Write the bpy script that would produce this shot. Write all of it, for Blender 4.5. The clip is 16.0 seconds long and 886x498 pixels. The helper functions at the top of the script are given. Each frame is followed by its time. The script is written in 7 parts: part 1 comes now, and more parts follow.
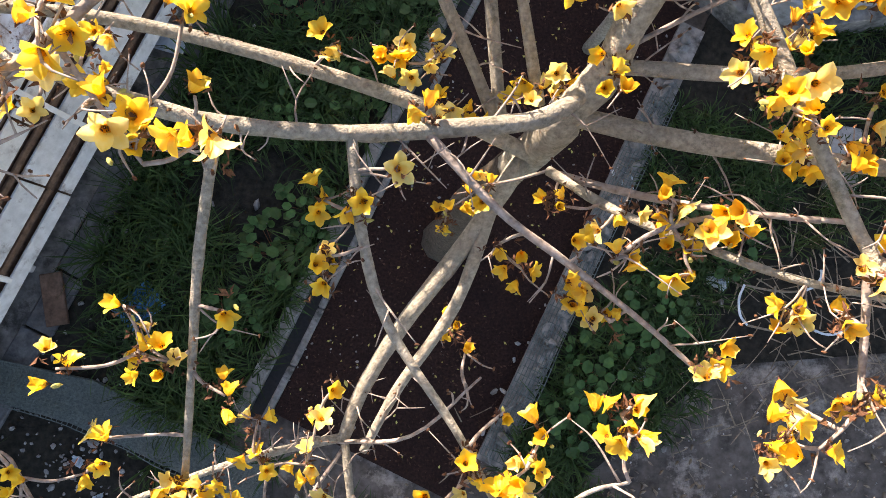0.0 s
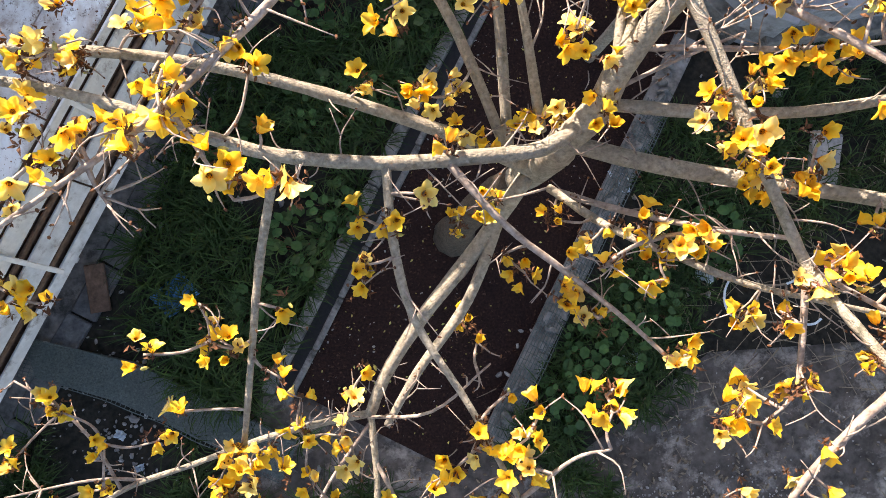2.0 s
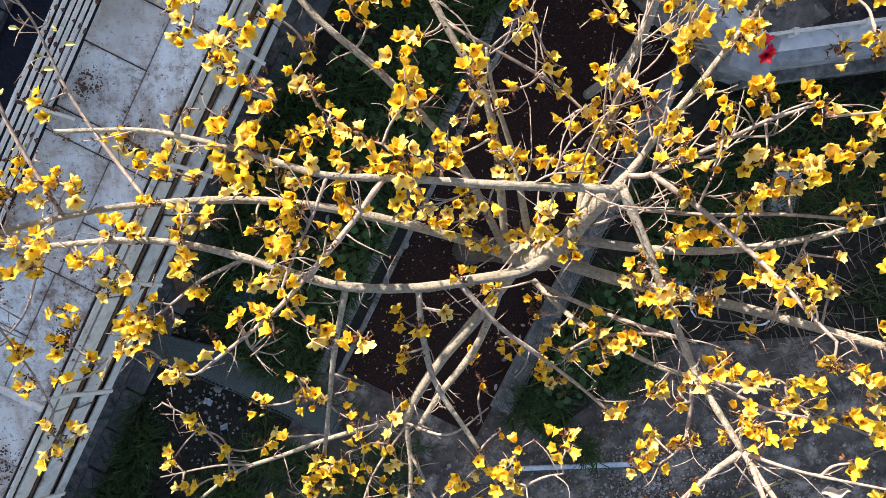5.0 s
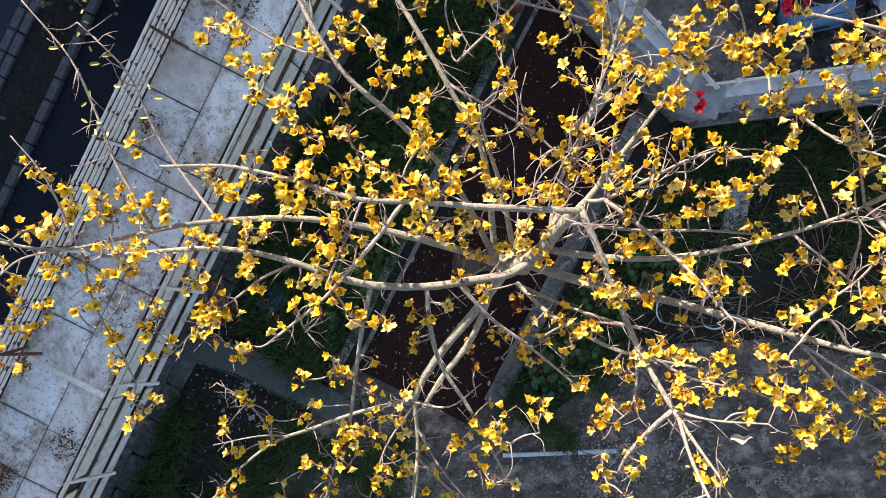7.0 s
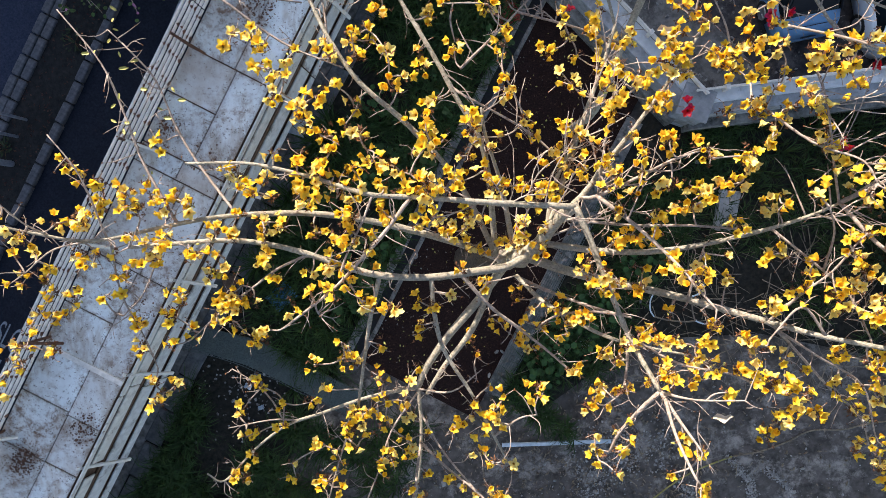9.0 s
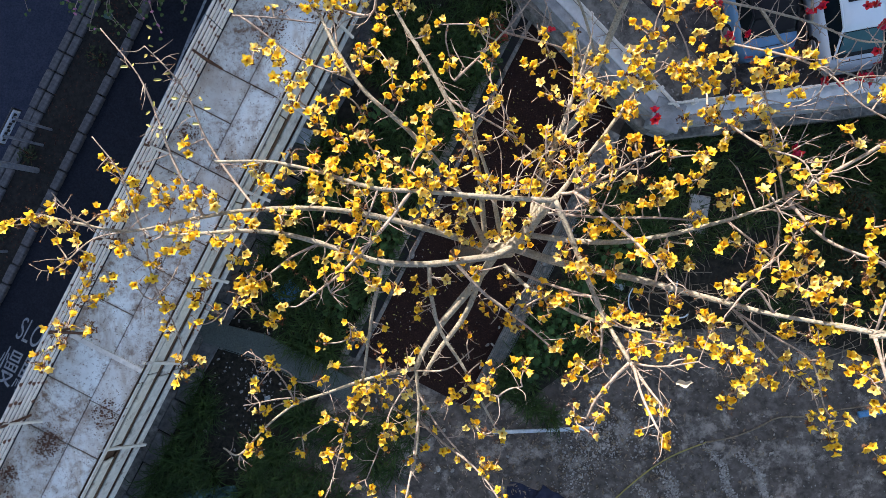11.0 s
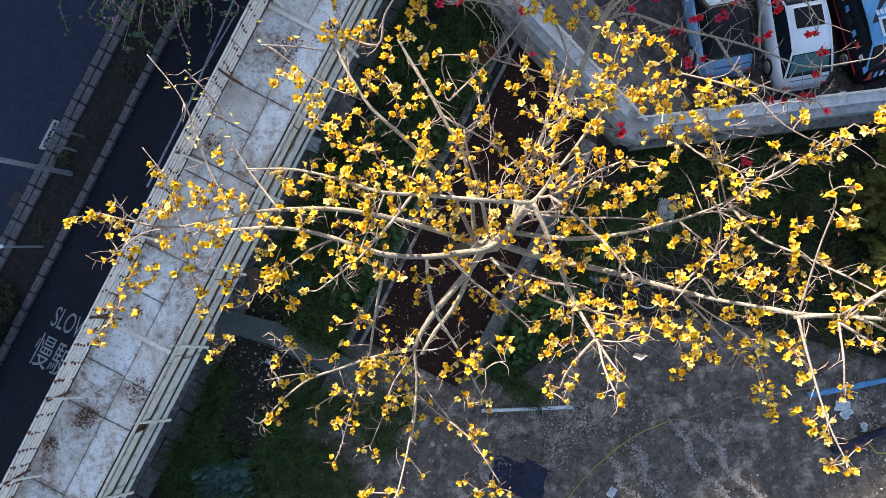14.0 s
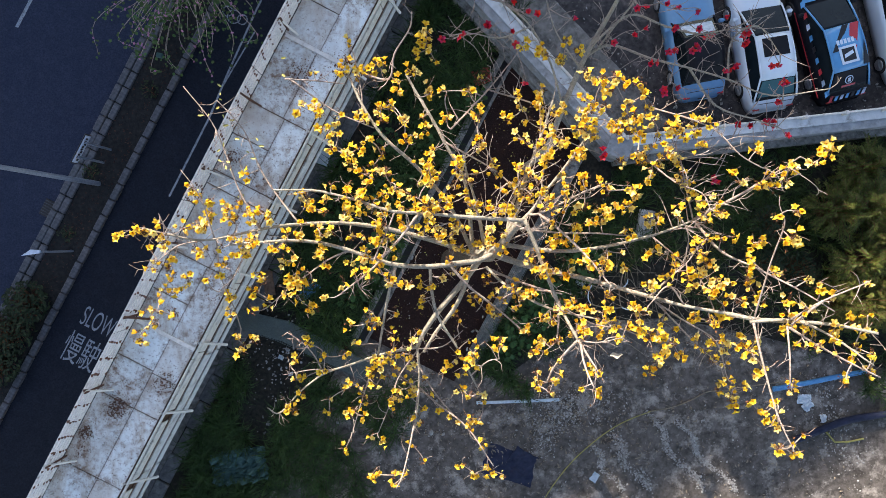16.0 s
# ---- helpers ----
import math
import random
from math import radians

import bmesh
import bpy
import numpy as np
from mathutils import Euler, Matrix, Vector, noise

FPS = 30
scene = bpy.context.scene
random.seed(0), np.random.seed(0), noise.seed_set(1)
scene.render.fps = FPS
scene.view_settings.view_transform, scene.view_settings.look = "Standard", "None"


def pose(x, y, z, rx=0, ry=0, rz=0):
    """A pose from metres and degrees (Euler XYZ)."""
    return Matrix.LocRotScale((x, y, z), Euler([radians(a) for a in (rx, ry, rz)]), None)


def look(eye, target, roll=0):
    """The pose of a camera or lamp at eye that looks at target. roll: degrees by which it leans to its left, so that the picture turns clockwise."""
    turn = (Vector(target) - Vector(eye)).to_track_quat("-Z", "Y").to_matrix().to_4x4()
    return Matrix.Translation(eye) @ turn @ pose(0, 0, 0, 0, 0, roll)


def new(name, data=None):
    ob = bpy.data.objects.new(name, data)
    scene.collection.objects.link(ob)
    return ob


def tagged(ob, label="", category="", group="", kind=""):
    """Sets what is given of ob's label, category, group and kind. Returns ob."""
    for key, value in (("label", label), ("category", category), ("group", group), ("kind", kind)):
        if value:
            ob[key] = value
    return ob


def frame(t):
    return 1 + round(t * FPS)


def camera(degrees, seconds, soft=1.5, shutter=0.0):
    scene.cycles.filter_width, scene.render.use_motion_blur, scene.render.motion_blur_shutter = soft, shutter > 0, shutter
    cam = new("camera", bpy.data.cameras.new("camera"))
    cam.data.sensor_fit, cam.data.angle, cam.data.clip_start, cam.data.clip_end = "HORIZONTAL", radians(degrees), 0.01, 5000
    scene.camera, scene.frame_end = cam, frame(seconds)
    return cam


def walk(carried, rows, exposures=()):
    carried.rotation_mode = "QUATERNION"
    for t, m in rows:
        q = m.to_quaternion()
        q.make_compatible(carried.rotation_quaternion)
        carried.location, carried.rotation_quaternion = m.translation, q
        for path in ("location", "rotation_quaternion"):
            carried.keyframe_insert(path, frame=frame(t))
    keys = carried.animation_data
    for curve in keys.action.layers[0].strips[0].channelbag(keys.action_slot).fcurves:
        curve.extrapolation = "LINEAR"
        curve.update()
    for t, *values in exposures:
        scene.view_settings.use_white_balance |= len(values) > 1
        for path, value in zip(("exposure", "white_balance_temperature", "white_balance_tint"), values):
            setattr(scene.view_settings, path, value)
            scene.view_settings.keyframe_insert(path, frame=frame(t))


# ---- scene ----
cam = camera(70.0, 16.0, soft=0.3)
PATH = [
    (0.0, pose(0.363, -1.232, 9.150, 5.55, -0.99, -1.35)),
    (0.5, pose(0.341, -1.206, 9.281, 5.18, -0.74, -1.24)),
    (1.0, pose(0.301, -1.178, 9.466, 4.84, -0.70, -1.15)),
    (1.5, pose(0.290, -1.156, 9.706, 4.52, -0.49, -0.98)),
    (2.0, pose(0.250, -1.115, 9.953, 3.96, -0.71, -1.02)),
    (2.5, pose(0.209, -1.028, 10.216, 3.32, -0.70, -0.95)),
    (3.0, pose(0.208, -0.863, 10.514, 2.28, -0.41, -0.91)),
    (3.5, pose(0.238, -0.581, 10.856, 0.77, 0.14, -0.83)),
    (4.0, pose(0.251, -0.219, 11.219, -0.87, 0.41, -0.69)),
    (4.5, pose(0.293, 0.223, 11.632, -2.64, 0.87, -0.63)),
    (5.0, pose(0.331, 0.728, 12.095, -4.60, 1.25, -0.71)),
    (7.5, pose(0.287, 0.644, 14.299, -2.22, 1.02, -0.41)),
    (8.0, pose(0.275, 0.605, 14.394, -2.21, 1.05, -0.33)),
    (8.5, pose(0.272, 0.550, 14.525, -2.11, 1.09, -0.29)),
    (9.0, pose(0.260, 0.541, 14.669, -2.11, 1.07, -0.26)),
    (11.5, pose(0.208, 0.063, 16.202, -0.13, 0.17, -0.26)),
    (12.0, pose(0.204, 0.069, 16.499, -0.12, 0.04, -0.18)),
    (12.5, pose(0.181, 0.020, 16.809, 0.05, -0.18, -0.11)),
    (13.0, pose(0.197, -0.008, 17.095, -0.02, -0.27, -0.11)),
    (13.5, pose(0.201, -0.024, 17.378, -0.09, -0.23, -0.09)),
    (14.0, pose(0.167, -0.007, 17.675, -0.22, -0.33, -0.06)),
    (14.5, pose(0.116, 0.088, 17.982, -0.44, -0.45, 0.01)),
    (15.0, pose(0.023, 0.210, 18.331, -0.64, -0.67, 0.06)),
    (15.5, pose(-0.022, 0.360, 18.800, -0.85, -0.82, 0.18)),
    (16.0, pose(-0.050, 0.365, 19.272, -0.78, -1.04, 0.23)),
]
walk(cam, PATH, [(0.0, 1.93, 7450, 21), (3.0, 1.76, 7350, 20), (5.0, 1.54, 7100, 17), (7.0, 1.46, 6850, 15), (9.0, 1.46, 6850, 15), (12.0, 1.53, 6900, 15), (16.0, 1.68, 6980, 15)])
ROAD = -27.4  # the road, the covered walkway and the planting bed all run at this heading


def strip(c, s, z=0.0):
    """A place from metres across (c) and along (s) the road."""
    return Vector((0.888 * c + 0.46 * s, -0.46 * c + 0.888 * s, z))


# ---- light ----
sky = bpy.data.worlds.new("sky")
scene.world = sky
sky.use_nodes = True
SUN_UP, SUN_TURN = 23.0, -30.0  # height over the horizon, degrees east of the y axis
nt = sky.node_tree
tex = nt.nodes.new("ShaderNodeTexSky")
tex.sky_type, tex.sun_disc = "NISHITA", False
tex.sun_elevation, tex.sun_rotation = radians(SUN_UP), radians(SUN_TURN)
nt.links.new(tex.outputs[0], nt.nodes["Background"].inputs[0])
nt.nodes["Background"].inputs[1].default_value = 0.105
sun = new("sun", bpy.data.lights.new("sun", "SUN"))
sun.data.energy, sun.data.angle, sun.data.color = 5.0, radians(0.6), (1.0, 0.93, 0.82)
far = Vector((math.sin(radians(SUN_TURN)) * math.cos(radians(SUN_UP)), math.cos(radians(SUN_TURN)) * math.cos(radians(SUN_UP)), math.sin(radians(SUN_UP))))
sun.matrix_world = look(far * 60, (0, 0, 0))


# ---- materials ----
def paint(name, dark, light, size=6.0, rough=0.75, bump=0.25, metal=0.0, big=0.6, wear=None, wear_at=0.62, vary=0.0, through_light=0.0, coat=0.0, gloss=0.5):
    """A surface mottled between two colours at a fine and a coarse scale, with relief and, where given, patches of wear."""
    m = bpy.data.materials.new(name)
    m.use_nodes = True
    t = m.node_tree
    n, link = t.nodes, t.links.new
    p = n["Principled BSDF"]
    at = n.new("ShaderNodeTexCoord").outputs["Object"]

    def grain(scale, detail=6.0, lumps=0.6):
        g = n.new("ShaderNodeTexNoise")
        g.inputs["Scale"].default_value, g.inputs["Detail"].default_value, g.inputs["Roughness"].default_value = scale, detail, lumps
        link(at, g.inputs["Vector"])
        return g.outputs["Fac"]

    def mix(fac, a, b):
        x = n.new("ShaderNodeMix")
        x.data_type = "RGBA"
        for socket, v in ((x.inputs[0], fac), (x.inputs[6], a), (x.inputs[7], b)):
            if isinstance(v, bpy.types.NodeSocket):
                link(v, socket)
            else:
                socket.default_value = v if isinstance(v, float) else (*v, 1)
        return x.outputs[2]

    def ramp(fac, lo, hi):
        r = n.new("ShaderNodeMapRange")
        r.inputs[1].default_value, r.inputs[2].default_value = lo, hi
        link(fac, r.inputs[0])
        return r.outputs[0]

    fine, coarse = grain(size), grain(size * 0.13, 4.0)
    col = mix(ramp(fine, 0.3, 0.7), dark, light)
    col = mix(ramp(coarse, 0.35, 0.75), col, mix(0.5, col, dark) if big < 1 else dark)
    if wear:
        spots = n.new("ShaderNodeMath")
        spots.operation = "MULTIPLY"
        link(ramp(grain(size * 0.3, 9.0, 0.75), wear_at - 0.08, wear_at + 0.05), spots.inputs[0])
        spots.inputs[1].default_value = 0.85
        col = mix(spots.outputs[0], col, wear)
    if vary:
        info = n.new("ShaderNodeObjectInfo")
        geo = n.new("ShaderNodeNewGeometry")
        add = n.new("ShaderNodeMath")
        add.operation = "ADD"
        link(info.outputs["Random"], add.inputs[0])
        link(geo.outputs["Random Per Island"], add.inputs[1])
        hsv = n.new("ShaderNodeHueSaturation")
        link(col, hsv.inputs["Color"])
        link(shift(n, link, add.outputs[0], 0.5 - vary * 0.05, 0.5 + vary * 0.012), hsv.inputs["Hue"])
        link(shift(n, link, geo.outputs["Random Per Island"], 1.0 - vary * 0.5, 1.0 + vary * 0.35), hsv.inputs["Value"])
        col = hsv.outputs[0]
    link(col, p.inputs["Base Color"])
    p.inputs["Roughness"].default_value, p.inputs["Metallic"].default_value = rough, metal
    p.inputs["Specular IOR Level"].default_value = gloss
    if coat:
        p.inputs["Coat Weight"].default_value, p.inputs["Coat Roughness"].default_value = coat, 0.06
    if bump:
        b = n.new("ShaderNodeBump")
        b.inputs["Strength"].default_value, b.inputs["Distance"].default_value = bump, 0.03
        link(grain(size * 2.3, 8.0), b.inputs["Height"])
        link(b.outputs[0], p.inputs["Normal"])
    if through_light:
        tr = n.new("ShaderNodeBsdfTranslucent")
        link(col, tr.inputs["Color"])
        ms = n.new("ShaderNodeMixShader")
        ms.inputs[0].default_value = through_light
        link(p.outputs[0], ms.inputs[1])
        link(tr.outputs[0], ms.inputs[2])
        link(ms.outputs[0], n["Material Output"].inputs["Surface"])
    return m


def shift(n, link, fac, lo, hi):
    r = n.new("ShaderNodeMapRange")
    r.inputs[3].default_value, r.inputs[4].default_value = lo, hi
    r.inputs[2].default_value = 1.0
    link(fac, r.inputs[0])
    return r.outputs[0]


def rusting_sheet():
    """Pale blue-white paint on sheet metal with broad brown stains, rust bloom and dark pinholes."""
    m = bpy.data.materials.new("white_painted_sheet")
    m.use_nodes = True
    n, link = m.node_tree.nodes, m.node_tree.links.new
    p = n["Principled BSDF"]
    at = n.new("ShaderNodeNewGeometry").outputs["Position"]
    turned = n.new("ShaderNodeMapping")
    turned.inputs["Rotation"].default_value, turned.inputs["Scale"].default_value = (0, 0, radians(-ROAD)), (1.0, 0.35, 1.0)
    link(at, turned.inputs["Vector"])

    def grain(scale, detail, lumps, lo, hi, along=False):
        g = n.new("ShaderNodeTexNoise")
        g.inputs["Scale"].default_value, g.inputs["Detail"].default_value, g.inputs["Roughness"].default_value = scale, detail, lumps
        link(turned.outputs[0] if along else at, g.inputs["Vector"])
        r = n.new("ShaderNodeMapRange")
        r.inputs[1].default_value, r.inputs[2].default_value = lo, hi
        link(g.outputs["Fac"], r.inputs[0])
        return r.outputs[0]

    def times(a, b):
        x = n.new("ShaderNodeMath")
        x.operation = "MULTIPLY"
        link(a, x.inputs[0])
        if isinstance(b, float):
            x.inputs[1].default_value = b
        else:
            link(b, x.inputs[1])
        return x.outputs[0]

    def mix(fac, a, b):
        x = n.new("ShaderNodeMix")
        x.data_type = "RGBA"
        link(fac, x.inputs[0])
        for socket, v in ((x.inputs[6], a), (x.inputs[7], b)):
            if isinstance(v, tuple):
                socket.default_value = (*v, 1)
            else:
                link(v, socket)
        return x.outputs[2]

    broad = grain(0.75, 6.0, 0.66, 0.42, 0.64)
    col = mix(grain(2.6, 7.0, 0.65, 0.3, 0.7), (0.65, 0.71, 0.72), (0.82, 0.88, 0.89))
    col = mix(times(grain(0.5, 6.0, 0.6, 0.42, 0.7), 0.6), col, (0.35, 0.35, 0.34))
    col = mix(times(grain(2.4, 5.0, 0.62, 0.50, 0.66, True), 0.7), col, (0.36, 0.29, 0.22))
    col = mix(times(broad, 0.5), col, (0.36, 0.31, 0.26))
    col = mix(times(times(grain(6.0, 9.0, 0.78, 0.47, 0.58), broad), 0.9), col, (0.17, 0.088, 0.050))
    col = mix(times(grain(14.0, 9.0, 0.8, 0.56, 0.62), 0.85), col, (0.07, 0.050, 0.042))
    # rust creeps in from the seams of each sheet
    def calc(op, a, b):
        x = n.new("ShaderNodeMath")
        x.operation = op
        for socket, v in zip(x.inputs, (a, b)):
            if isinstance(v, float):
                socket.default_value = v
            else:
                link(v, socket)
        return x.outputs[0]

    local = n.new("ShaderNodeSeparateXYZ")
    link(n.new("ShaderNodeTexCoord").outputs["Generated"], local.inputs[0])
    inset = []
    for socket, metres in ((local.outputs[0], 0.9), (local.outputs[1], 2.0)):
        off = calc("ABSOLUTE", calc("SUBTRACT", socket, 0.5), 0.0)
        inset.append(calc("MULTIPLY", calc("SUBTRACT", 0.5, off), metres))
    edge = calc("ADD", calc("MINIMUM", inset[0], inset[1]), calc("MULTIPLY", grain(3.2, 7.0, 0.7, 0.25, 0.75), 0.30))
    seam = n.new("ShaderNodeMapRange")
    seam.inputs[1].default_value, seam.inputs[2].default_value, seam.inputs[3].default_value, seam.inputs[4].default_value = 0.07, 0.25, 1.0, 0.0
    link(edge, seam.inputs[0])
    col = mix(times(seam.outputs[0], grain(9.0, 8.0, 0.75, 0.38, 0.58)), col, (0.19, 0.115, 0.07))
    info = n.new("ShaderNodeObjectInfo")
    hsv = n.new("ShaderNodeHueSaturation")
    aged = n.new("ShaderNodeMapRange")
    aged.inputs[1].default_value, aged.inputs[2].default_value, aged.inputs[4].default_value = 0.5, 1.0, 0.85
    link(info.outputs["Random"], aged.inputs[0])
    col = mix(times(aged.outputs[0], grain(1.3, 6.0, 0.65, 0.3, 0.6)), col, (0.40, 0.35, 0.30))
    link(col, hsv.inputs["Color"])
    link(shift(n, link, info.outputs["Random"], 0.96, 1.06), hsv.inputs["Value"])
    link(hsv.outputs[0], p.inputs["Base Color"])
    p.inputs["Roughness"].default_value, p.inputs["Specular IOR Level"].default_value = 0.65, 0.35
    b = n.new("ShaderNodeBump")
    b.inputs["Strength"].default_value, b.inputs["Distance"].default_value = 0.25, 0.02
    link(grain(5.0, 8.0, 0.6, 0.0, 1.0), b.inputs["Height"])
    link(b.outputs[0], p.inputs["Normal"])
    return m


# lower trunk bark, its colour darkened for the shade it stands in
SHADED_BARK = paint("dark_shaded_bark", (0.0496, 0.0376, 0.0272), (0.159, 0.121, 0.088), 18, 0.9, 0.9, wear=(0.0298, 0.0314, 0.016), wear_at=0.6)
BARK = paint("grey_bark", (0.209, 0.183, 0.142), (0.525, 0.475, 0.376), 26, 0.85, 0.9, wear=(0.125, 0.122, 0.080), wear_at=0.62)
TWIG = paint("brown_twig", (0.17, 0.125, 0.10), (0.50, 0.42, 0.36), 20, 0.8, 0.4)
PETAL = paint("yellow_petal", (0.95, 0.58, 0.025), (0.99, 0.785, 0.11), 14, 0.45, 0.1, vary=0.3, through_light=0.5)
PALE = paint("cream_petal", (0.95, 0.68, 0.10), (0.98, 0.88, 0.45), 12, 0.45, 0.1, vary=0.3, through_light=0.5)
HEART = paint("orange_heart", (0.80, 0.34, 0.008), (0.93, 0.52, 0.015), 30, 0.6, 0.2, through_light=0.4)
HUSK = paint("dry_brown_husk", (0.048, 0.016, 0.008), (0.24, 0.1, 0.044), 30, 0.9, 0.5, vary=0.6)
DRY_LEAF = paint("beige_dead_leaf", (0.40, 0.33, 0.24), (0.62, 0.55, 0.44), 12, 0.85, 0.4)
BUD = paint("green_bud", (0.30, 0.27, 0.06), (0.55, 0.48, 0.14), 20, 0.6, 0.2, vary=0.5)
RED_HEART = paint("dark_red_heart", (0.25, 0.006, 0.008), (0.40, 0.012, 0.014), 30, 0.6, 0.2)
RED = paint("red_petal", (0.60, 0.006, 0.014), (0.82, 0.016, 0.028), 9, 0.5, 0.1, vary=0.5, through_light=0.25)
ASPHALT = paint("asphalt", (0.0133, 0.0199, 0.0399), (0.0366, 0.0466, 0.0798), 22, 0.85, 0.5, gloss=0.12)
# side lane asphalt, darker than the road's
LANE_ASPHALT = paint("dark_asphalt", (0.0064, 0.00896, 0.0154), (0.0179, 0.023, 0.0358), 22, 0.85, 0.5, gloss=0.12)
EARTH = paint("packed_earth", (0.0469, 0.041, 0.0353), (0.173, 0.154, 0.137), 5.5, 0.95, 0.5, wear=(0.365, 0.333, 0.295), wear_at=0.60, gloss=0.12)
SOIL = paint("dark_mulch", (0.0115, 0.00705, 0.00648), (0.0459, 0.0241, 0.0203), 26, 0.98, 0.9, gloss=0.12)
# soil whose colour is darkened for shade among the weeds
SHADED_SOIL = paint("shaded_soil", (0.0125, 0.0125, 0.0104), (0.0458, 0.0416, 0.0333), 9, 0.98, 0.8, gloss=0.12)
MEDIAN = paint("median_earth", (0.0101, 0.0116, 0.013), (0.0318, 0.0318, 0.0318), 9, 0.95, 0.7, gloss=0.12)
WALL_PAINT = paint("pale_stained_plaster", (0.196, 0.211, 0.228), (0.402, 0.416, 0.434), 5, 0.85, 0.35, wear=(0.13, 0.126, 0.117), wear_at=0.59)
CONCRETE = paint("grey_concrete", (0.218, 0.211, 0.197), (0.462, 0.449, 0.422), 6, 0.9, 0.4, wear=(0.136, 0.129, 0.109), wear_at=0.60)
DARK_CONCRETE = paint("stained_concrete", (0.0936, 0.0936, 0.0872), (0.333, 0.322, 0.302), 7, 0.92, 0.5, wear=(0.0416, 0.0416, 0.0374), wear_at=0.60, gloss=0.12)
# dark grey concrete of the slabs below the walkway
DARK_SLAB = paint("dark_slab_concrete", (0.06, 0.063, 0.066), (0.195, 0.198, 0.198), 8, 0.9, 0.5, gloss=0.12)
KERBSTONE = paint("kerb_stone", (0.0528, 0.0576, 0.0672), (0.149, 0.156, 0.173), 12, 0.9, 0.5, vary=0.5, gloss=0.12)
SHEET = rusting_sheet()
RUSTY = paint("rust_patch", (0.0448, 0.0208, 0.0144), (0.208, 0.096, 0.0576), 16, 0.9, 0.5)
WHITE_WOOD = paint("weathered_white_paint", (0.55, 0.533, 0.502), (0.82, 0.786, 0.735), 8, 0.75, 0.25, wear=(0.17, 0.107, 0.0744), wear_at=0.64)
SIDE_PAINT = paint("grey_weathered_board", (0.483, 0.483, 0.483), (0.759, 0.759, 0.759), 6, 0.85, 0.3, wear=(0.138, 0.103, 0.0805), wear_at=0.62, gloss=0.2)
TIMBER = paint("dark_timber", (0.07, 0.044, 0.032), (0.22, 0.14, 0.1), 12, 0.85, 0.4, gloss=0.12)
MARKING = paint("road_marking", (0.134, 0.164, 0.207), (0.302, 0.354, 0.415), 25, 0.8, 0.1, wear=(0.0672, 0.0691, 0.0778), wear_at=0.58)
GRASS = paint("grass_blade", (0.0163, 0.039, 0.0103), (0.0649, 0.11, 0.0275), 3, 0.6, 0.0, vary=0.9, through_light=0.2, gloss=0.25)
LEAF = paint("broad_leaf", (0.0259, 0.078, 0.02), (0.078, 0.144, 0.0399), 8, 0.45, 0.1, vary=0.7, through_light=0.2, gloss=0.25)
DARK_LEAF = paint("dark_leaf", (0.0109, 0.0218, 0.0109), (0.04, 0.0619, 0.0255), 8, 0.6, 0.1, vary=0.6, through_light=0.15, gloss=0.2)
SHRUB = paint("shrub_leaf", (0.0476, 0.0646, 0.0107), (0.137, 0.156, 0.0314), 6, 0.5, 0.1, vary=0.9, through_light=0.25, gloss=0.25)
STEEL = paint("grey_galvanised", (0.2, 0.24, 0.3), (0.38, 0.42, 0.5), 12, 0.5, 0.1, metal=0.4)
PLATE = paint("sign_white", (0.396, 0.468, 0.576), (0.612, 0.684, 0.792), 8, 0.5, 0.05)
DRAIN_IRON = paint("dark_iron", (0.03, 0.0325, 0.0375), (0.1, 0.105, 0.115), 20, 0.9, 0.3, gloss=0.12)
BLACK = paint("black_rubber", (0.008, 0.008, 0.009), (0.022, 0.022, 0.024), 20, 0.7, 0.2)
INK = paint("dark_paint", (0.010, 0.010, 0.012), (0.018, 0.018, 0.022), 12, 0.4, 0.0)
CAR_WHITE = paint("white_car_paint", (0.6, 0.69, 0.78), (0.653, 0.737, 0.82), 3, 0.3, 0.0, coat=0.8)
CAR_BLUE = paint("blue_car_paint", (0.108, 0.256, 0.438), (0.144, 0.318, 0.517), 3, 0.35, 0.0, coat=0.3)
CAR_SKY = paint("sky_blue_wrap", (0.0585, 0.26, 0.52), (0.091, 0.338, 0.611), 3, 0.35, 0.0, coat=0.6)
CAR_RED = paint("red_wrap", (0.462, 0.022, 0.033), (0.572, 0.0385, 0.044), 3, 0.35, 0.0, coat=0.6)
CAR_BLACK = paint("black_car_paint", (0.005, 0.005, 0.008), (0.012, 0.012, 0.017), 3, 0.6, 0.0, gloss=0.2)
GLASS = paint("tinted_car_glass", (0.004, 0.007, 0.009), (0.010, 0.016, 0.018), 2, 0.12, 0.0, gloss=0.2)
TEAL_GLASS = paint("teal_car_glass", (0.03, 0.105, 0.12), (0.06, 0.15, 0.165), 2, 0.12, 0.0, gloss=0.2)
RIM = paint("alloy_rim", (0.35, 0.36, 0.38), (0.50, 0.51, 0.53), 10, 0.35, 0.0, metal=0.7)
YELLOW_HOSE = paint("yellow_hose", (0.26, 0.23, 0.06), (0.38, 0.34, 0.10), 20, 0.6, 0.1)
BLUE_PLASTIC = paint("blue_plastic", (0.0273, 0.151, 0.357), (0.091, 0.328, 0.619), 9, 0.45, 0.3)
PALE_PLASTIC = paint("pale_plastic", (0.34, 0.425, 0.493), (0.703, 0.77, 0.82), 9, 0.5, 0.4)
TEAL_CLOTH = paint("teal_cloth", (0.015, 0.056, 0.0525), (0.056, 0.125, 0.118), 5, 0.8, 0.5)
RED_CLOTH = paint("red_cloth", (0.25, 0.03, 0.025), (0.42, 0.06, 0.05), 8, 0.8, 0.4)
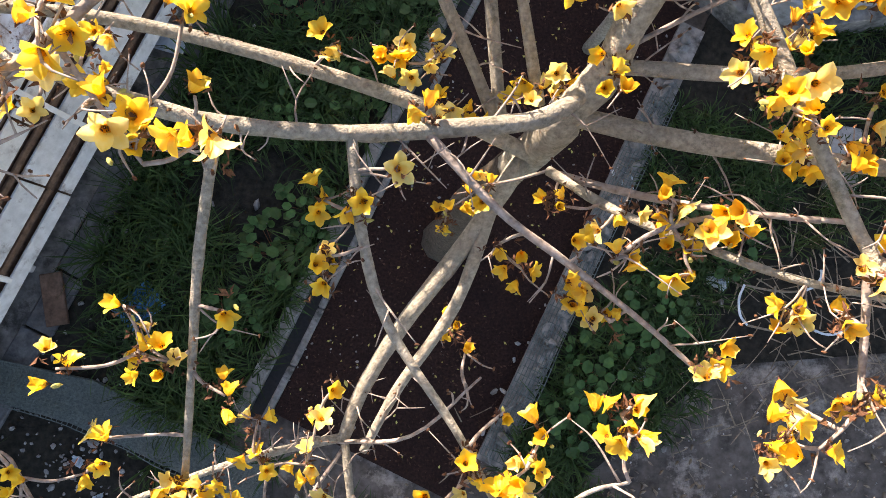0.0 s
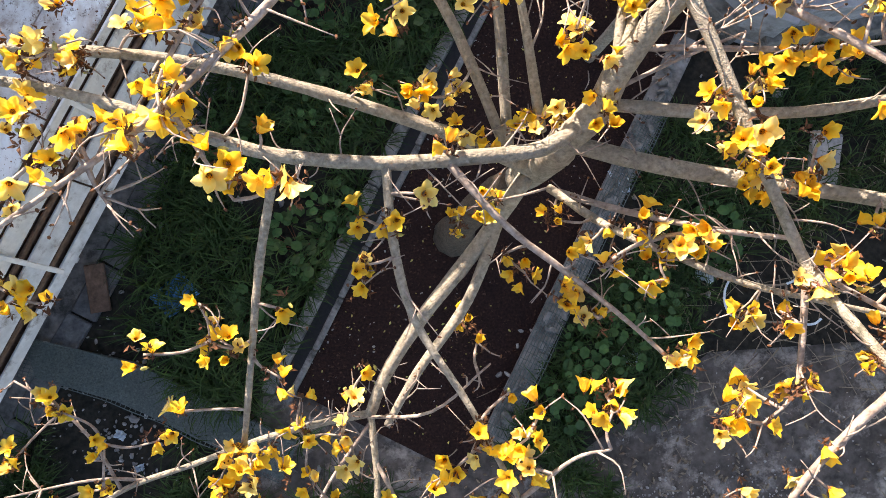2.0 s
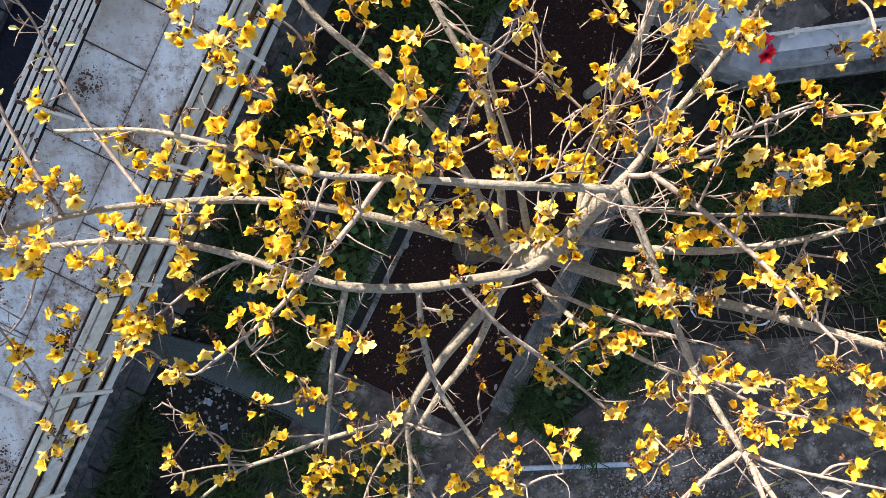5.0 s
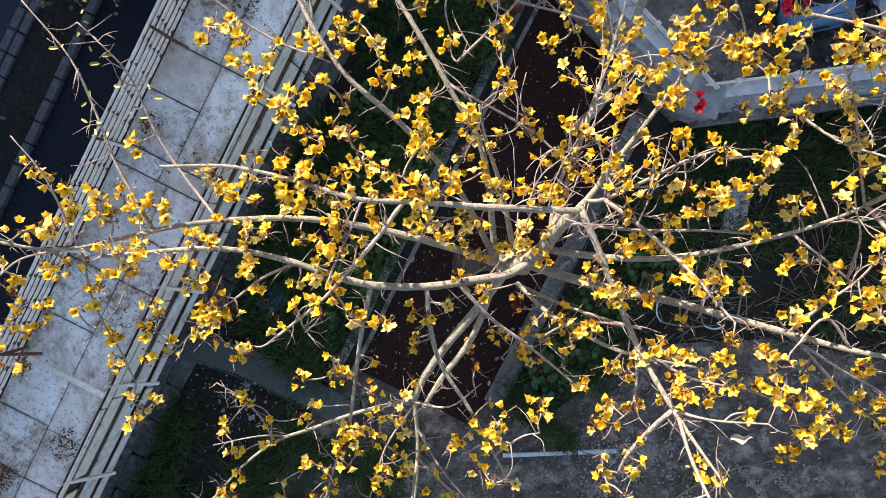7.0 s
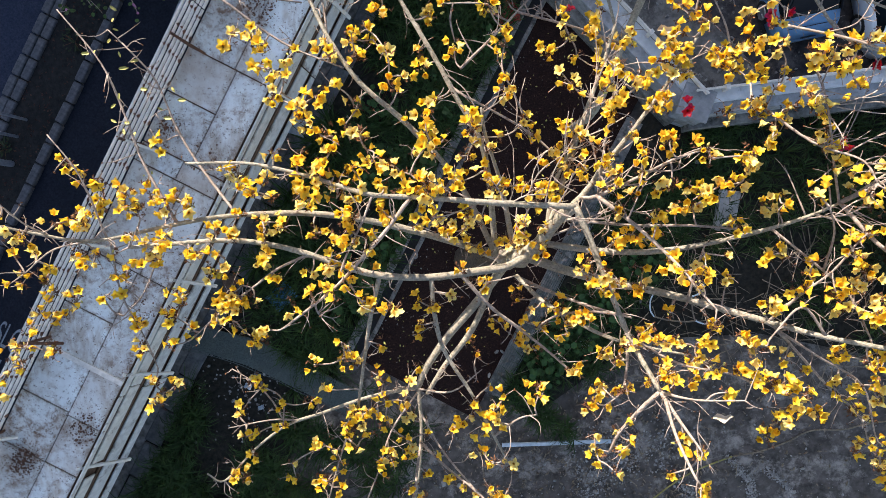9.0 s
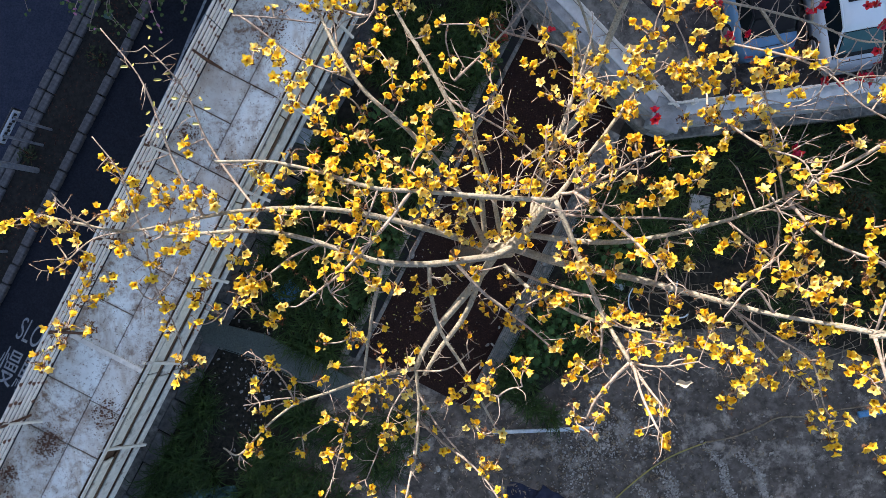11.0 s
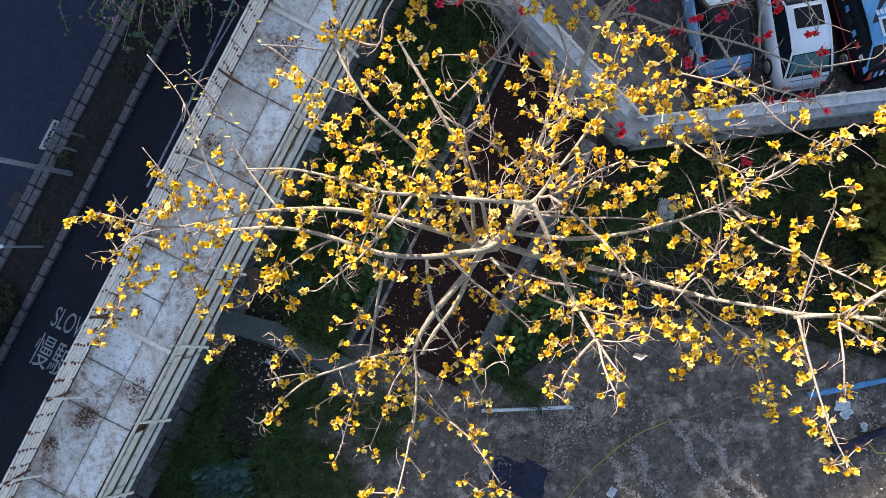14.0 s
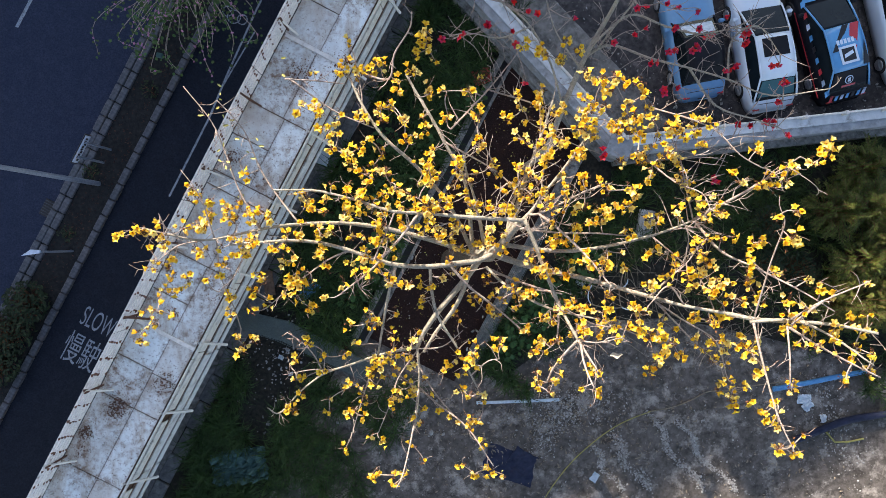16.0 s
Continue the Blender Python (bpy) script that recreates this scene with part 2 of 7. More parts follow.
TAR_SHEET = paint("black_tarpaulin", (0.0105, 0.0147, 0.0315), (0.0336, 0.0399, 0.0714), 5, 0.55, 0.4, gloss=0.12)
NETTING = paint("grey_green_net", (0.0588, 0.0758, 0.0714), (0.158, 0.189, 0.181), 30, 0.8, 0.5, gloss=0.12)
STONE = paint("rubble_stone", (0.153, 0.151, 0.143), (0.433, 0.428, 0.405), 9, 0.95, 0.5, vary=0.8, gloss=0.12)
CLOD = paint("pale_dry_soil", (0.215, 0.209, 0.196), (0.446, 0.43, 0.4), 14, 0.95, 0.4, vary=0.6, gloss=0.12)
CHIP = paint("bark_chip", (0.0183, 0.00986, 0.00889), (0.101, 0.0534, 0.0436), 12, 0.95, 0.2, vary=1.0, gloss=0.12)
DRY = paint("dry_stick", (0.12, 0.09, 0.06), (0.34, 0.28, 0.21), 16, 0.9, 0.4, vary=0.5)


# ---- building blocks ----
def mesh_of(bm, material):
    me = bpy.data.meshes.new("mesh")
    bm.to_mesh(me)
    bm.free()
    for m in material if isinstance(material, (list, tuple)) else [material]:
        me.materials.append(m)
    return me


def part(name, bm, material, parent=None, label="", smooth=False):
    me = bm if isinstance(bm, bpy.types.Mesh) else mesh_of(bm, material)
    if smooth:
        me.polygons.foreach_set("use_smooth", [True] * len(me.polygons))
    ob = new(name, me)
    ob.parent = parent
    if label:
        tagged(ob, label)
    return ob


def thing(name, label, category, at=None, group="", kind=""):
    ob = new(name)
    ob.empty_display_size = 0.1
    if at is not None:
        ob.matrix_world = at
    return tagged(ob, label, category, group, kind)


def box(bm, size, m=None, bevel=0.0):
    """A box with rounded edges, its middle at the origin of m."""
    made = bmesh.ops.create_cube(bm, size=1.0)["verts"]
    bmesh.ops.scale(bm, vec=size, verts=made)
    if bevel:
        edges = list({e for v in made for e in v.link_edges})
        made = list({v for f in bmesh.ops.bevel(bm, geom=edges, offset=bevel, segments=1, affect="EDGES")["faces"] for v in f.verts} | {v for v in made if v.is_valid})
    if m is not None:
        bmesh.ops.transform(bm, matrix=m, verts=made)
    return bm


def one_box(size, m=None, bevel=0.0):
    return box(bmesh.new(), size, m, bevel)


def glide(points, steps):
    """Points on a smooth line through the given ones."""
    p = [Vector(a) for a in points]
    p = [p[0] * 2 - p[1], *p, p[-1] * 2 - p[-2]]
    line = []
    for i in range(1, len(p) - 2):
        for k in range(steps):
            t = k / steps
            a, b, c, d = p[i - 1:i + 3]
            line.append(0.5 * ((2 * b) + (c - a) * t + (2 * a - 5 * b + 4 * c - d) * t * t + (3 * b - a - 3 * c + d) * t ** 3))
    return line + [p[-2]]


def tube(bm, line, r0, r1, sides=7, rough=0.0, rng=None, flare=0.0):
    """A tapered, slightly knotty tube along a line of points."""
    rings, n = [], len(line)
    for i, c in enumerate(line):
        d = (line[min(i + 1, n - 1)] - line[max(i - 1, 0)]).normalized()
        a = d.orthogonal().normalized() if i == 0 else (a - d * a.dot(d)).normalized()
        b, f = d.cross(a), i / max(n - 1, 1)
        r = r0 + (r1 - r0) * f + flare * max(0.0, 1 - f * 6) ** 2
        if rng:
            r *= 1 + rng.uniform(-rough, rough)
        ring = []
        for k in range(sides):
            w = math.tau * k / sides
            wob = 1 + (rng.uniform(-rough, rough) * 0.6 if rng else 0)
            ring.append(bm.verts.new(c + (a * math.cos(w) + b * math.sin(w)) * r * wob))
        rings.append(ring)
    for p, q in zip(rings, rings[1:]):
        for k in range(sides):
            bm.faces.new((p[k], p[(k + 1) % sides], q[(k + 1) % sides], q[k]))
    bm.faces.new(rings[0][::-1])
    bm.faces.new(rings[-1])
    return bm


def sheet(bm, corners, z, thick):
    """A flat slab over the given corners (x, y), its top at z."""
    top = [bm.verts.new((x, y, z)) for x, y in corners]
    low = [bm.verts.new((x, y, z - thick)) for x, y in corners]
    bm.faces.new(top)
    bm.faces.new(low[::-1])
    for i in range(len(top)):
        j = (i + 1) % len(top)
        bm.faces.new((top[i], low[i], low[j], top[j]))
    bmesh.ops.recalc_face_normals(bm, faces=bm.faces)
    return bm


def band(c0, c1, s0, s1):
    """The corners of a band along the road."""
    return [strip(c, s).xy for c, s in ((c0, s0), (c1, s0), (c1, s1), (c0, s1))]


ball = bmesh.new()
bmesh.ops.create_icosphere(ball, subdivisions=1, radius=1.0)
BALL = [v.co.copy() for v in ball.verts], [[v.index for v in f.verts] for f in ball.faces]
ball.free()


def lump(bm, rng, m, low=0.75, high=1.15, index=0):
    """A small uneven ball shaped by a matrix."""
    vs = [bm.verts.new(m @ (v * rng.uniform(low, high))) for v in BALL[0]]
    for f in BALL[1]:
        bm.faces.new([vs[i] for i in f]).material_index = index


def stone(bm, rng, at, r):
    lump(bm, rng, Matrix.Translation(at) @ Euler([rng.uniform(0, 6) for _ in range(3)]).to_matrix().to_4x4() @ Matrix.Diagonal((r * rng.uniform(0.6, 1.3), r, r * rng.uniform(0.4, 0.8), 1)))


# ---- ground ----
bm = bmesh.new()
half = 160
rows = [-half, -60, -30] + [x * 0.5 for x in range(-30, 31)] + [30, 60, half]
grid = [[bm.verts.new((x, y, 0.05 * noise.noise((x * 0.35, y * 0.35, 3)) - 0.09 if abs(x) < 16 and abs(y) < 16 else -0.09)) for x in rows] for y in rows]
for a, b in zip(grid, grid[1:]):
    for i in range(len(rows) - 1):
        bm.faces.new((a[i], a[i + 1], b[i + 1], b[i]))
ground = tagged(part("ground", bm, EARTH, smooth=True), "packed grey-brown earth with dust and gravel", "ground", kind="structure")

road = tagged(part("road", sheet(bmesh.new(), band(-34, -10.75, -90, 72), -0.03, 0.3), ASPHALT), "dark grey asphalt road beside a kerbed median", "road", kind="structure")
lane = tagged(part("road", sheet(bmesh.new(), band(-9.2, -5.4, -90, 72), -0.026, 0.3), LANE_ASPHALT), "black asphalt side lane with white lettering", "road", kind="structure")
median = tagged(part("median", sheet(bmesh.new(), band(-10.6, -9.35, -90, 72), 0.03, 0.3), MEDIAN), "narrow bare earth median between two kerbs", "median", kind="structure")
tagged(part("planting_bed", sheet(bmesh.new(), [strip(c, s).xy for c, s in ((-0.5, -3.2), (2.4, -3.2), (2.4, 5.3), (-0.5, 6.3))], 0.0, 0.3), SOIL), "dark reddish-brown mulch with fallen petals", "planting bed", kind="structure")
verge = tagged(part("verge", sheet(bmesh.new(), band(-4.3, -0.98, -14, 14), -0.012, 0.3), SHADED_SOIL), "dark weedy soil beside the covered walkway", "verge", kind="structure")
bm = bmesh.new()
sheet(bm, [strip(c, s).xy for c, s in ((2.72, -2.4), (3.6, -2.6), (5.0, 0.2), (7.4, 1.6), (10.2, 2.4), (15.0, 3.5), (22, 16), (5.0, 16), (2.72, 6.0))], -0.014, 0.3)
thicket = tagged(part("verge", bm, SHADED_SOIL), "dark weedy soil below the shrubs and wall", "verge", kind="structure")

# kerbs of the median, stone by stone
stone_mesh = mesh_of(one_box((0.20, 0.50, 0.2), bevel=0.025), KERBSTONE)
for name, c in (("kerb", -10.66), ("kerb", -10.44), ("kerb", -9.28)):
    kerb = thing(name, "row of worn grey kerb stones along the median", "kerb", kind="structure")
    for i in range(84):
        s = -24 + i * 0.53
        ob = part("kerb_stone", stone_mesh, None, kerb)
        p = strip(c + random.uniform(-0.012, 0.012), s)
        ob.matrix_world = pose(p.x, p.y, 0.0 + random.uniform(-0.008, 0.008), 0, 0, ROAD + random.uniform(-0.8, 0.8))

# concrete edging and gutter of the planting bed
edging = thing("bed_edging", "grey concrete edging with a dark gutter", "edging", kind="structure")
for c, w, z, m, nm in ((-0.90, 0.2, 0.10, DARK_CONCRETE, "edge"), (-0.55, 0.1, 0.05, DARK_CONCRETE, "lip")):
    for i in range(11):
        s = -3.4 + i * 0.9
        ob = part(nm, one_box((w, 0.885, 0.3), bevel=0.02), m, edging)
        p = strip(c + random.uniform(-0.01, 0.01), s + 0.45)
        ob.matrix_world = pose(p.x, p.y, z - 0.15, random.uniform(-1, 1), 0, ROAD + random.uniform(-1, 1))
part("gutter", sheet(bmesh.new(), band(-0.80, -0.6, -3.4, 6.5), -0.06, 0.1), BLACK, edging)

# ---- lettering on the lane ----
def bar(bm, a, b, w, z):
    """A painted stroke between two places given across and along the road."""
    a, b = strip(*a, z), strip(*b, z)
    d = (b - a).normalized()
    side = Vector((-d.y, d.x, 0)) * w / 2
    bm.faces.new([bm.verts.new(v) for v in (a - side, b - side, b + side, a + side)])


def word(text, c, s, height, width):
    """Painted road letters that are read by drivers going down the lane."""
    cu = bpy.data.curves.new("text", "FONT")
    cu.body, cu.size, cu.extrude, cu.align_x = text, 1.0, 0.0, "CENTER"
    ob = bpy.data.objects.new("text", cu)
    scene.collection.objects.link(ob)
    me = bpy.data.meshes.new_from_object(ob.evaluated_get(bpy.context.evaluated_depsgraph_get()))
    bpy.data.objects.remove(ob)
    me.materials.clear()
    me.materials.append(MARKING)
    sign = tagged(new("road_lettering", me), "worn white word painted on the black lane", "road marking", kind="structure")
    p = strip(c, s)
    sign.matrix_world = pose(p.x, p.y, -0.021, 0, 0, ROAD) @ Matrix.Diagonal((width, height, 1, 1))
    return sign


word("SLOW", -8.0, -6.85, 0.86, 0.37)
word("\u6162\u99db", -8.05, -7.98, 1.05, 0.56)
lines = bmesh.new()
for k, (p, q) in enumerate((((-7.85, -2.2), (-7.88, 0.5)), ((-7.88, 0.5), (-8.0, 1.9)), ((-8.0, 1.9), (-8.12, 4.0)), ((-8.12, 4.0), (-8.25, 14.0)), ((-7.96, 1.5), (-7.86, 3.4)))):
    bar(lines, p, q, 0.06 if k < 4 else 0.045, -0.021 + k * 0.0006)
tagged(part("road_line", lines, MARKING), "thin pale painted line along the lane", "road marking", kind="structure")
rings = bmesh.new()
for c, s, r in ((-8.62, 3.52, 0.2), (-8.86, 3.58, 0.15), (-8.36, 3.56, 0.15)):
    for k in range(14):
        a, b = math.tau * k / 14, math.tau * (k + 0.8) / 14
        bar(rings, (c + r * math.cos(a), s + r * math.sin(a)), (c + r * math.cos(b), s + r * math.sin(b)), 0.035, -0.0215)
tagged(part("road_marking", rings, MARKING), "worn round marks painted on the lane", "road marking", kind="structure")
dash = bmesh.new()
bar(dash, (-14.2, 0.2), (-14.2, 2.2), 0.1, -0.025)
tagged(part("road_line", dash, MARKING), "short white painted dash on the road", "road marking", kind="structure")

# ---- covered walkway ----
walkway = thing("covered_walkway", "long walkway shelter with a rust-stained white sheet roof", "shelter")
C_IN, C_OUT, TOP = -4.46, -6.17, 2.3
seams = [-26.0, -22.0, -18.3, -13.4, -9.45, -7.35, -5.2, -3.1, -1.1, -0.7, 1.35, 3.35, 6.1, 9.2, 13.0, 17.0, 21.0, 25.0]
rng = random.Random(4)
for s0, s1 in zip(seams, seams[1:]):
    joint = C_OUT + rng.choice((0.85, 0.95, 1.0, 1.05))
    for c0, c1 in ((C_OUT - 0.06, joint), (joint, C_IN)):
        if rng.random() < 0.25:
            cuts = [s0, s0 + (s1 - s0) * rng.uniform(0.4, 0.6), s1]
        else:
            cuts = [s0, s1]
        for a, b in zip(cuts, cuts[1:]):
            tilt = rng.uniform(0, 0.012)
            p = strip((c0 + c1) / 2, (a + b) / 2)
            ob = part("roof_sheet", one_box((c1 - c0 - 0.016, b - a - 0.024, 0.03), bevel=0.004), SHEET, walkway)
            ob.matrix_world = pose(p.x, p.y, TOP + tilt - 0.015, 0, 0, ROAD)
for s in (-18.3, -13.4, -5.2, 3.35, 9.2):
    bm = bmesh.new()
    sheet(bm, band(C_OUT - 0.0, C_IN, s - 0.05, s + 0.05), TOP + 0.055, 0.06)
    part("roof_rib", bm, WHITE_WOOD, walkway)
part("roof_deck", sheet(bmesh.new(), band(C_OUT - 0.03, C_IN, -26, 25), TOP - 0.035, 0.08), TIMBER, walkway)
# rusted patches eaten through the paint
def blotch(c, s, r, n, seed):
    g = random.Random(seed)
    bm = bmesh.new()
    for _ in range(n):
        a, d = g.uniform(0, math.tau), r * math.sqrt(g.random()) * g.choice((0.6, 1.0))
        p = strip(c + math.cos(a) * d, s + math.sin(a) * d * 1.2, TOP + 0.0165 + len(bm.faces) * 0.00012)
        k, rr = g.randint(5, 7), g.uniform(0.004, 0.026) * (1.4 - min(d / r, 1))
        vs = [bm.verts.new(p + Vector((math.cos(w * math.tau / k) * rr * g.uniform(0.6, 1.3), math.sin(w * math.tau / k) * rr * g.uniform(0.6, 1.3), 0))) for w in range(k)]
        bm.faces.new(vs)
    return tagged(part("rust_patch", bm, RUSTY, walkway, "dark flaking rust"), kind="stuff")


blotch(-5.55, -7.53, 0.42, 520, 1)
blotch(-6.0, -8.5, 0.3, 220, 6)
blotch(-4.75, -6.4, 0.5, 240, 7)
blotch(-5.3, 2.6, 0.6, 220, 8)
blotch(-5.9, -0.2, 0.3, 180, 9)
blotch(-5.85, -9.0, 0.25, 40, 2)
blotch(-4.62, 3.3, 0.35, 60, 3)
blotch(-5.0, -0.35, 0.4, 40, 4)
blotch(-4.7, -3.6, 0.4, 60, 5)
specks = bmesh.new()
for _ in range(3800):
    s = rng.choice(seams) + rng.gauss(0, 0.03) if rng.random() < 0.45 else rng.uniform(-14, 13)
    c = rng.uniform(C_OUT + 0.03, C_IN - 0.03) if rng.random() < 0.6 else rng.choice((C_OUT + 0.1, C_OUT + 0.95, C_IN - 0.06)) + rng.gauss(0, 0.025)
    p, k, rr = strip(c, s, TOP + 0.0185 + len(specks.faces) * 0.00001), rng.randint(4, 6), rng.uniform(0.003, 0.010) * (1.8 if rng.random() < 0.12 else 1)
    specks.faces.new([specks.verts.new(p + Vector((math.cos(w * math.tau / k) * rr * rng.uniform(0.5, 1.4), math.sin(w * math.tau / k) * rr * rng.uniform(0.5, 1.4), 0))) for w in range(k)])
tagged(part("rust_speckle", specks, RUSTY, walkway), kind="stuff")
# slatted parapet along the road side
post_mesh = mesh_of(one_box((0.04, 0.05, 0.92), bevel=0.006), RUSTY)
for k in range(6):
    z = TOP + 0.10 + k * 0.155
    bm = bmesh.new()
    for i in range(13):
        s = -24.5 + i * 3.8
        p = strip(C_OUT - 0.07, s + 1.9)
        box(bm, (0.046, 3.78, 0.05), pose(p.x, p.y, z + rng.uniform(-0.012, 0.012), 0, 0, ROAD + rng.uniform(-0.15, 0.15)), 0.006)
    part("parapet_slat", bm, WHITE_WOOD, walkway)
for i in range(23):
    s = -24.2 + i * 2.13
    p = strip(C_OUT - 0.0, s)
    ob = part("parapet_post", post_mesh, None, walkway)
    ob.matrix_world = pose(p.x, p.y, TOP + 0.46, 0, 0, ROAD)
    p = strip(C_OUT + 0.12, s)
    brace = part("bracket", one_box((0.05, 0.05, 0.9), bevel=0.006), WHITE_WOOD if i % 3 else RUSTY, walkway)
    brace.matrix_world = pose(p.x, p.y, TOP + 0.42, 0, -22, ROAD)
clips = bmesh.new()
for k in range(6):
    for i in range(104):
        if rng.random() < 0.8:
            p = strip(C_OUT - 0.055, -24.3 + i * 0.46 + k * 0.03 + rng.gauss(0, 0.02))
            lump(clips, rng, pose(p.x, p.y, TOP + 0.10 + k * 0.155, 0, 0, ROAD) @ Matrix.Diagonal((0.036, rng.uniform(0.03, 0.065), 0.034, 1)))
tagged(part("rust_crust", clips, RUSTY, walkway), kind="stuff")
# boarded side facing the planting bed: an upper and a lower run of wide planks with dark gaps between
for z, h, m, out, lean, cut in ((2.20, 0.15, WHITE_WOOD, 0.03, 4, 3.8), (1.88, 0.34, WHITE_WOOD, 0.06, 6, 2.13), (1.52, 0.10, TIMBER, 0.05, 0, 3.8), (1.18, 0.42, SIDE_PAINT, 0.09, 7, 3.8), (0.80, 0.10, TIMBER, 0.06, 0, 3.8), (0.50, 0.26, SIDE_PAINT, 0.10, 5, 3.8)):
    for i in range(int(49.4 / cut)):
        gone = 0.35 if cut < 3 and rng.random() < 0.3 else 0.03
        p = strip(C_IN + 0.02 + out, -24.5 + i * cut + cut / 2 + (gone - 0.03) / 2)
        ob = part("side_board", one_box((0.035, cut - gone, h), bevel=0.006), m, walkway)
        ob.matrix_world = pose(p.x, p.y, z + rng.uniform(-0.015, 0.015), 0, 0, ROAD + rng.uniform(-0.15, 0.15)) @ pose(0, 0, 0, 0, -lean + rng.uniform(-3, 3), 0)
part("side_panel", sheet(bmesh.new(), band(C_IN - 0.02, C_IN + 0.02, -26, 25), 2.1, 1.9), TIMBER, walkway, "brown timber panel behind the boards")
leg = mesh_of(one_box((0.1, 0.1, 2.28), bevel=0.01), WHITE_WOOD)
for i in range(23):
    for c in (C_IN - 0.06, C_OUT + 0.06):
        p = strip(c, -24.2 + i * 2.13)
        ob = part("post", leg, None, walkway)
        ob.matrix_world = pose(p.x, p.y, 1.12, 0, 0, ROAD)
    p = strip(C_IN + 0.2, -24.2 + i * 2.13)
    ob = part("strut", one_box((0.05, 0.07, 1.3), bevel=0.006), WHITE_WOOD, walkway)
    ob.matrix_world = pose(p.x, p.y, 1.75, 0, -24, ROAD)
part("back_wall", sheet(bmesh.new(), band(C_OUT + 0.02, C_OUT + 0.06, -26, 25), 2.2, 2.22), WHITE_WOOD, walkway)
floor_slab = part("floor_slab", sheet(bmesh.new(), band(C_OUT, C_IN + 0.25, -26, 25), 0.02, 0.15), DARK_CONCRETE, walkway)
slab_mesh = mesh_of(one_box((0.42, 0.86, 0.12), bevel=0.02), DARK_SLAB)
paving = thing("edge_paving", "row of mottled dark grey concrete slabs below the walkway", "paving", kind="structure")
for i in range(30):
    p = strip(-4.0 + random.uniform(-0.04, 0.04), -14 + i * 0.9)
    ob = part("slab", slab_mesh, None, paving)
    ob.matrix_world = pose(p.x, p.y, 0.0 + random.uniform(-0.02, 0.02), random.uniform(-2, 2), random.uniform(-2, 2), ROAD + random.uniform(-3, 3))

# ---- car park and its wall ----
CORNER = Vector((5.40, 3.10, 0))
LOT = paint("stained_lot", (0.0252, 0.0238, 0.0253), (0.108, 0.0985, 0.0957), 5, 0.9, 0.4, wear=(0.18, 0.162, 0.152), wear_at=0.60, gloss=0.12)
tagged(part("car_park", sheet(bmesh.new(), [(5.65, 3.5), (40, 7.2), (40, 40), (-22, 40)], -0.006, 0.3), LOT), "stained dark grey car park surface", "car park", kind="structure")
COPING = paint("pale_coping_paint", (0.44, 0.47, 0.50), (0.66, 0.69, 0.72), 5, 0.8, 0.3, wear=(0.20, 0.19, 0.18), wear_at=0.62)
APRON = paint("stained_apron", (0.13, 0.125, 0.115), (0.30, 0.29, 0.27), 4, 0.92, 0.5, wear=(0.06, 0.057, 0.052), wear_at=0.55, gloss=0.12)


def wall_run(name, a, b, label):
    """A low concrete wall with a pale coping and a rail on top, between two corners."""
    d = b - a
    turn = math.degrees(math.atan2(d.y, d.x))
    wall = thing(name, label, "wall", kind="structure")
    mid = (a + b) / 2
    def put(nm, size, y, z, m):
        ob = part(nm, one_box(size, bevel=0.012), m, wall)
        ob.matrix_world = Matrix.Translation(mid) @ pose(0, 0, 0, 0, 0, turn) @ pose(0, y, z)
    put("wall_body", (d.length, 0.42, 1.3), -0.04, 0.35, WALL_PAINT)
    put("coping", (d.length + 0.1, 0.27, 0.07), 0.12, 1.03, COPING)
    put("plinth", (d.length, 0.40, 0.7), -0.26, 0.12, DARK_CONCRETE)
    put("rail", (d.length, 0.05, 0.05), 0.25, 1.25, WHITE_WOOD)
    put("rail", (d.length, 0.05, 0.05), 0.27, 1.12, WHITE_WOOD)
    n = int(d.length / 1.15)
    for i in range(n):
        ob = part("wall_post", one_box((0.09, 0.12, 0.3), bevel=0.01), WHITE_WOOD, wall)
        ob.matrix_world = Matrix.Translation(a + d * ((i + 0.5) / n)) @ pose(0, 0, 0, 0, 0, turn) @ pose(0, 0.24, 1.15)
    return wall


n = Vector((0.727, 0.687, 0))
far_end = Vector((-8.35, 17.65, 0))
apron = tagged(part("apron", sheet(bmesh.new(), [(v.x, v.y) for v in (CORNER + n * 0.3 + Vector((0.3, 0, 0)), CORNER + n * 1.3 + Vector((0.9, 0, 0)), far_end + n * 1.7, far_end + n * 0.3)], 0.012, 0.1), APRON), "grey cracked concrete strip inside the wall", "paving", kind="structure")
bits = bmesh.new()
dust = random.Random(61)
for _ in range(520):
    t, o = dust.random() ** 1.5 * 0.6, dust.uniform(0.35, 2.6)
    p = CORNER.lerp(far_end, t) + n * o if dust.random() < 0.6 else Vector((dust.uniform(6, 14), 0, 0))
    if p.y == 0:
        p.y = 3.10 + (p.x - 5.40) * 0.115 + dust.uniform(0.35, 1.6)
    stone(bits, dust, (p.x, p.y, 0.012), abs(dust.gauss(0, 0.022)) + 0.012)
tagged(part("litter", bits, STONE), "pale chips and rubbish strewn inside the wall", "litter", kind="stuff")
wall_run("wall_east", CORNER, CORNER + Vector((26, 3.0, 0)), "low grey concrete wall with a pale coping")
corner = thing("wall_post", "square pale concrete post at the wall corner", "wall", kind="structure")
part("pier", one_box((0.62, 0.62, 1.36), pose(CORNER.x - 0.02, CORNER.y + 0.02, 0.36, 0, 0, -20), 0.02), WALL_PAINT, corner)
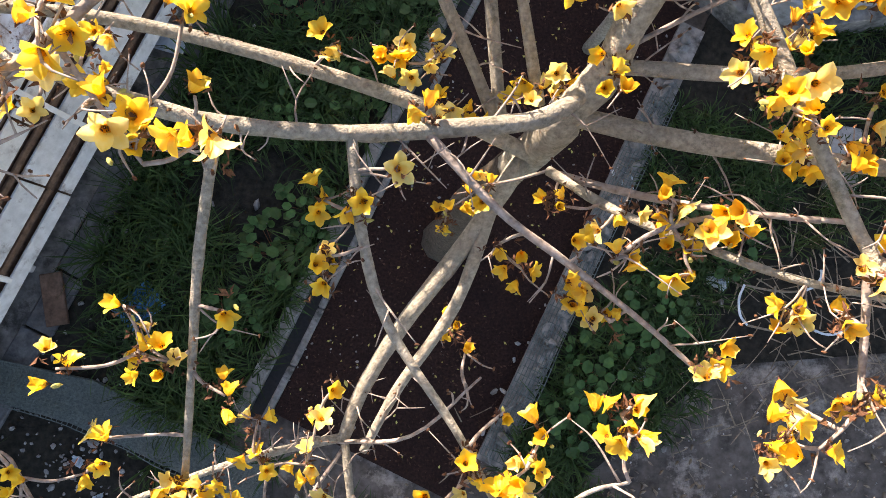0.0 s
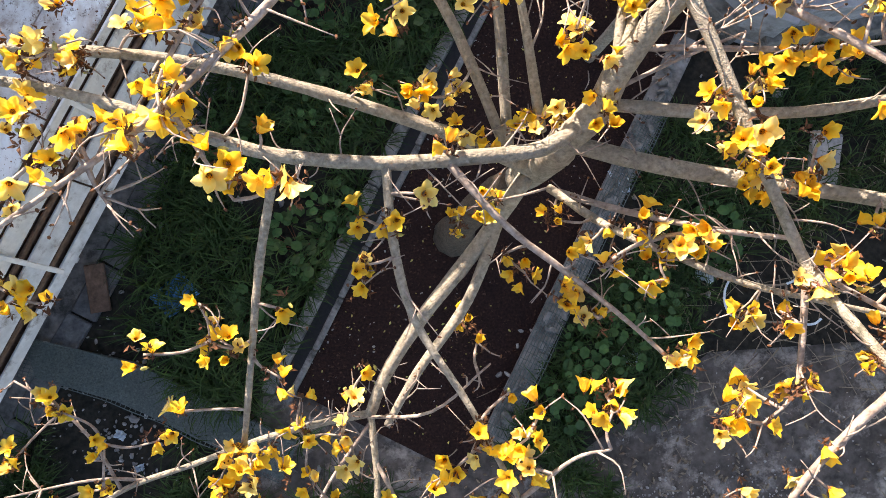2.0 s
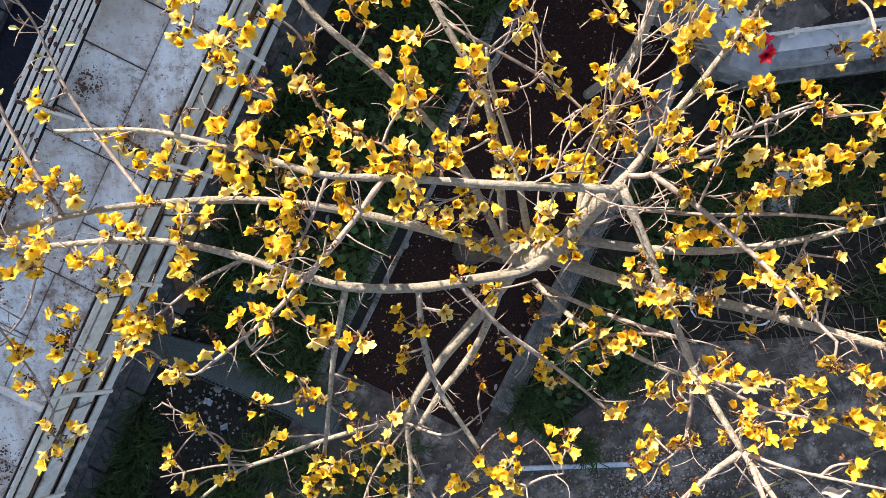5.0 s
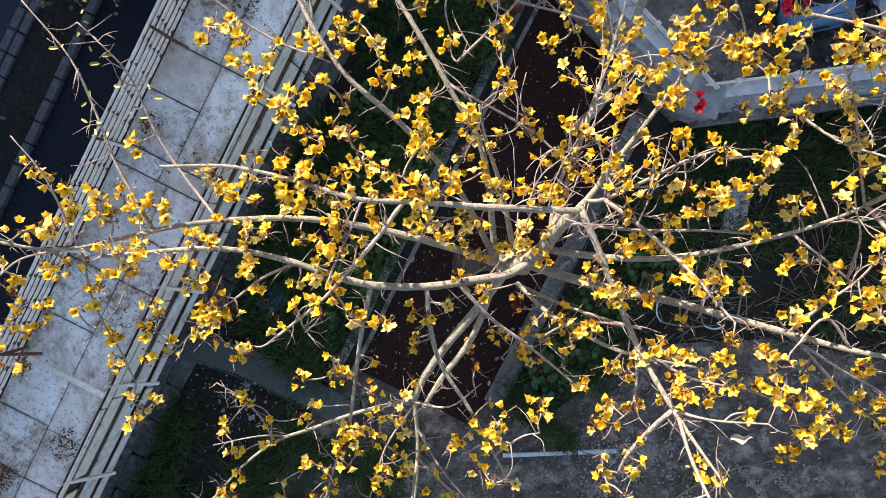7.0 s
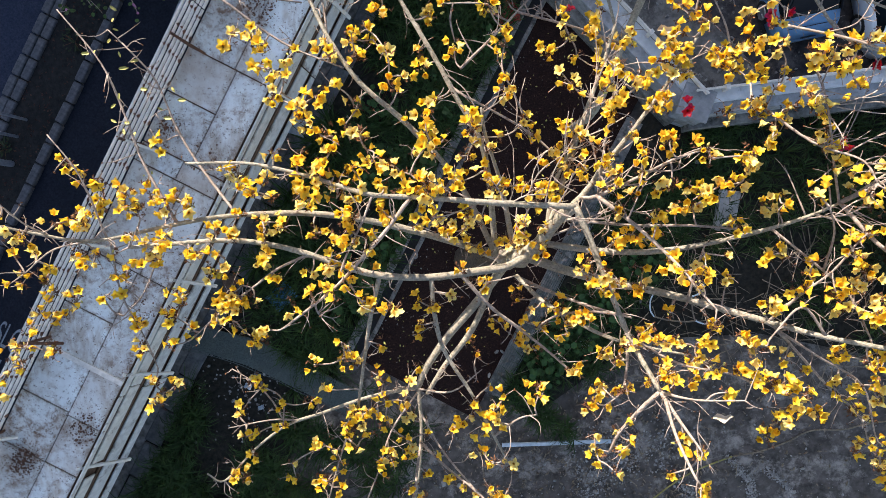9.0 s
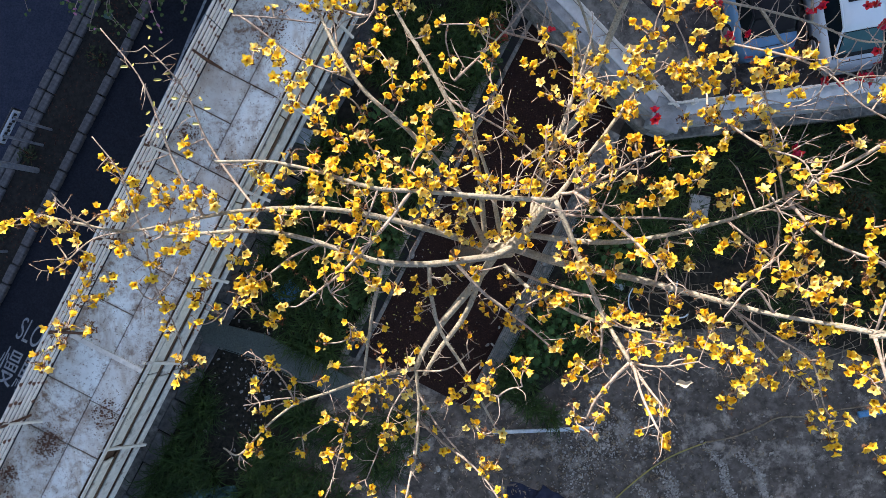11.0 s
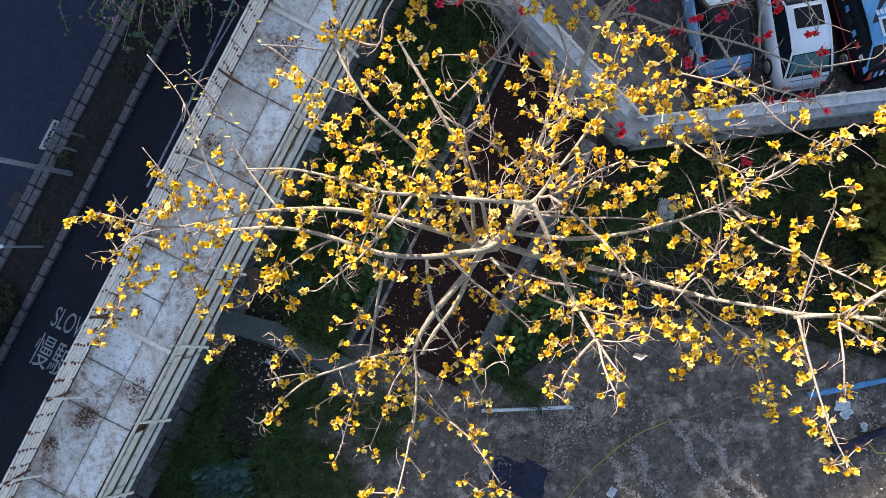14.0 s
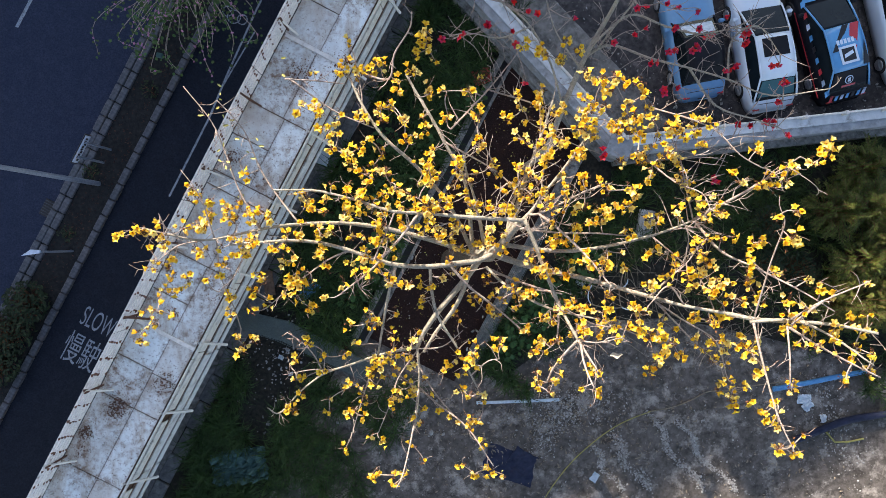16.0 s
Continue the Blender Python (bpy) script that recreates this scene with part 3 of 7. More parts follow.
part("cap", one_box((0.7, 0.7, 0.06), pose(CORNER.x - 0.02, CORNER.y + 0.02, 1.07, 0, 0, -20), 0.015), WALL_PAINT, corner)
wall_run("wall_north", far_end, CORNER, "low grey concrete wall running off at a slant")

# ---- unseen stepped walls, added to keep the low sun off the ground ----
for v0, v1, top in ((-40.0, -9.0, 29.5), (-9.0, -2.0, 28.6), (-2.0, 1.5, 29.2), (1.5, 4.5, 29.7), (4.5, 9.6, 30.5), (9.6, 60.0, 29.2)):
    block = thing("shade_wall", "unseen plain wall added to shade the ground", "wall", kind="structure")
    at = Matrix.Rotation(radians(-SUN_TURN), 4, "Z") @ pose((v0 + v1) / 2, 60.2, 0)
    part("wall", one_box((v1 - v0 - 0.01, 0.4, top + 0.3), at @ pose(0, 0, top / 2 - 0.15)), WALL_PAINT, block)
    part("coping", one_box((v1 - v0 - 0.01, 0.5, 0.1), at @ pose(0, 0, top + 0.05)), CONCRETE, block)

# ---- cars ----
def car(name, label, body, roof_paint, rear_glass, at, livery=False, soft_top=False):
    """A saloon car facing along +y with its own wheels, glass and lamps."""
    root = thing(name, label, "car", at, group="parked cars")
    W = 1.76
    def cy(y):
        """The cabin reaches further forward on the saloons than on the roadster."""
        return -1.75 + (y + 1.9) * 0.82 if soft_top else -1.9 + (y + 1.9) * 1.2
    xs = [-0.5, -0.42, -0.2, 0.0, 0.2, 0.42, 0.5]
    prof = [(-2.22, 0.52, 0.70), (-2.15, 0.78, 0.82), (-1.95, 0.88, 0.92), (-1.7, 0.91, 0.97), (-1.35, 0.93, 1.0), (-0.6, 0.93, 1.0), (0.3, 0.94, 1.0), (1.0, 0.95, 1.0), (1.55, 0.86, 0.99), (2.0, 0.74, 0.95), (2.2, 0.6, 0.84), (2.24, 0.4, 0.78)]
    bm = bmesh.new()
    rings = []
    for y, top, w in prof:
        hw = W / 2 * w
        pts = [(-hw * 0.96, 0.2), (-hw, 0.45), (-hw * 0.98, top - 0.14), (-hw * 0.88, top - 0.02), (-hw * 0.45, top + 0.015), (0, top + 0.02), (hw * 0.45, top + 0.015), (hw * 0.88, top - 0.02), (hw * 0.98, top - 0.14), (hw, 0.45), (hw * 0.96, 0.2)]
        rings.append([bm.verts.new((x, y, max(z, 0.18))) for x, z in pts])
    for a, b in zip(rings, rings[1:]):
        for i in range(len(a) - 1):
            bm.faces.new((a[i], a[i + 1], b[i + 1], b[i]))
        bm.faces.new((a[-1], a[0], b[0], b[-1]))
    bm.faces.new(rings[0])
    bm.faces.new(rings[-1][::-1])
    bmesh.ops.recalc_face_normals(bm, faces=bm.faces)
    part("body", bm, body, root, smooth=True)
    # cabin: a glass house with a painted roof and pillars
    cab = [(-1.90, 0.90, 0.74), (-1.32, 1.36, 0.62), (-0.9, 1.43, 0.61), (-0.25, 1.42, 0.61), (-0.08, 1.38, 0.62), (0.72, 0.92, 0.74)]
    bm = bmesh.new()
    ring = []
    for y, z, hw in cab:
        y = cy(y)
        ring.append([bm.verts.new(v) for v in ((-0.77, y * 1.0, 0.9), (-hw, y, z), (0, y, z + 0.03), (hw, y, z), (0.77, y, 0.9))])
    for a, b in zip(ring, ring[1:]):
        for i in range(4):
            bm.faces.new((a[i], a[i + 1], b[i + 1], b[i]))
    bmesh.ops.recalc_face_normals(bm, faces=bm.faces)
    part("glasshouse", bm, GLASS, root, smooth=False)
    def panel(nm, quad, lift, m, lab=""):
        bm = bmesh.new()
        a = [bm.verts.new((x, cy(y), z + lift)) for x, y, z in quad]
        f = bm.faces.new(a)
        out = bmesh.ops.extrude_face_region(bm, geom=[f])
        bmesh.ops.translate(bm, vec=(0, 0, -0.02), verts=[v for v in out["geom"] if isinstance(v, bmesh.types.BMVert)])
        bmesh.ops.recalc_face_normals(bm, faces=bm.faces)
        return part(nm, bm, m, root, lab)
    roof = bmesh.new()
    rr = [[roof.verts.new((x * w, cy(y), z + 0.045 - 0.04 * abs(x) ** 3)) for x in (-1, -0.5, 0, 0.5, 1)] for y, z, w in ((-1.40, 1.33, 0.58), (-1.22, 1.40, 0.62), (-0.75, 1.45, 0.635), (-0.3, 1.44, 0.63), (-0.14, 1.40, 0.59))]
    for a, b in zip(rr, rr[1:]):
        for i in range(4):
            roof.faces.new((a[i], a[i + 1], b[i + 1], b[i]))
    out = bmesh.ops.extrude_face_region(roof, geom=list(roof.faces))
    bmesh.ops.translate(roof, vec=(0, 0, -0.04), verts=[v for v in out["geom"] if isinstance(v, bmesh.types.BMVert)])
    bmesh.ops.recalc_face_normals(roof, faces=roof.faces)
    part("roof", roof, roof_paint, root, smooth=True)
    panel("rear_window", [(-0.64, -1.82, 0.965), (0.64, -1.82, 0.965), (0.55, -1.42, 1.29), (-0.55, -1.42, 1.29)], 0.03, rear_glass)
    panel("windscreen", [(-0.57, -0.08, 1.38), (0.57, -0.08, 1.38), (0.66, 0.66, 0.97), (-0.66, 0.66, 0.97)], 0.022, GLASS)
    for sx in (-1, 1):
        for y0, z0, y1, z1 in ((-1.92, 0.93, -1.32, 1.37), (-0.14, 1.41, 0.77, 0.93)):
            y0, y1 = cy(y0), cy(y1)
            bm = bmesh.new()
            tube(bm, glide([(sx * 0.755, y0, z0) if z0 < 1 else (sx * 0.62, y0, z0), (sx * 0.69, (y0 + y1) / 2, (z0 + z1) / 2 + 0.02), (sx * 0.62, y1, z1) if z1 > 1 else (sx * 0.755, y1, z1)], 3), 0.032, 0.03, 6)
            part("pillar", bm, roof_paint, root, smooth=True)
        bm = bmesh.new()
        tube(bm, glide([(sx * 0.61, cy(-1.32), 1.37), (sx * 0.625, cy(-0.75), 1.45), (sx * 0.61, cy(-0.14), 1.41)], 3), 0.03, 0.03, 6)
        part("roof_rail", bm, roof_paint, root, smooth=True)
        mirror = part("mirror", one_box((0.2, 0.12, 0.13), pose(sx * 0.95, cy(0.50), 0.98), 0.03), body, root)
        part("tail_lamp", one_box((0.22, 0.06, 0.10), pose(sx * 0.60, -2.165, 0.70), 0.015), CAR_RED, root, "red tail lamp")
        part("headlight", one_box((0.3, 0.2, 0.1), pose(sx * 0.58, 2.08, 0.66), 0.02), PALE_PLASTIC, root, "clear headlight")
        for y in (-1.32, 1.36):
            wheel = new("wheel")
            wheel.parent = root
            wheel.matrix_local = pose(sx * 0.79, y, 0.31, 0, 90 * sx, 0)
            bm = bmesh.new()
            bmesh.ops.create_cone(bm, segments=20, radius1=0.31, radius2=0.31, depth=0.2, cap_ends=True)
            bmesh.ops.bevel(bm, geom=[e for e in bm.edges if abs(e.verts[0].co.z - e.verts[1].co.z) < 0.01], offset=0.03, segments=1, affect="EDGES")
            part("tyre", bm, BLACK, wheel)
            bm = bmesh.new()
            bmesh.ops.create_cone(bm, segments=20, radius1=0.21, radius2=0.19, depth=0.03, cap_ends=True, matrix=pose(0, 0, 0.105))
            for k in range(5):
                box(bm, (0.18, 0.035, 0.02), pose(0, 0, 0.125, 0, 0, k * 72) @ pose(0.1, 0, 0), 0.004)
            part("rim", bm, RIM, wheel)
    part("bumper", one_box((1.2, 0.12, 0.2), pose(0, -2.2, 0.42), 0.04), body, root)
    part("boot_line", one_box((1.25, 0.02, 0.015), pose(0, -2.02, 0.90)), INK, root)
    if soft_top:
        # pale panel added for the sky's reflection in the windscreen
        panel("sun_shade", [(-0.5, 0.02, 1.335), (0.5, 0.02, 1.335), (0.57, 0.52, 1.055), (-0.57, 0.52, 1.055)], 0.035, PALE_PLASTIC, "pale panel that paints sky reflected in the windscreen")
        part("plate_bar", one_box((0.34, 0.02, 0.1), pose(0, -2.235, 0.6, 20)), INK, root)
    elif not livery:
        panel("sunroof", [(-0.44, -0.78, 1.462), (0.44, -0.78, 1.462), (0.43, -0.26, 1.455), (-0.43, -0.26, 1.455)], 0.045, CAR_BLACK)
    return root


def parked(x, y, turn):
    """The small cars stand nose to the north, a little under the size of a family car."""
    return pose(x, y, 0, 0, 0, turn) @ Matrix.Scale(0.85, 4)


blue = car("blue_car", "pale blue roadster with a closed black soft top", CAR_BLUE, CAR_BLACK, CAR_BLACK, parked(7.64, 6.50, 11), soft_top=True)
white = car("white_car", "white saloon car with a dark sunroof", CAR_WHITE, CAR_WHITE, TEAL_GLASS, parked(9.75, 6.17, 10))
racer = car("rally_car", "black rally car with blue and red wrap stripes", CAR_BLACK, CAR_SKY, CAR_BLACK, parked(11.75, 6.42, 16), livery=True)
grey = car("white_car", "white car parked beside the rally car", CAR_WHITE, CAR_WHITE, GLASS, parked(13.95, 7.0, 14))
def decal(root, nm, corners, m, lab):
    bm = bmesh.new()
    sheet(bm, [c[:2] for c in corners], corners[0][2], 0.012)
    return part(nm, bm, m, root, lab)


def roof_mark(nm, corners, lift, m, lab):
    decal(racer, nm, [(x, y, 1.487 + lift) for x, y in corners], m, lab)


roof_mark("stripe", [(-0.05, -0.75), (0.25, -0.75), (0.56, 0.20), (0.26, 0.20)], 0.0, CAR_RED, "red slanting roof stripe")
roof_mark("stripe", [(-0.56, -0.62), (-0.36, -0.62), (0.20, 0.20), (-0.02, 0.20)], 0.0, INK, "dark slanting roof band")
roof_mark("stripe", [(0.36, -1.25), (0.58, -1.25), (0.58, -0.45)], 0.0, INK, "dark roof corner wedge")
roof_mark("roof_emblem", [(-0.34, -1.10), (0.26, -1.10), (0.26, -0.50), (-0.34, -0.50)], 0.008, CAR_WHITE, "white square roof emblem")
roof_mark("roof_emblem", [(-0.26, -1.02), (0.18, -1.02), (0.18, -0.58), (-0.26, -0.58)], 0.014, INK, "dark square inside the emblem")
roof_mark("roof_emblem", [(-0.20, -0.90), (0.12, -0.80), (0.12, -0.68), (-0.20, -0.78)], 0.020, CAR_WHITE, "white slanting shape inside the emblem")
for k in range(5):
    roof_mark("letter_bar", [(-0.36 + k * 0.13, -0.42), (-0.27 + k * 0.13, -0.42), (-0.27 + k * 0.13, -0.26), (-0.36 + k * 0.13, -0.26)], 0.008, CAR_WHITE, "white lettering bar")
badge = bmesh.new()
bmesh.ops.create_cone(badge, segments=24, radius1=0.15, radius2=0.15, depth=0.012, cap_ends=True, matrix=pose(-0.02, -1.60, 1.148, 34))
part("boot_emblem", badge, PLATE, racer, "pale round boot emblem")
badge = bmesh.new()
bmesh.ops.create_cone(badge, segments=24, radius1=0.12, radius2=0.12, depth=0.012, cap_ends=True, matrix=pose(-0.02, -1.603, 1.153, 34))
part("boot_emblem", badge, CAR_BLACK, racer, "black disc inside the emblem")
part("boot_emblem", one_box((0.10, 0.14, 0.012), pose(-0.02, -1.606, 1.158, 34)), PLATE, racer, "pale figure inside the emblem")
part("letter_bar", one_box((0.5, 0.07, 0.012), pose(-0.02, -1.77, 1.033, 34)), CAR_RED, racer, "red lettering bar on the tail")
for k, m in enumerate((CAR_RED, CAR_SKY, PLATE, CAR_SKY, INK, CAR_SKY, PLATE)):
    x = -0.74 + k * 0.2
    decal(racer, "stripe", [(x, -2.17, 0.86), (x + 0.11, -2.17, 0.86), (x + 0.26, -1.99, 0.925), (x + 0.15, -1.99, 0.925)], m, "slanting rear stripe")
for k in range(10):
    y = -2.0 + k * 0.4
    decal(racer, "stripe", [(-0.87, y, 0.972), (-0.70, y + 0.08, 0.972), (-0.66, y + 0.26, 0.972), (-0.85, y + 0.2, 0.972)], (CAR_SKY, PLATE, CAR_RED, CAR_SKY, INK)[k % 5], "slanting wrap patch along the side")
decal(racer, "stripe", [(-0.90, -1.9, 0.60), (-0.86, -1.9, 0.60), (-0.86, 1.2, 0.60), (-0.90, 1.2, 0.60)], CAR_RED, "red sill stripe")
decal(racer, "stripe", [(-0.80, 1.35, 0.965), (-0.1, 1.35, 0.975), (-0.1, 1.62, 0.90), (-0.7, 1.62, 0.90)], CAR_SKY, "blue bonnet stripe")
decal(racer, "stripe", [(0.0, 1.35, 0.975), (0.5, 1.35, 0.97), (0.4, 1.62, 0.90), (0.0, 1.62, 0.90)], CAR_RED, "red bonnet stripe")

# ---- street furniture ----
board = thing("road_sign", "white direction board on two grey posts", "sign")
a, b = Vector((-9.70, 3.05, 0)), Vector((-9.92, 2.66, 0))
for p in (a, b):
    part("post", tube(bmesh.new(), [Vector((p.x, p.y, 0)), Vector((p.x, p.y, 0.7)), Vector((p.x, p.y, 1.42))], 0.035, 0.035, 8), STEEL, board)
mid, turn = (a + b) / 2, ROAD + 90
plate = part("plate", one_box((0.84, 0.04, 0.28), bevel=0.01), PLATE, board)
plate.matrix_world = pose(mid.x - 0.04, mid.y + 0.02, 1.36, 4, 0, turn)
rim_part = part("plate_edge", one_box((0.92, 0.03, 0.35), bevel=0.01), INK, board)
rim_part.matrix_world = plate.matrix_world @ pose(0, 0.02, 0)
for k in range(9):
    ob = part("letter_bar", one_box((0.06, 0.008, 0.1)), INK, board)
    ob.matrix_world = plate.matrix_world @ pose(-0.32 + k * 0.08, -0.025, 0.03 if k % 3 else -0.02)

def street_lamp(at, height, reach, head, turn):
    lamp = thing("street_lamp", "tall grey tapered steel lamp post with an arm", "lamp post")
    x, y = at
    part("pole", tube(bmesh.new(), [Vector((x, y, 0)), Vector((x, y, height * 0.5)), Vector((x, y, height))], 0.075, 0.045, 8), STEEL, lamp)
    d = Vector((math.cos(turn), math.sin(turn), 0))
    e = Vector((x, y, height))
    part("arm", tube(bmesh.new(), glide([e, e + d * reach * 0.5 + Vector((0, 0, 0.25)), e + d * reach + Vector((0, 0, 0.3))], 4), 0.04, 0.03, 8), STEEL, lamp)
    hd = part("lamp_head", one_box((head, 0.2, 0.1), bevel=0.03), PLATE, lamp)
    hd.matrix_world = Matrix.Translation(e + d * (reach + head / 2) + Vector((0, 0, 0.3))) @ pose(0, 0, 0, 0, 0, math.degrees(turn))
    return lamp


street_lamp((-10.07, 2.03), 7.2, 1.2, 0.6, math.pi)
bollard = thing("guide_post", "slim grey post with a small pointed pale head", "post")
part("pole", tube(bmesh.new(), [Vector((-10.85, 0.0, 0)), Vector((-10.85, 0.0, 0.9)), Vector((-10.85, 0.0, 1.75))], 0.035, 0.03, 8), STEEL, bollard)
bm = bmesh.new()
sheet(bm, [(-11.25, -0.1), (-10.75, -0.03), (-10.75, 0.05), (-11.0, 0.07)], 1.8, 0.06)
part("head", bm, PLATE, bollard)
drain = thing("drain_cover", "dark iron grating set in the road", "drain", kind="structure")
p = strip(-10.86, -4.2)
part("frame", one_box((0.42, 0.52, 0.03), pose(p.x, p.y, -0.022, 0, 0, ROAD), 0.004), BLACK, drain)
for k in range(6):
    ob = part("grate_bar", one_box((0.4, 0.03, 0.02), bevel=0.003), DRAIN_IRON, drain)
    ob.matrix_world = pose(p.x, p.y, -0.004, 0, 0, ROAD) @ pose(0, -0.2 + k * 0.08, 0)
blue_box = tagged(part("blue_crate", one_box((0.2, 0.15, 0.1), bevel=0.02), TEAL_CLOTH), "small dull blue plastic box on the median", "box")
blue_box.matrix_world = pose(-8.21, 5.87, 0.09, 0, 0, -10)

# ---- yard clutter ----
def soil(x, y):
    """Height of the packed earth."""
    return 0.05 * noise.noise((x * 0.35, y * 0.35, 3)) - 0.09


def laid(name, label, category, line, r, m, sides=8):
    line = [Vector((v.x, v.y, v.z + soil(v.x, v.y) + r * 0.8)) for v in line]
    t = thing(name, label, category)
    part("run", tube(bmesh.new(), line, r, r, sides), m, t, smooth=True)
    return t


laid("garden_hose", "thin yellow hose winding over the earth", "hose", glide([(3.4, -7.7, 0.0), (3.79, -7.1, 0.0), (4.38, -6.37, 0.0), (5.16, -5.69, 0.0), (5.85, -5.25, 0.0), (6.73, -4.89, 0.0)], 6), 0.017, YELLOW_HOSE)
laid("garden_hose", "thin grey-brown dusty hose on the earth", "hose", glide([(6.73, -4.89, 0.0), (7.41, -4.76, 0.0), (8.0, -4.53, 0.0), (8.54, -4.27, 0.0), (9.28, -4.24, 0.0), (9.87, -4.1, 0.0), (11.04, -3.95, 0.0)], 6), 0.018, DRY)
white_pipe = thing("white_batten", "straight pale plastic batten lying on the earth", "batten")
bt = part("run", one_box((2.55, 0.09, 0.06), bevel=0.01), PALE_PLASTIC, white_pipe)
bt.matrix_world = pose(2.62, -4.56, soil(2.62, -4.56) + 0.035, 0, 0, 2.2)
laid("blue_pipe", "thick blue plastic pipe half buried in rubble", "pipe", glide([(10.5, -4.18, 0.02), (11.57, -3.98, 0.05), (12.5, -3.8, 0.03), (13.6, -3.6, 0.0)], 4), 0.08, BLUE_PLASTIC, 10)
laid("black_pipe", "thick dark hose lying across the earth", "pipe", glide([(11.2, -5.75, 0.03), (11.8, -5.5, 0.05), (12.96, -5.11, 0.05), (14.5, -4.9, 0.03)], 5), 0.11, TAR_SHEET, 10)
laid("yellow_strap", "bent yellow strap on the earth", "strap", [Vector(v) for v in ((12.2, -5.5, 0), (12.5, -5.85, 0), (12.9, -5.85, 0), (13.4, -5.75, 0))], 0.03, YELLOW_HOSE)

def cloth(name, label, category, at, sx, sy, m, seed, lift=0.15, turn=0, cells=14):
    """A crumpled piece of cloth or film lying on the ground."""
    bm = bmesh.new()
    v = [[bm.verts.new(((i / cells - 0.5) * sx * (1 + 0.12 * noise.noise((i * 0.6, j * 0.3, seed))), (j / cells - 0.5) * sy * (1 + 0.12 * noise.noise((i * 0.3, j * 0.6, seed + 3))), lift * abs(noise.noise((i * 0.35, j * 0.35, seed * 1.7))) + lift * 0.3 * noise.noise((i * 0.9, j * 0.9, seed)))) for i in range(cells + 1)] for j in range(cells + 1)]
    for a, b in zip(v, v[1:]):
        for i in range(cells):
            bm.faces.new((a[i], a[i + 1], b[i + 1], b[i]))
    out = bmesh.ops.extrude_face_region(bm, geom=list(bm.faces))
    bmesh.ops.translate(bm, vec=(0, 0, -0.02), verts=[q for q in out["geom"] if isinstance(q, bmesh.types.BMVert)])
    bmesh.ops.recalc_face_normals(bm, faces=bm.faces)
    ob = tagged(part(name, bm, m), label, category)
    low = soil(at[0], at[1]) + 0.01 if at[1] < -3.5 and at[0] > -2 else 0.0
    ob.matrix_world = pose(at[0], at[1], at[2] + low, 0, 0, turn)
    return ob


cloth("tarpaulin", "black folded tarpaulin lying on gravel", "tarpaulin", (2.38, -6.55, 0.01), 1.55, 0.95, TAR_SHEET, 2, 0.05, -17)
cloth("tarpaulin", "black tarpaulin corner folded over", "tarpaulin", (2.75, -6.42, 0.05), 0.75, 0.7, TAR_SHEET, 12, 0.05, -32)
cloth("teal_tarpaulin", "crumpled teal cloth among weeds", "cloth", (-5.8, -6.45, 0.1), 1.6, 1.0, TEAL_CLOTH, 5, 0.5, 10, 20)
cloth("blue_bag", "crumpled blue plastic bag in grass", "bag", (-3.75, -1.08, 0.1), 0.62, 0.46, BLUE_PLASTIC, 7, 0.3, 40)
cloth("red_bag", "dull red cloth bag beside the wall", "bag", (1.45, 5.3, 0.1), 0.55, 0.45, RED_CLOTH, 9, 0.4, 20)
for k, (x, y, s) in enumerate(((11.5, -4.5, 0.42), (11.6, -4.7, 0.34), (12.1, -5.1, 0.25), (2.6, -2.55, 0.35), (3.3, -2.2, 0.3), (5.0, -6.9, 0.3), (3.2, 0.6, 0.4), (-4.6, -3.2, 0.17), (-4.3, -3.7, 0.14), (1.1, 4.9, 0.25), (-1.2, 2.3, 0.2), (4.5, -0.9, 0.3))):
    cloth("plastic_litter", "crumpled scrap of pale plastic film", "litter", (x, y, 0.03), s, s * 0.7, PALE_PLASTIC, 20 + k, 0.16, k * 47, 8)
board_sheet = tagged(part("grey_board", one_box((0.55, 0.42, 0.025), bevel=0.004), PALE_PLASTIC), "loose grey board leaning over in weeds", "board")
board_sheet.matrix_world = pose(-3.4, 2.85, 0.12, 8, -10, -20)
block = tagged(part("concrete_slab", one_box((0.5, 0.95, 0.14), bevel=0.03), CONCRETE), "broken grey concrete slab in the weeds", "slab")
block.matrix_world = pose(6.45, 0.85, 0.1, 4, 6, -8)
rusty = tagged(part("rusty_board", one_box((0.3, 0.75, 0.06), bevel=0.01), TIMBER), "old brown board lying in the grass", "board")
rusty.matrix_world = pose(-4.95, -0.95, 0.12, 4, 3, 8)
log = tagged(part("cut_log", tube(bmesh.new(), [Vector((-3.42, -0.27, 0.1)), Vector((-3.39, -0.12, 0.11)), Vector((-3.36, 0.04, 0.12))], 0.05, 0.05, 9), DRY), "short pale cut log in the grass", "log")

# a toppled chair in the thicket
chair = thing("broken_chair", "toppled metal chair frame with white legs", "chair", pose(5.15, -1.35, 0.25, 0, 0, -18))
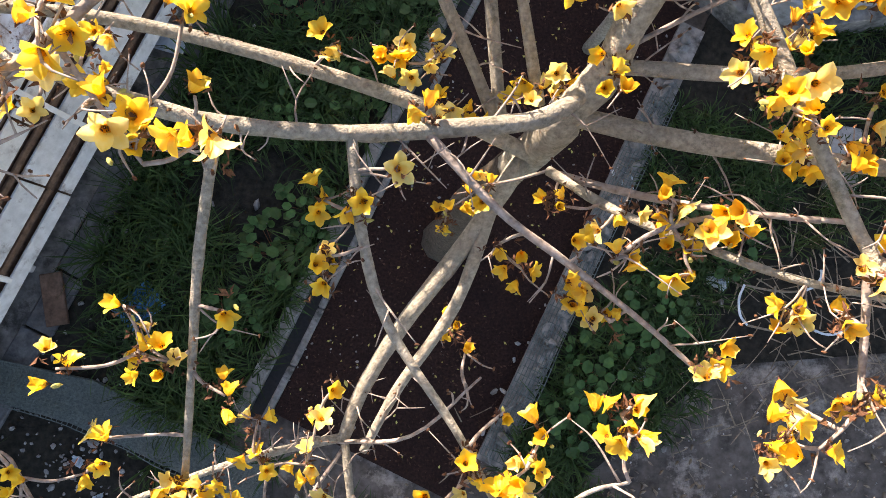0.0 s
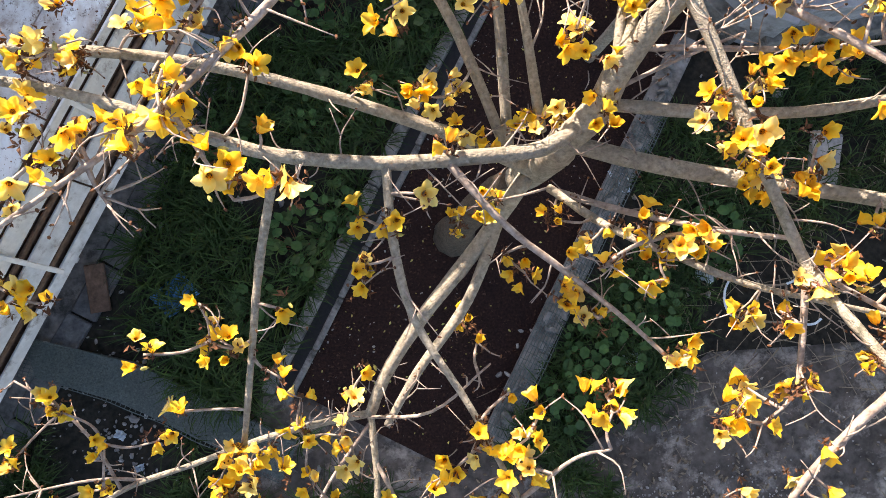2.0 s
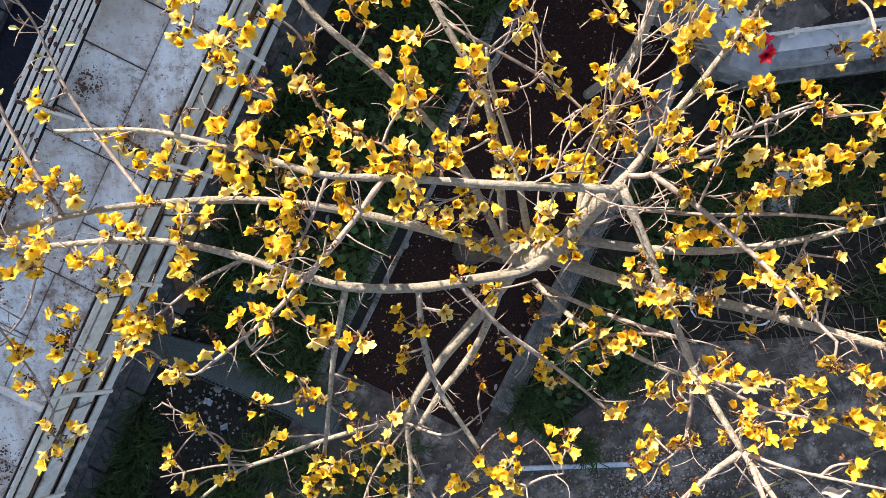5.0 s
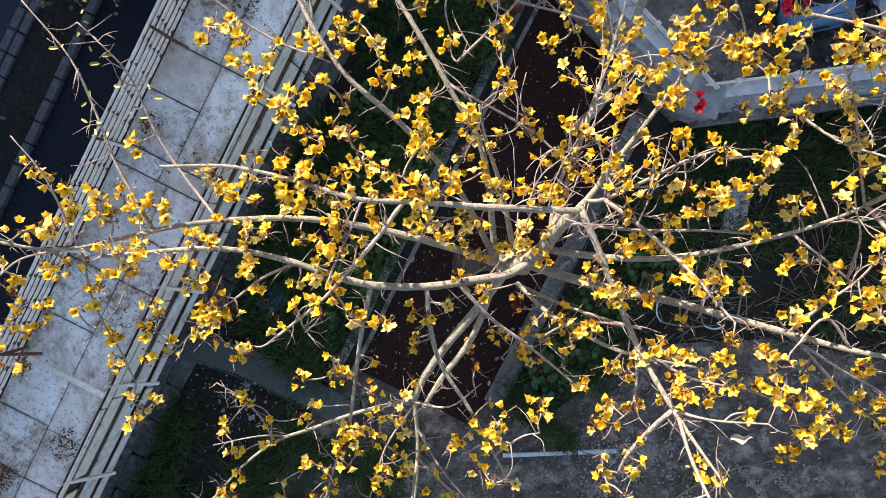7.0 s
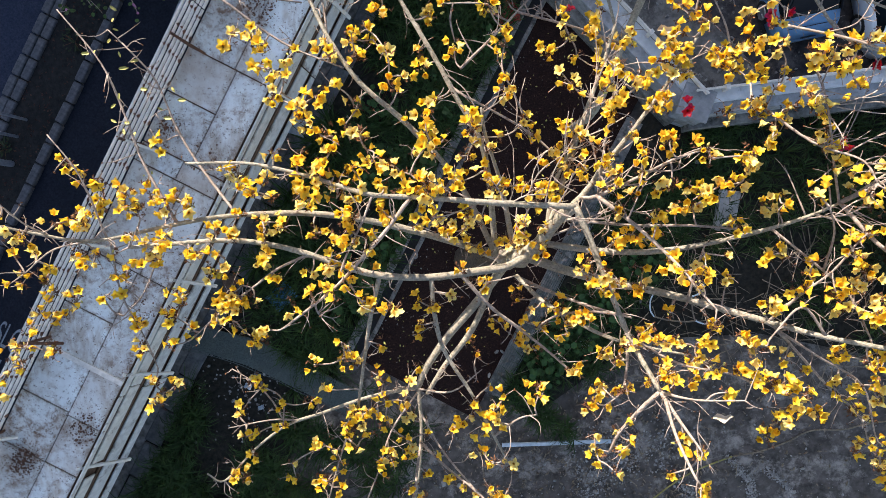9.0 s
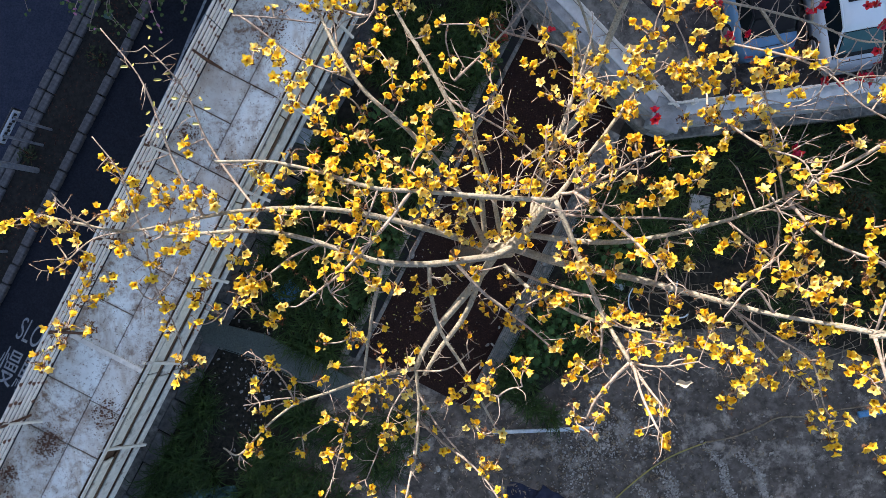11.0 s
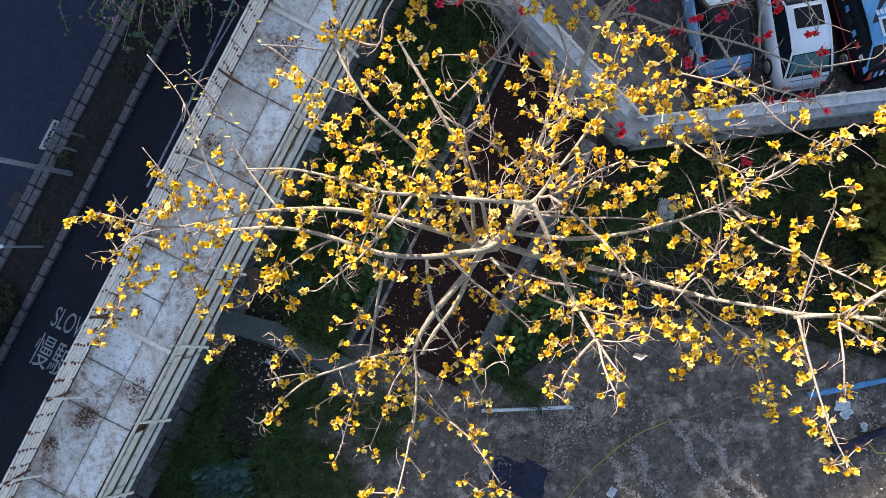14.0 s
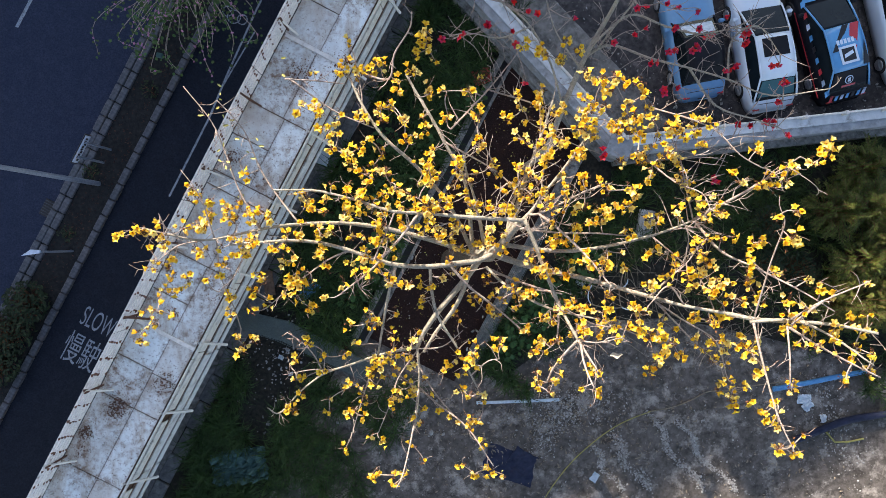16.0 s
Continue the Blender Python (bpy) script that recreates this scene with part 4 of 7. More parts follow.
for a, b, m, nm in (((-0.45, 0.25, 0.0), (-0.3, -0.3, 0.05), PALE_PLASTIC, "leg"), ((-0.45, 0.25, 0.0), (0.35, 0.4, 0.1), DRY, "frame_bar"), ((-0.3, -0.3, 0.05), (0.6, -0.1, 0.08), DRY, "frame_bar"), ((0.35, 0.4, 0.1), (0.6, -0.1, 0.08), DRY, "frame_bar"), ((-0.05, 0.35, 0.05), (0.12, -0.2, 0.06), DRY, "frame_bar"), ((0.6, -0.1, 0.08), (1.0, 0.05, 0.1), PALE_PLASTIC, "leg"), ((0.35, 0.4, 0.1), (0.5, 0.75, 0.1), PALE_PLASTIC, "leg")):
    a, b = Vector(a), Vector(b)
    bow = (b - a).cross(Vector((0, 0, 1))) * (0.16 if nm == "leg" else 0.05)
    part(nm, tube(bmesh.new(), glide([a, a.lerp(b, 0.35) + bow, a.lerp(b, 0.75) + bow, b], 4), 0.018, 0.018, 6), m, chair)

# netting laid across the weeds, and the netted rubble edge of the bed
def net_strip(name, label, line, width, seed, mesh=0.05, sag=0.1):
    """A strip of real crossing cords along a line."""
    pts = glide(line, 10)
    bm = bmesh.new()
    n = int(width / mesh)
    for k in range(n + 1):
        cord = []
        for i, p in enumerate(pts):
            d = (pts[min(i + 1, len(pts) - 1)] - pts[max(i - 1, 0)]).normalized()
            side = Vector((-d.y, d.x, 0))
            off = (k / n - 0.5) * width
            cord.append(p + side * off + Vector((0, 0, sag * (noise.noise((i * 0.3, k * 0.2, seed)) + 0.6))))
        for a, b in zip(cord, cord[1:]):
            w = Vector((-(b - a).y, (b - a).x, 0)).normalized() * 0.007
            bm.faces.new([bm.verts.new(q) for q in (a - w, b - w, b + w, a + w)])
        if k:
            for i in range(0, len(pts) - 1):
                for f in (0.0, 0.5):
                    a, b = last[i].lerp(last[i + 1], f), cord[i].lerp(cord[i + 1], f)
                    w = (b - a).cross(Vector((0, 0, 1))).normalized() * 0.006
                    bm.faces.new([bm.verts.new(q) for q in (a - w, b - w, b + w, a + w)])
        last = cord
    return tagged(part(name, bm, NETTING), label, "netting", kind="stuff")


under = bmesh.new()
sheet(under, [(-6.05, -1.7), (-5.85, -2.3), (-4.55, -2.7), (-3.2, -3.35), (-2.1, -3.9), (-1.9, -3.35), (-3.0, -2.8), (-4.35, -2.1)], 0.14, 0.1)
tagged(part("net_backing", under, NETTING), "matted grey-green netting cloth on weeds", "netting", kind="stuff")
net_strip("net", "grey-green knotted net lying on the weeds", [(-6.05, -1.95, 0.17), (-4.55, -2.4, 0.18), (-3.05, -3.1, 0.17), (-2.0, -3.65, 0.16)], 0.6, 3)
rubble_wall = thing("rubble_edge", "low rubble and mortar edge wrapped in netting", "rubble wall", kind="structure")
g = random.Random(8)
for i in range(46):
    bm = bmesh.new()
    s = -2.4 + i * 0.15
    p = strip(2.55 + g.uniform(-0.1, 0.1), s)
    stone(bm, g, (p.x, p.y, 0.05 + g.uniform(0, 0.06)), g.uniform(0.10, 0.17))
    part("stone", bm, DARK_CONCRETE, rubble_wall)
part("mortar", sheet(bmesh.new(), band(2.35, 2.74, -2.5, 4.6), 0.09, 0.2), DARK_CONCRETE, rubble_wall)
net_strip("net", "grey net laid over the rubble edge", [(*strip(2.55, -2.4).xy, 0.12), (*strip(2.55, 0).xy, 0.12), (*strip(2.57, 2).xy, 0.12), (*strip(2.6, 3.4).xy, 0.12)], 0.4, 9)

# loose stones, chips and sticks
g = random.Random(21)
bm = bmesh.new()
for _ in range(1500):
    x, y = g.uniform(-2.5, 13.5), g.uniform(-9.5, -2.4)
    if x < 1 and y > -4.4:
        continue
    stone(bm, g, (x, y, soil(x, y) + 0.004), abs(g.gauss(0, 0.014)) + 0.006 + (0.04 if g.random() < 0.01 else 0))
tagged(part("gravel", bm, CLOD), "scattered grey stones and chips on the earth", "gravel", kind="stuff")
bm = bmesh.new()
for _ in range(170):
    c, s = g.uniform(-4.1, 5.0), g.uniform(-9, 6)
    if -0.5 < c < 2.1 and s > -3.2:
        continue
    p = strip(c, s)
    stone(bm, g, (p.x, p.y, 0.0), abs(g.gauss(0, 0.04)) + 0.02)
for _ in range(260):
    stone(bm, g, (g.gauss(-4.7, 0.6), g.gauss(-3.1, 0.9), 0.0), abs(g.gauss(0, 0.022)) + 0.010)
for _ in range(220):
    p = strip(g.uniform(-0.5, 2.4) if g.random() < 0.5 else g.uniform(-0.5, 0.3), g.uniform(-3.1, 5.2))
    stone(bm, g, (p.x, p.y, 0.006), abs(g.gauss(0, 0.009)) + 0.006)
tagged(part("rubble", bm, STONE), "small grey stones and crockery chips among weeds", "rubble", kind="stuff")
bm = bmesh.new()
for _ in range(560):
    x, y = (g.uniform(0.5, 7.5), g.uniform(-6.5, -2.6)) if g.random() < 0.2 else (g.uniform(3.4, 10.5), g.uniform(-3.2, 0.8))
    a, l = g.uniform(0, math.tau), g.uniform(0.15, 0.9) if y > -3 else g.uniform(0.06, 0.25)
    d = Vector((math.cos(a), math.sin(a), g.uniform(-0.05, 0.12))) * l
    p = Vector((x, y, 0.02 + g.uniform(0, 0.1)))
    tube(bm, [p, p + d * 0.5 + Vector((0, 0, 0.03)), p + d], g.uniform(0.006, 0.014), 0.005, 5)
tagged(part("dry_sticks", bm, DRY), "dry fallen sticks and wood chips", "sticks", kind="stuff")
bm = bmesh.new()
for _ in range(1500):
    x, y = (g.gauss(3.0, 2.2), g.gauss(-4.9, 1.0)) if g.random() < 0.6 else (g.uniform(0, 13), g.uniform(-9, -3))
    if y > -3.2:
        continue
    a, r = g.uniform(0, math.tau), g.uniform(0.010, 0.036)
    c = [Vector((math.cos(a + w) * r * q, math.sin(a + w) * r * q, 0)) for w, q in ((0, 1.6), (1.4, 0.5), (3.0, 1.5), (4.6, 0.5))]
    z = 0.05 * noise.noise((x * 0.35, y * 0.35, 3)) - 0.07
    top = [bm.verts.new(Vector((x, y, z + 0.012 + g.uniform(0, 0.012))) + v) for v in c]
    low = [bm.verts.new(Vector((x, y, z - 0.02)) + v) for v in c]
    bm.faces.new(top)
    for i in range(4):
        bm.faces.new((top[i], low[i], low[(i + 1) % 4], top[(i + 1) % 4]))
tagged(part("wood_chips", bm, DRY), "pale splinters and chips scattered on the earth", "chips", kind="stuff")
bm = bmesh.new()
for (x0, y0), (x1, y1), n, w in (((6.6, -4.9), (8.3, -7.3), 900, 0.06), ((5.5, -5.6), (6.6, -7.3), 600, 0.08), ((7.5, -5.2), (9.35, -7.4), 800, 0.05), ((4.9, -6.0), (5.8, -7.3), 400, 0.06), ((4.4, -4.6), (3.06, -6.2), 500, 0.2), ((11.8, -3.9), (13.0, -6.7), 500, 0.3), ((3.0, -4.9), (5.4, -4.6), 900, 0.35)):
    for _ in range(n):
        t = g.random()
        x, y = x0 + (x1 - x0) * t + g.gauss(0, w) + 0.15 * math.sin(t * 9), y0 + (y1 - y0) * t + g.gauss(0, w)
        k, r = g.randint(5, 7), abs(g.gauss(0, 0.013)) + 0.006
        z = 0.05 * noise.noise((x * 0.35, y * 0.35, 3)) - 0.082
        ring = [Vector((x + math.cos(i * math.tau / k) * r * g.uniform(0.6, 1.4), y + math.sin(i * math.tau / k) * r * g.uniform(0.6, 1.4), z)) for i in range(k)]
        top = bm.verts.new((x, y, z + r * g.uniform(0.4, 0.9)))
        ring = [bm.verts.new(v) for v in ring]
        for i in range(k):
            bm.faces.new((ring[i], ring[(i + 1) % k], top))
tagged(part("soil_ridge", bm, CLOD), "crumbly pale ridges left by wheels in the earth", "soil", kind="stuff")
bm = bmesh.new()
for _ in range(3600):
    p = strip(g.uniform(-0.48, 2.34), g.uniform(-3.1, 5.3), 0.004)
    a, r = g.uniform(0, math.tau), g.uniform(0.008, 0.034)
    d = Vector((math.cos(a), math.sin(a), 0))
    e = Vector((-d.y, d.x, 0)) * r * g.uniform(0.25, 0.6)
    h = Vector((0, 0, g.uniform(0.006, 0.022)))
    v = [bm.verts.new(q) for q in (p - d * r, p + e + h, p + d * r + h * g.random(), p - e + h * 0.4)]
    bm.faces.new(v)
tagged(part("mulch", bm, CHIP), "dark reddish bark chips and leaf litter", "mulch", kind="stuff")
bm = bmesh.new()
for _ in range(1500):
    p = strip(g.uniform(-10.5, -9.45), g.uniform(-11, 9), 0.034)
    a, r = g.uniform(0, math.tau), g.uniform(0.012, 0.045)
    d = Vector((math.cos(a), math.sin(a), 0)) * r
    e = Vector((-d.y, d.x, 0)) * g.uniform(0.25, 0.6)
    h = Vector((0, 0, g.uniform(0.004, 0.02)))
    bm.faces.new([bm.verts.new(q) for q in (p - d, p + e + h, p + d + h * g.random(), p - e + h * 0.4)])
tagged(part("leaf_litter", bm, CHIP), "dry brown leaf litter lying on the median", "litter", kind="stuff")
# fallen petals on the mulch
bm = bmesh.new()
for _ in range(190):
    p = strip(g.uniform(-0.45, 2.05), g.uniform(-3.0, 5.5), 0.012)
    a, r = g.uniform(0, math.tau), g.uniform(0.012, 0.032)
    bm.faces.new([bm.verts.new(p + Vector((math.cos(a + w) * r * q, math.sin(a + w) * r * q, g.uniform(0, 0.02)))) for w, q in ((0, 1), (1.3, 0.6), (2.8, 1), (4.4, 0.5))])
tagged(part("fallen_petals", bm, BUD), "withered pale yellow petals strewn on mulch", "petals", kind="stuff")

# ---- weeds ----
def blades(bm, g, at, n, length, spread):
    for _ in range(n):
        a = g.uniform(0, math.tau)
        d = Vector((math.cos(a), math.sin(a), 0))
        l, w = length * g.uniform(0.6, 1.2), g.uniform(0.006, 0.011)
        side = Vector((-d.y, d.x, 0)) * w
        p = at + d * g.uniform(0, spread * 0.25)
        q = p + d * l * 0.45 + Vector((0, 0, l * g.uniform(0.45, 0.7)))
        e = p + d * l * g.uniform(0.85, 1.05) + Vector((0, 0, l * g.uniform(0.2, 0.6)))
        v = [bm.verts.new(k) for k in (p - side, p + side, q + side, q - side, e)]
        bm.faces.new(v[:4])
        bm.faces.new((v[3], v[2], v[4]))


g = random.Random(33)
for nm, lab, count, area, length in (
        ("grass", "dark green unmown grass beside the walkway", 1178, lambda: strip(g.uniform(-3.8, -1.0), g.uniform(-10.5, 8)), 0.58),
        ("grass", "dark green grass in front of the bed", 494, lambda: strip(g.uniform(-3.6, 1.6), g.uniform(-9.5, -3.6)), 0.58),
        ("grass", "green grass and weeds beside the rubble edge", 570, lambda: strip(g.uniform(2.8, 4.8), g.uniform(-2.6, 5.5)), 0.36),
        ("grass", "dark grass in the shade of the wall", 798, lambda: strip(g.uniform(4.6, 15), g.uniform(2.2, 7.5)) if g.random() < 0.6 else Vector((g.uniform(8.5, 14.5), g.uniform(0.2, 3.6), 0)), 0.45)):
    bm = bmesh.new()
    for _ in range(count):
        p = area()
        if noise.noise((p.x * 0.7, p.y * 0.7, 5)) < -0.18 or (p.y > 3.0 + 0.115 * (p.x - 5.5) and p.x > 5):
            continue
        if -6.2 < p.x < -1.8 and abs(p.y + 2.4 + 0.48 * (p.x + 4.5)) < 0.36:
            continue
        if (p.x + 4.7) ** 2 / 1.3 + (p.y + 3.1) ** 2 / 2.6 < 1 or (p.x + 5.8) ** 2 / 0.8 + (p.y + 6.45) ** 2 / 0.4 < 1:
            continue
        blades(bm, g, p, g.randint(12, 20), length * g.uniform(0.7, 1.2), 0.3)
    tagged(part(nm, bm, GRASS), lab, "grass", kind="stuff")


def leaf_disc(bm, at, d, r, tilt, g, wide=0.85):
    """A rounded leaf blade, folded along its rib."""
    u = Vector((math.cos(d), math.sin(d), tilt)).normalized()
    s = Vector((-u.y, u.x, 0)).normalized()
    up = Vector((0, 0, 0.18 * r))
    tip, base = at + u * r * 1.25, at - u * r
    l = [at + u * r * 0.6 + s * r * wide + up, at - u * r * 0.5 + s * r * wide * 0.94 + up]
    q = [at + u * r * 0.6 - s * r * wide + up, at - u * r * 0.5 - s * r * wide * 0.94 + up]
    v = [bm.verts.new(k) for k in (base, l[1], l[0], tip, q[0], q[1])]
    bm.faces.new((v[0], v[1], v[2], v[3]))
    bm.faces.new((v[0], v[3], v[4], v[5]))


def leafy_plant(at, r, n, size, seed, label, m=LEAF, name="leafy_plant", tall=0.45, wide=0.85):
    g = random.Random(seed)
    plant = thing(name, label, "plant", Matrix.Translation(at))
    bm, stems = bmesh.new(), bmesh.new()
    for _ in range(n):
        a, d = g.uniform(0, math.tau), r * math.sqrt(g.random())
        top = Vector((math.cos(a) * d, math.sin(a) * d, tall * g.uniform(0.3, 1.0) * (1.15 - 0.6 * d / r)))
        leaf_disc(bm, top, g.uniform(0, math.tau), size * g.uniform(0.6, 1.2), g.uniform(-0.3, 0.4), g, wide)
        if g.random() < 0.4:
            tube(stems, [Vector((top.x * 0.3, top.y * 0.3, 0)), Vector((top.x * 0.7, top.y * 0.7, top.z * 0.6)), top], 0.008, 0.004, 4)
    part("stalk", stems, HUSK, plant)
    part("foliage", bm, m, plant)
    return plant


for k, (c, s, r, n) in enumerate(((-1.5, -1.2, 0.6, 60), (-1.35, -0.4, 0.5, 50), (-2.1, 0.9, 0.7, 70), (-1.4, 1.6, 0.5, 50), (-1.6, 3.0, 0.7, 70), (3.5, -0.6, 0.7, 80), (3.7, 0.4, 0.6, 60), (3.3, -1.4, 0.5, 50), (-2.8, 2.2, 0.5, 45), (-1.6, -2.3, 0.45, 45), (4.2, 1.8, 0.6, 50), (-3.2, -0.2, 0.5, 40), (-1.3, 4.6, 0.6, 60))):
    leafy_plant(strip(c, s, 0.0), r, n, 0.075, 50 + k, "broad-leaved dark green weed growing in the verge")
def feathery_shrub(at, r, tall, sprays, seed):
    """Arching stems set on both sides with narrow leaflets, denser towards the tips."""
    g = random.Random(seed)
    plant = thing("shrub", "yellow-green feathery shrub below the wall", "plant", Matrix.Translation(at))
    leaves, stems = bmesh.new(), bmesh.new()
    for _ in range(sprays):
        a, d = g.uniform(0, math.tau), r * math.sqrt(g.random())
        out = Vector((math.cos(a), math.sin(a), 0))
        h = tall * g.uniform(0.45, 1.0) * (1.1 - 0.5 * d / r)
        line = glide([out * d * 0.15, out * d * 0.6 + Vector((0, 0, h * 0.75)), out * d + Vector((0, 0, h)), out * (d + 0.22) + Vector((g.uniform(-0.1, 0.1), g.uniform(-0.1, 0.1), h * 0.93))], 5)
        tube(stems, line, 0.009, 0.003, 4)
        for i in range(5, len(line) - 1):
            way = (line[i + 1] - line[i]).normalized()
            side = way.cross(Vector((0, 0, 1))).normalized()
            for sgn in (-1, 1):
                for f in (0.0, 0.5):
                    p = line[i].lerp(line[i + 1], f)
                    l = g.uniform(0.07, 0.15)
                    tip = p + (side * sgn * 0.8 + way * 0.6 + Vector((0, 0, g.uniform(-0.1, 0.35)))) * l
                    w = way * l * 0.13
                    mid = p.lerp(tip, 0.45) + Vector((0, 0, 0.01))
                    leaves.faces.new([leaves.verts.new(v) for v in (p, mid + w, tip, mid - w)])
    part("stalk", stems, HUSK, plant)
    part("foliage", leaves, SHRUB, plant)
    return plant


for k, (x, y, r, tall) in enumerate(((11.75, 1.3, 0.75, 1.9), (12.75, 1.35, 0.8, 2.0), (12.5, -0.2, 0.75, 1.7), (11.95, -1.45, 0.6, 1.5), (12.75, -1.4, 0.8, 1.8), (12.7, 2.6, 0.7, 1.5), (13.6, 0.5, 0.9, 1.9), (13.9, -0.9, 0.9, 1.8))):
    feathery_shrub(Vector((x, y, 0)), r, tall, 90, 80 + k)
for k, (x, y, r) in enumerate(((10.2, 0.9, 0.6), (11.0, -0.6, 0.7), (10.1, -0.4, 0.5))):
    leafy_plant(Vector((x, y, 0)), r, 500, 0.05, 90 + k, "dark green leafy bush below the wall", DARK_LEAF, "bush", 0.9, 0.4)

for k, (c, s, r) in enumerate(((-10.0, -6.9, 0.65), (-10.1, -7.9, 0.75), (-9.95, -8.9, 0.7))):
    leafy_plant(strip(c, s, 0.03), r, 420, 0.06, 140 + k, "dark leafy bush growing on the median", DARK_LEAF, "bush", 0.8, 0.5)
for k, (c, s) in enumerate(((-10.2, -2.6), (-9.8, 0.4), (-10.3, 3.6), (-9.9, 5.2), (-10.0, -4.6))):
    leafy_plant(strip(c, s, 0.03), 0.28, 40, 0.045, 160 + k, "small dull weed on the median earth", DARK_LEAF, "weed", 0.2, 0.5)


# ---- flowers ----
def flower(bm, g, m, open_, size, petals=5):
    """A five-petalled cup with pointed, creased petals: petal material 0, heart 1, husk 2."""
    for k in range(petals):
        a = math.tau * k / petals + g.uniform(-0.16, 0.16)
        c, s = math.cos(a), math.sin(a)
        o = min(max(open_ + g.uniform(-0.16, 0.16), 0.0), 1.08)
        base, end, wave = 1.30 - 0.25 * o, 1.36 - 1.75 * o, g.uniform(0.0, 6.2)
        long, wide, twist = g.uniform(0.92, 1.10), g.uniform(0.88, 1.12), g.uniform(-0.12, 0.12)
        r, z, rows = 0.06, 0.0, []
        for i in range(7):
            u = i / 6
            w = (0.08 + 0.43 * u ** 0.62 * (1 - u ** 2.4)) * wide if i < 6 else 0.02
            lean = base + (end - base) * u
            ring = []
            for t in (-1, -0.5, 0, 0.5, 1):
                cup = w * (0.34 * t * t + 0.06 * math.sin(wave + 5 * u + 2 * t)) - 0.025 * (t == 0) * (0 < i < 6)
                rr, zz = r - cup * math.sin(lean), z + cup * math.cos(lean) + twist * t * w
                ring.append(bm.verts.new(m @ Vector(((rr * c - w * t * s) * size, (rr * s + w * t * c) * size, zz * size))))
            rows.append(ring)
            r, z = r + math.cos(lean) * long / 6, z + math.sin(lean) * long / 6
        for i, (p, q) in enumerate(zip(rows, rows[1:])):
            for t in range(4):
                bm.faces.new((p[t], p[t + 1], q[t + 1], q[t])).material_index = 1 if i < 1 else 0
    for k in range(6):
        w = k * math.tau / 6 + g.uniform(-0.3, 0.3)
        foot = [bm.verts.new(m @ Vector((0.05 * size * math.cos(w + d), 0.05 * size * math.sin(w + d), 0.02 * size))) for d in (-0.6, 0.6)]
        tip = bm.verts.new(m @ Vector((0.13 * size * math.cos(w), 0.13 * size * math.sin(w), g.uniform(0.36, 0.52) * size)))
        bm.faces.new((*foot, tip)).material_index = 1
    ring = [bm.verts.new(m @ Vector((0.15 * size * math.cos(w), 0.15 * size * math.sin(w), g.uniform(0.10, 0.2) * size))) for w in (0, 1.26, 2.5, 3.8, 5.0)]
    low = bm.verts.new(m @ Vector((0, 0, -0.22 * size)))
    for i in range(5):
        bm.faces.new((ring[(i + 1) % 5], ring[i], low)).material_index = 2


def nub(bm, g, m, r, index):
    """A closed bud, longer than wide."""
    lump(bm, g, m @ Euler((g.gauss(0, 0.6), g.gauss(0, 0.6), 0)).to_matrix().to_4x4() @ Matrix.Diagonal((r * 0.75, r * 0.75, r * 1.5, 1)), 0.85, 1.15, index)


def calyx(bm, g, m, r):
    """A dry cup of three to five curled brown lobes."""
    n = g.randint(3, 5)
    low = bm.verts.new(m @ Vector((0, 0, -0.5 * r)))
    for k in range(n):
        a, w, l = math.tau * k / n + g.uniform(-0.4, 0.4), g.uniform(0.3, 0.6), g.uniform(0.8, 1.6)
        p, q = (bm.verts.new(m @ Vector((math.cos(a + s) * r * 0.6, math.sin(a + s) * r * 0.6, r * 0.2))) for s in (-w, w))
        e = bm.verts.new(m @ Vector((math.cos(a) * r * l, math.sin(a) * r * l, r * g.uniform(0.1, 0.9))))
        bm.faces.new((low, p, q))
        bm.faces.new((p, e, q))


g = random.Random(77)
BLOOMS = []
for i in range(10):
    bm = bmesh.new()
    flower(bm, g, Matrix.Identity(4), (0.8, 0.55, 0.4, 0.7, 0.3, 0.5, 0.2, 0.62, 0.45, 0.85)[i], 0.103 * (1.0, 0.9, 0.95, 1.1, 0.95, 1.0, 0.9, 1.05, 1.0, 0.85)[i])
    me = mesh_of(bm, [PALE if i in (3, 9) else PETAL, HEART, HUSK])
    me.polygons.foreach_set("use_smooth", [True] * len(me.polygons))
    BLOOMS.append(me)

tree = thing("flowering_tree", "leafless tree with grey limbs and yellow flowers", "tree")
WOOD_NODES = []
wood = random.Random(12)


def limb(name, r0, r1, line, bark=None):
    pts = glide(line, 5)
    bm = bmesh.new()
    thick = r0 > 0.05
    tube(bm, pts, r0, r1, 10 if thick else 7, 0.06 if thick else 0.09, wood, 0.14 if name == "trunk" else 0.0)
    part(name, bm, bark or (BARK if r0 > 0.035 else TWIG), tree, smooth=True)
    for i, p in enumerate(pts):
        WOOD_NODES.append((p, r0 + (r1 - r0) * i / len(pts)))


limb('trunk', 0.235, 0.160, [(0.56, -0.22, -0.10), (0.66, -0.16, 1.30), (0.85, -0.05, 2.60), (1.09, 0.00, 3.80)], SHADED_BARK)
limb('upper_trunk', 0.158, 0.076, [(1.06, -0.01, 3.62), (1.27, 0.02, 4.75), (1.28, 0.05, 4.95), (1.50, 0.24, 5.25), (1.60, 0.46, 5.50), (1.77, 0.69, 5.80), (1.89, 0.79, 6.07)])
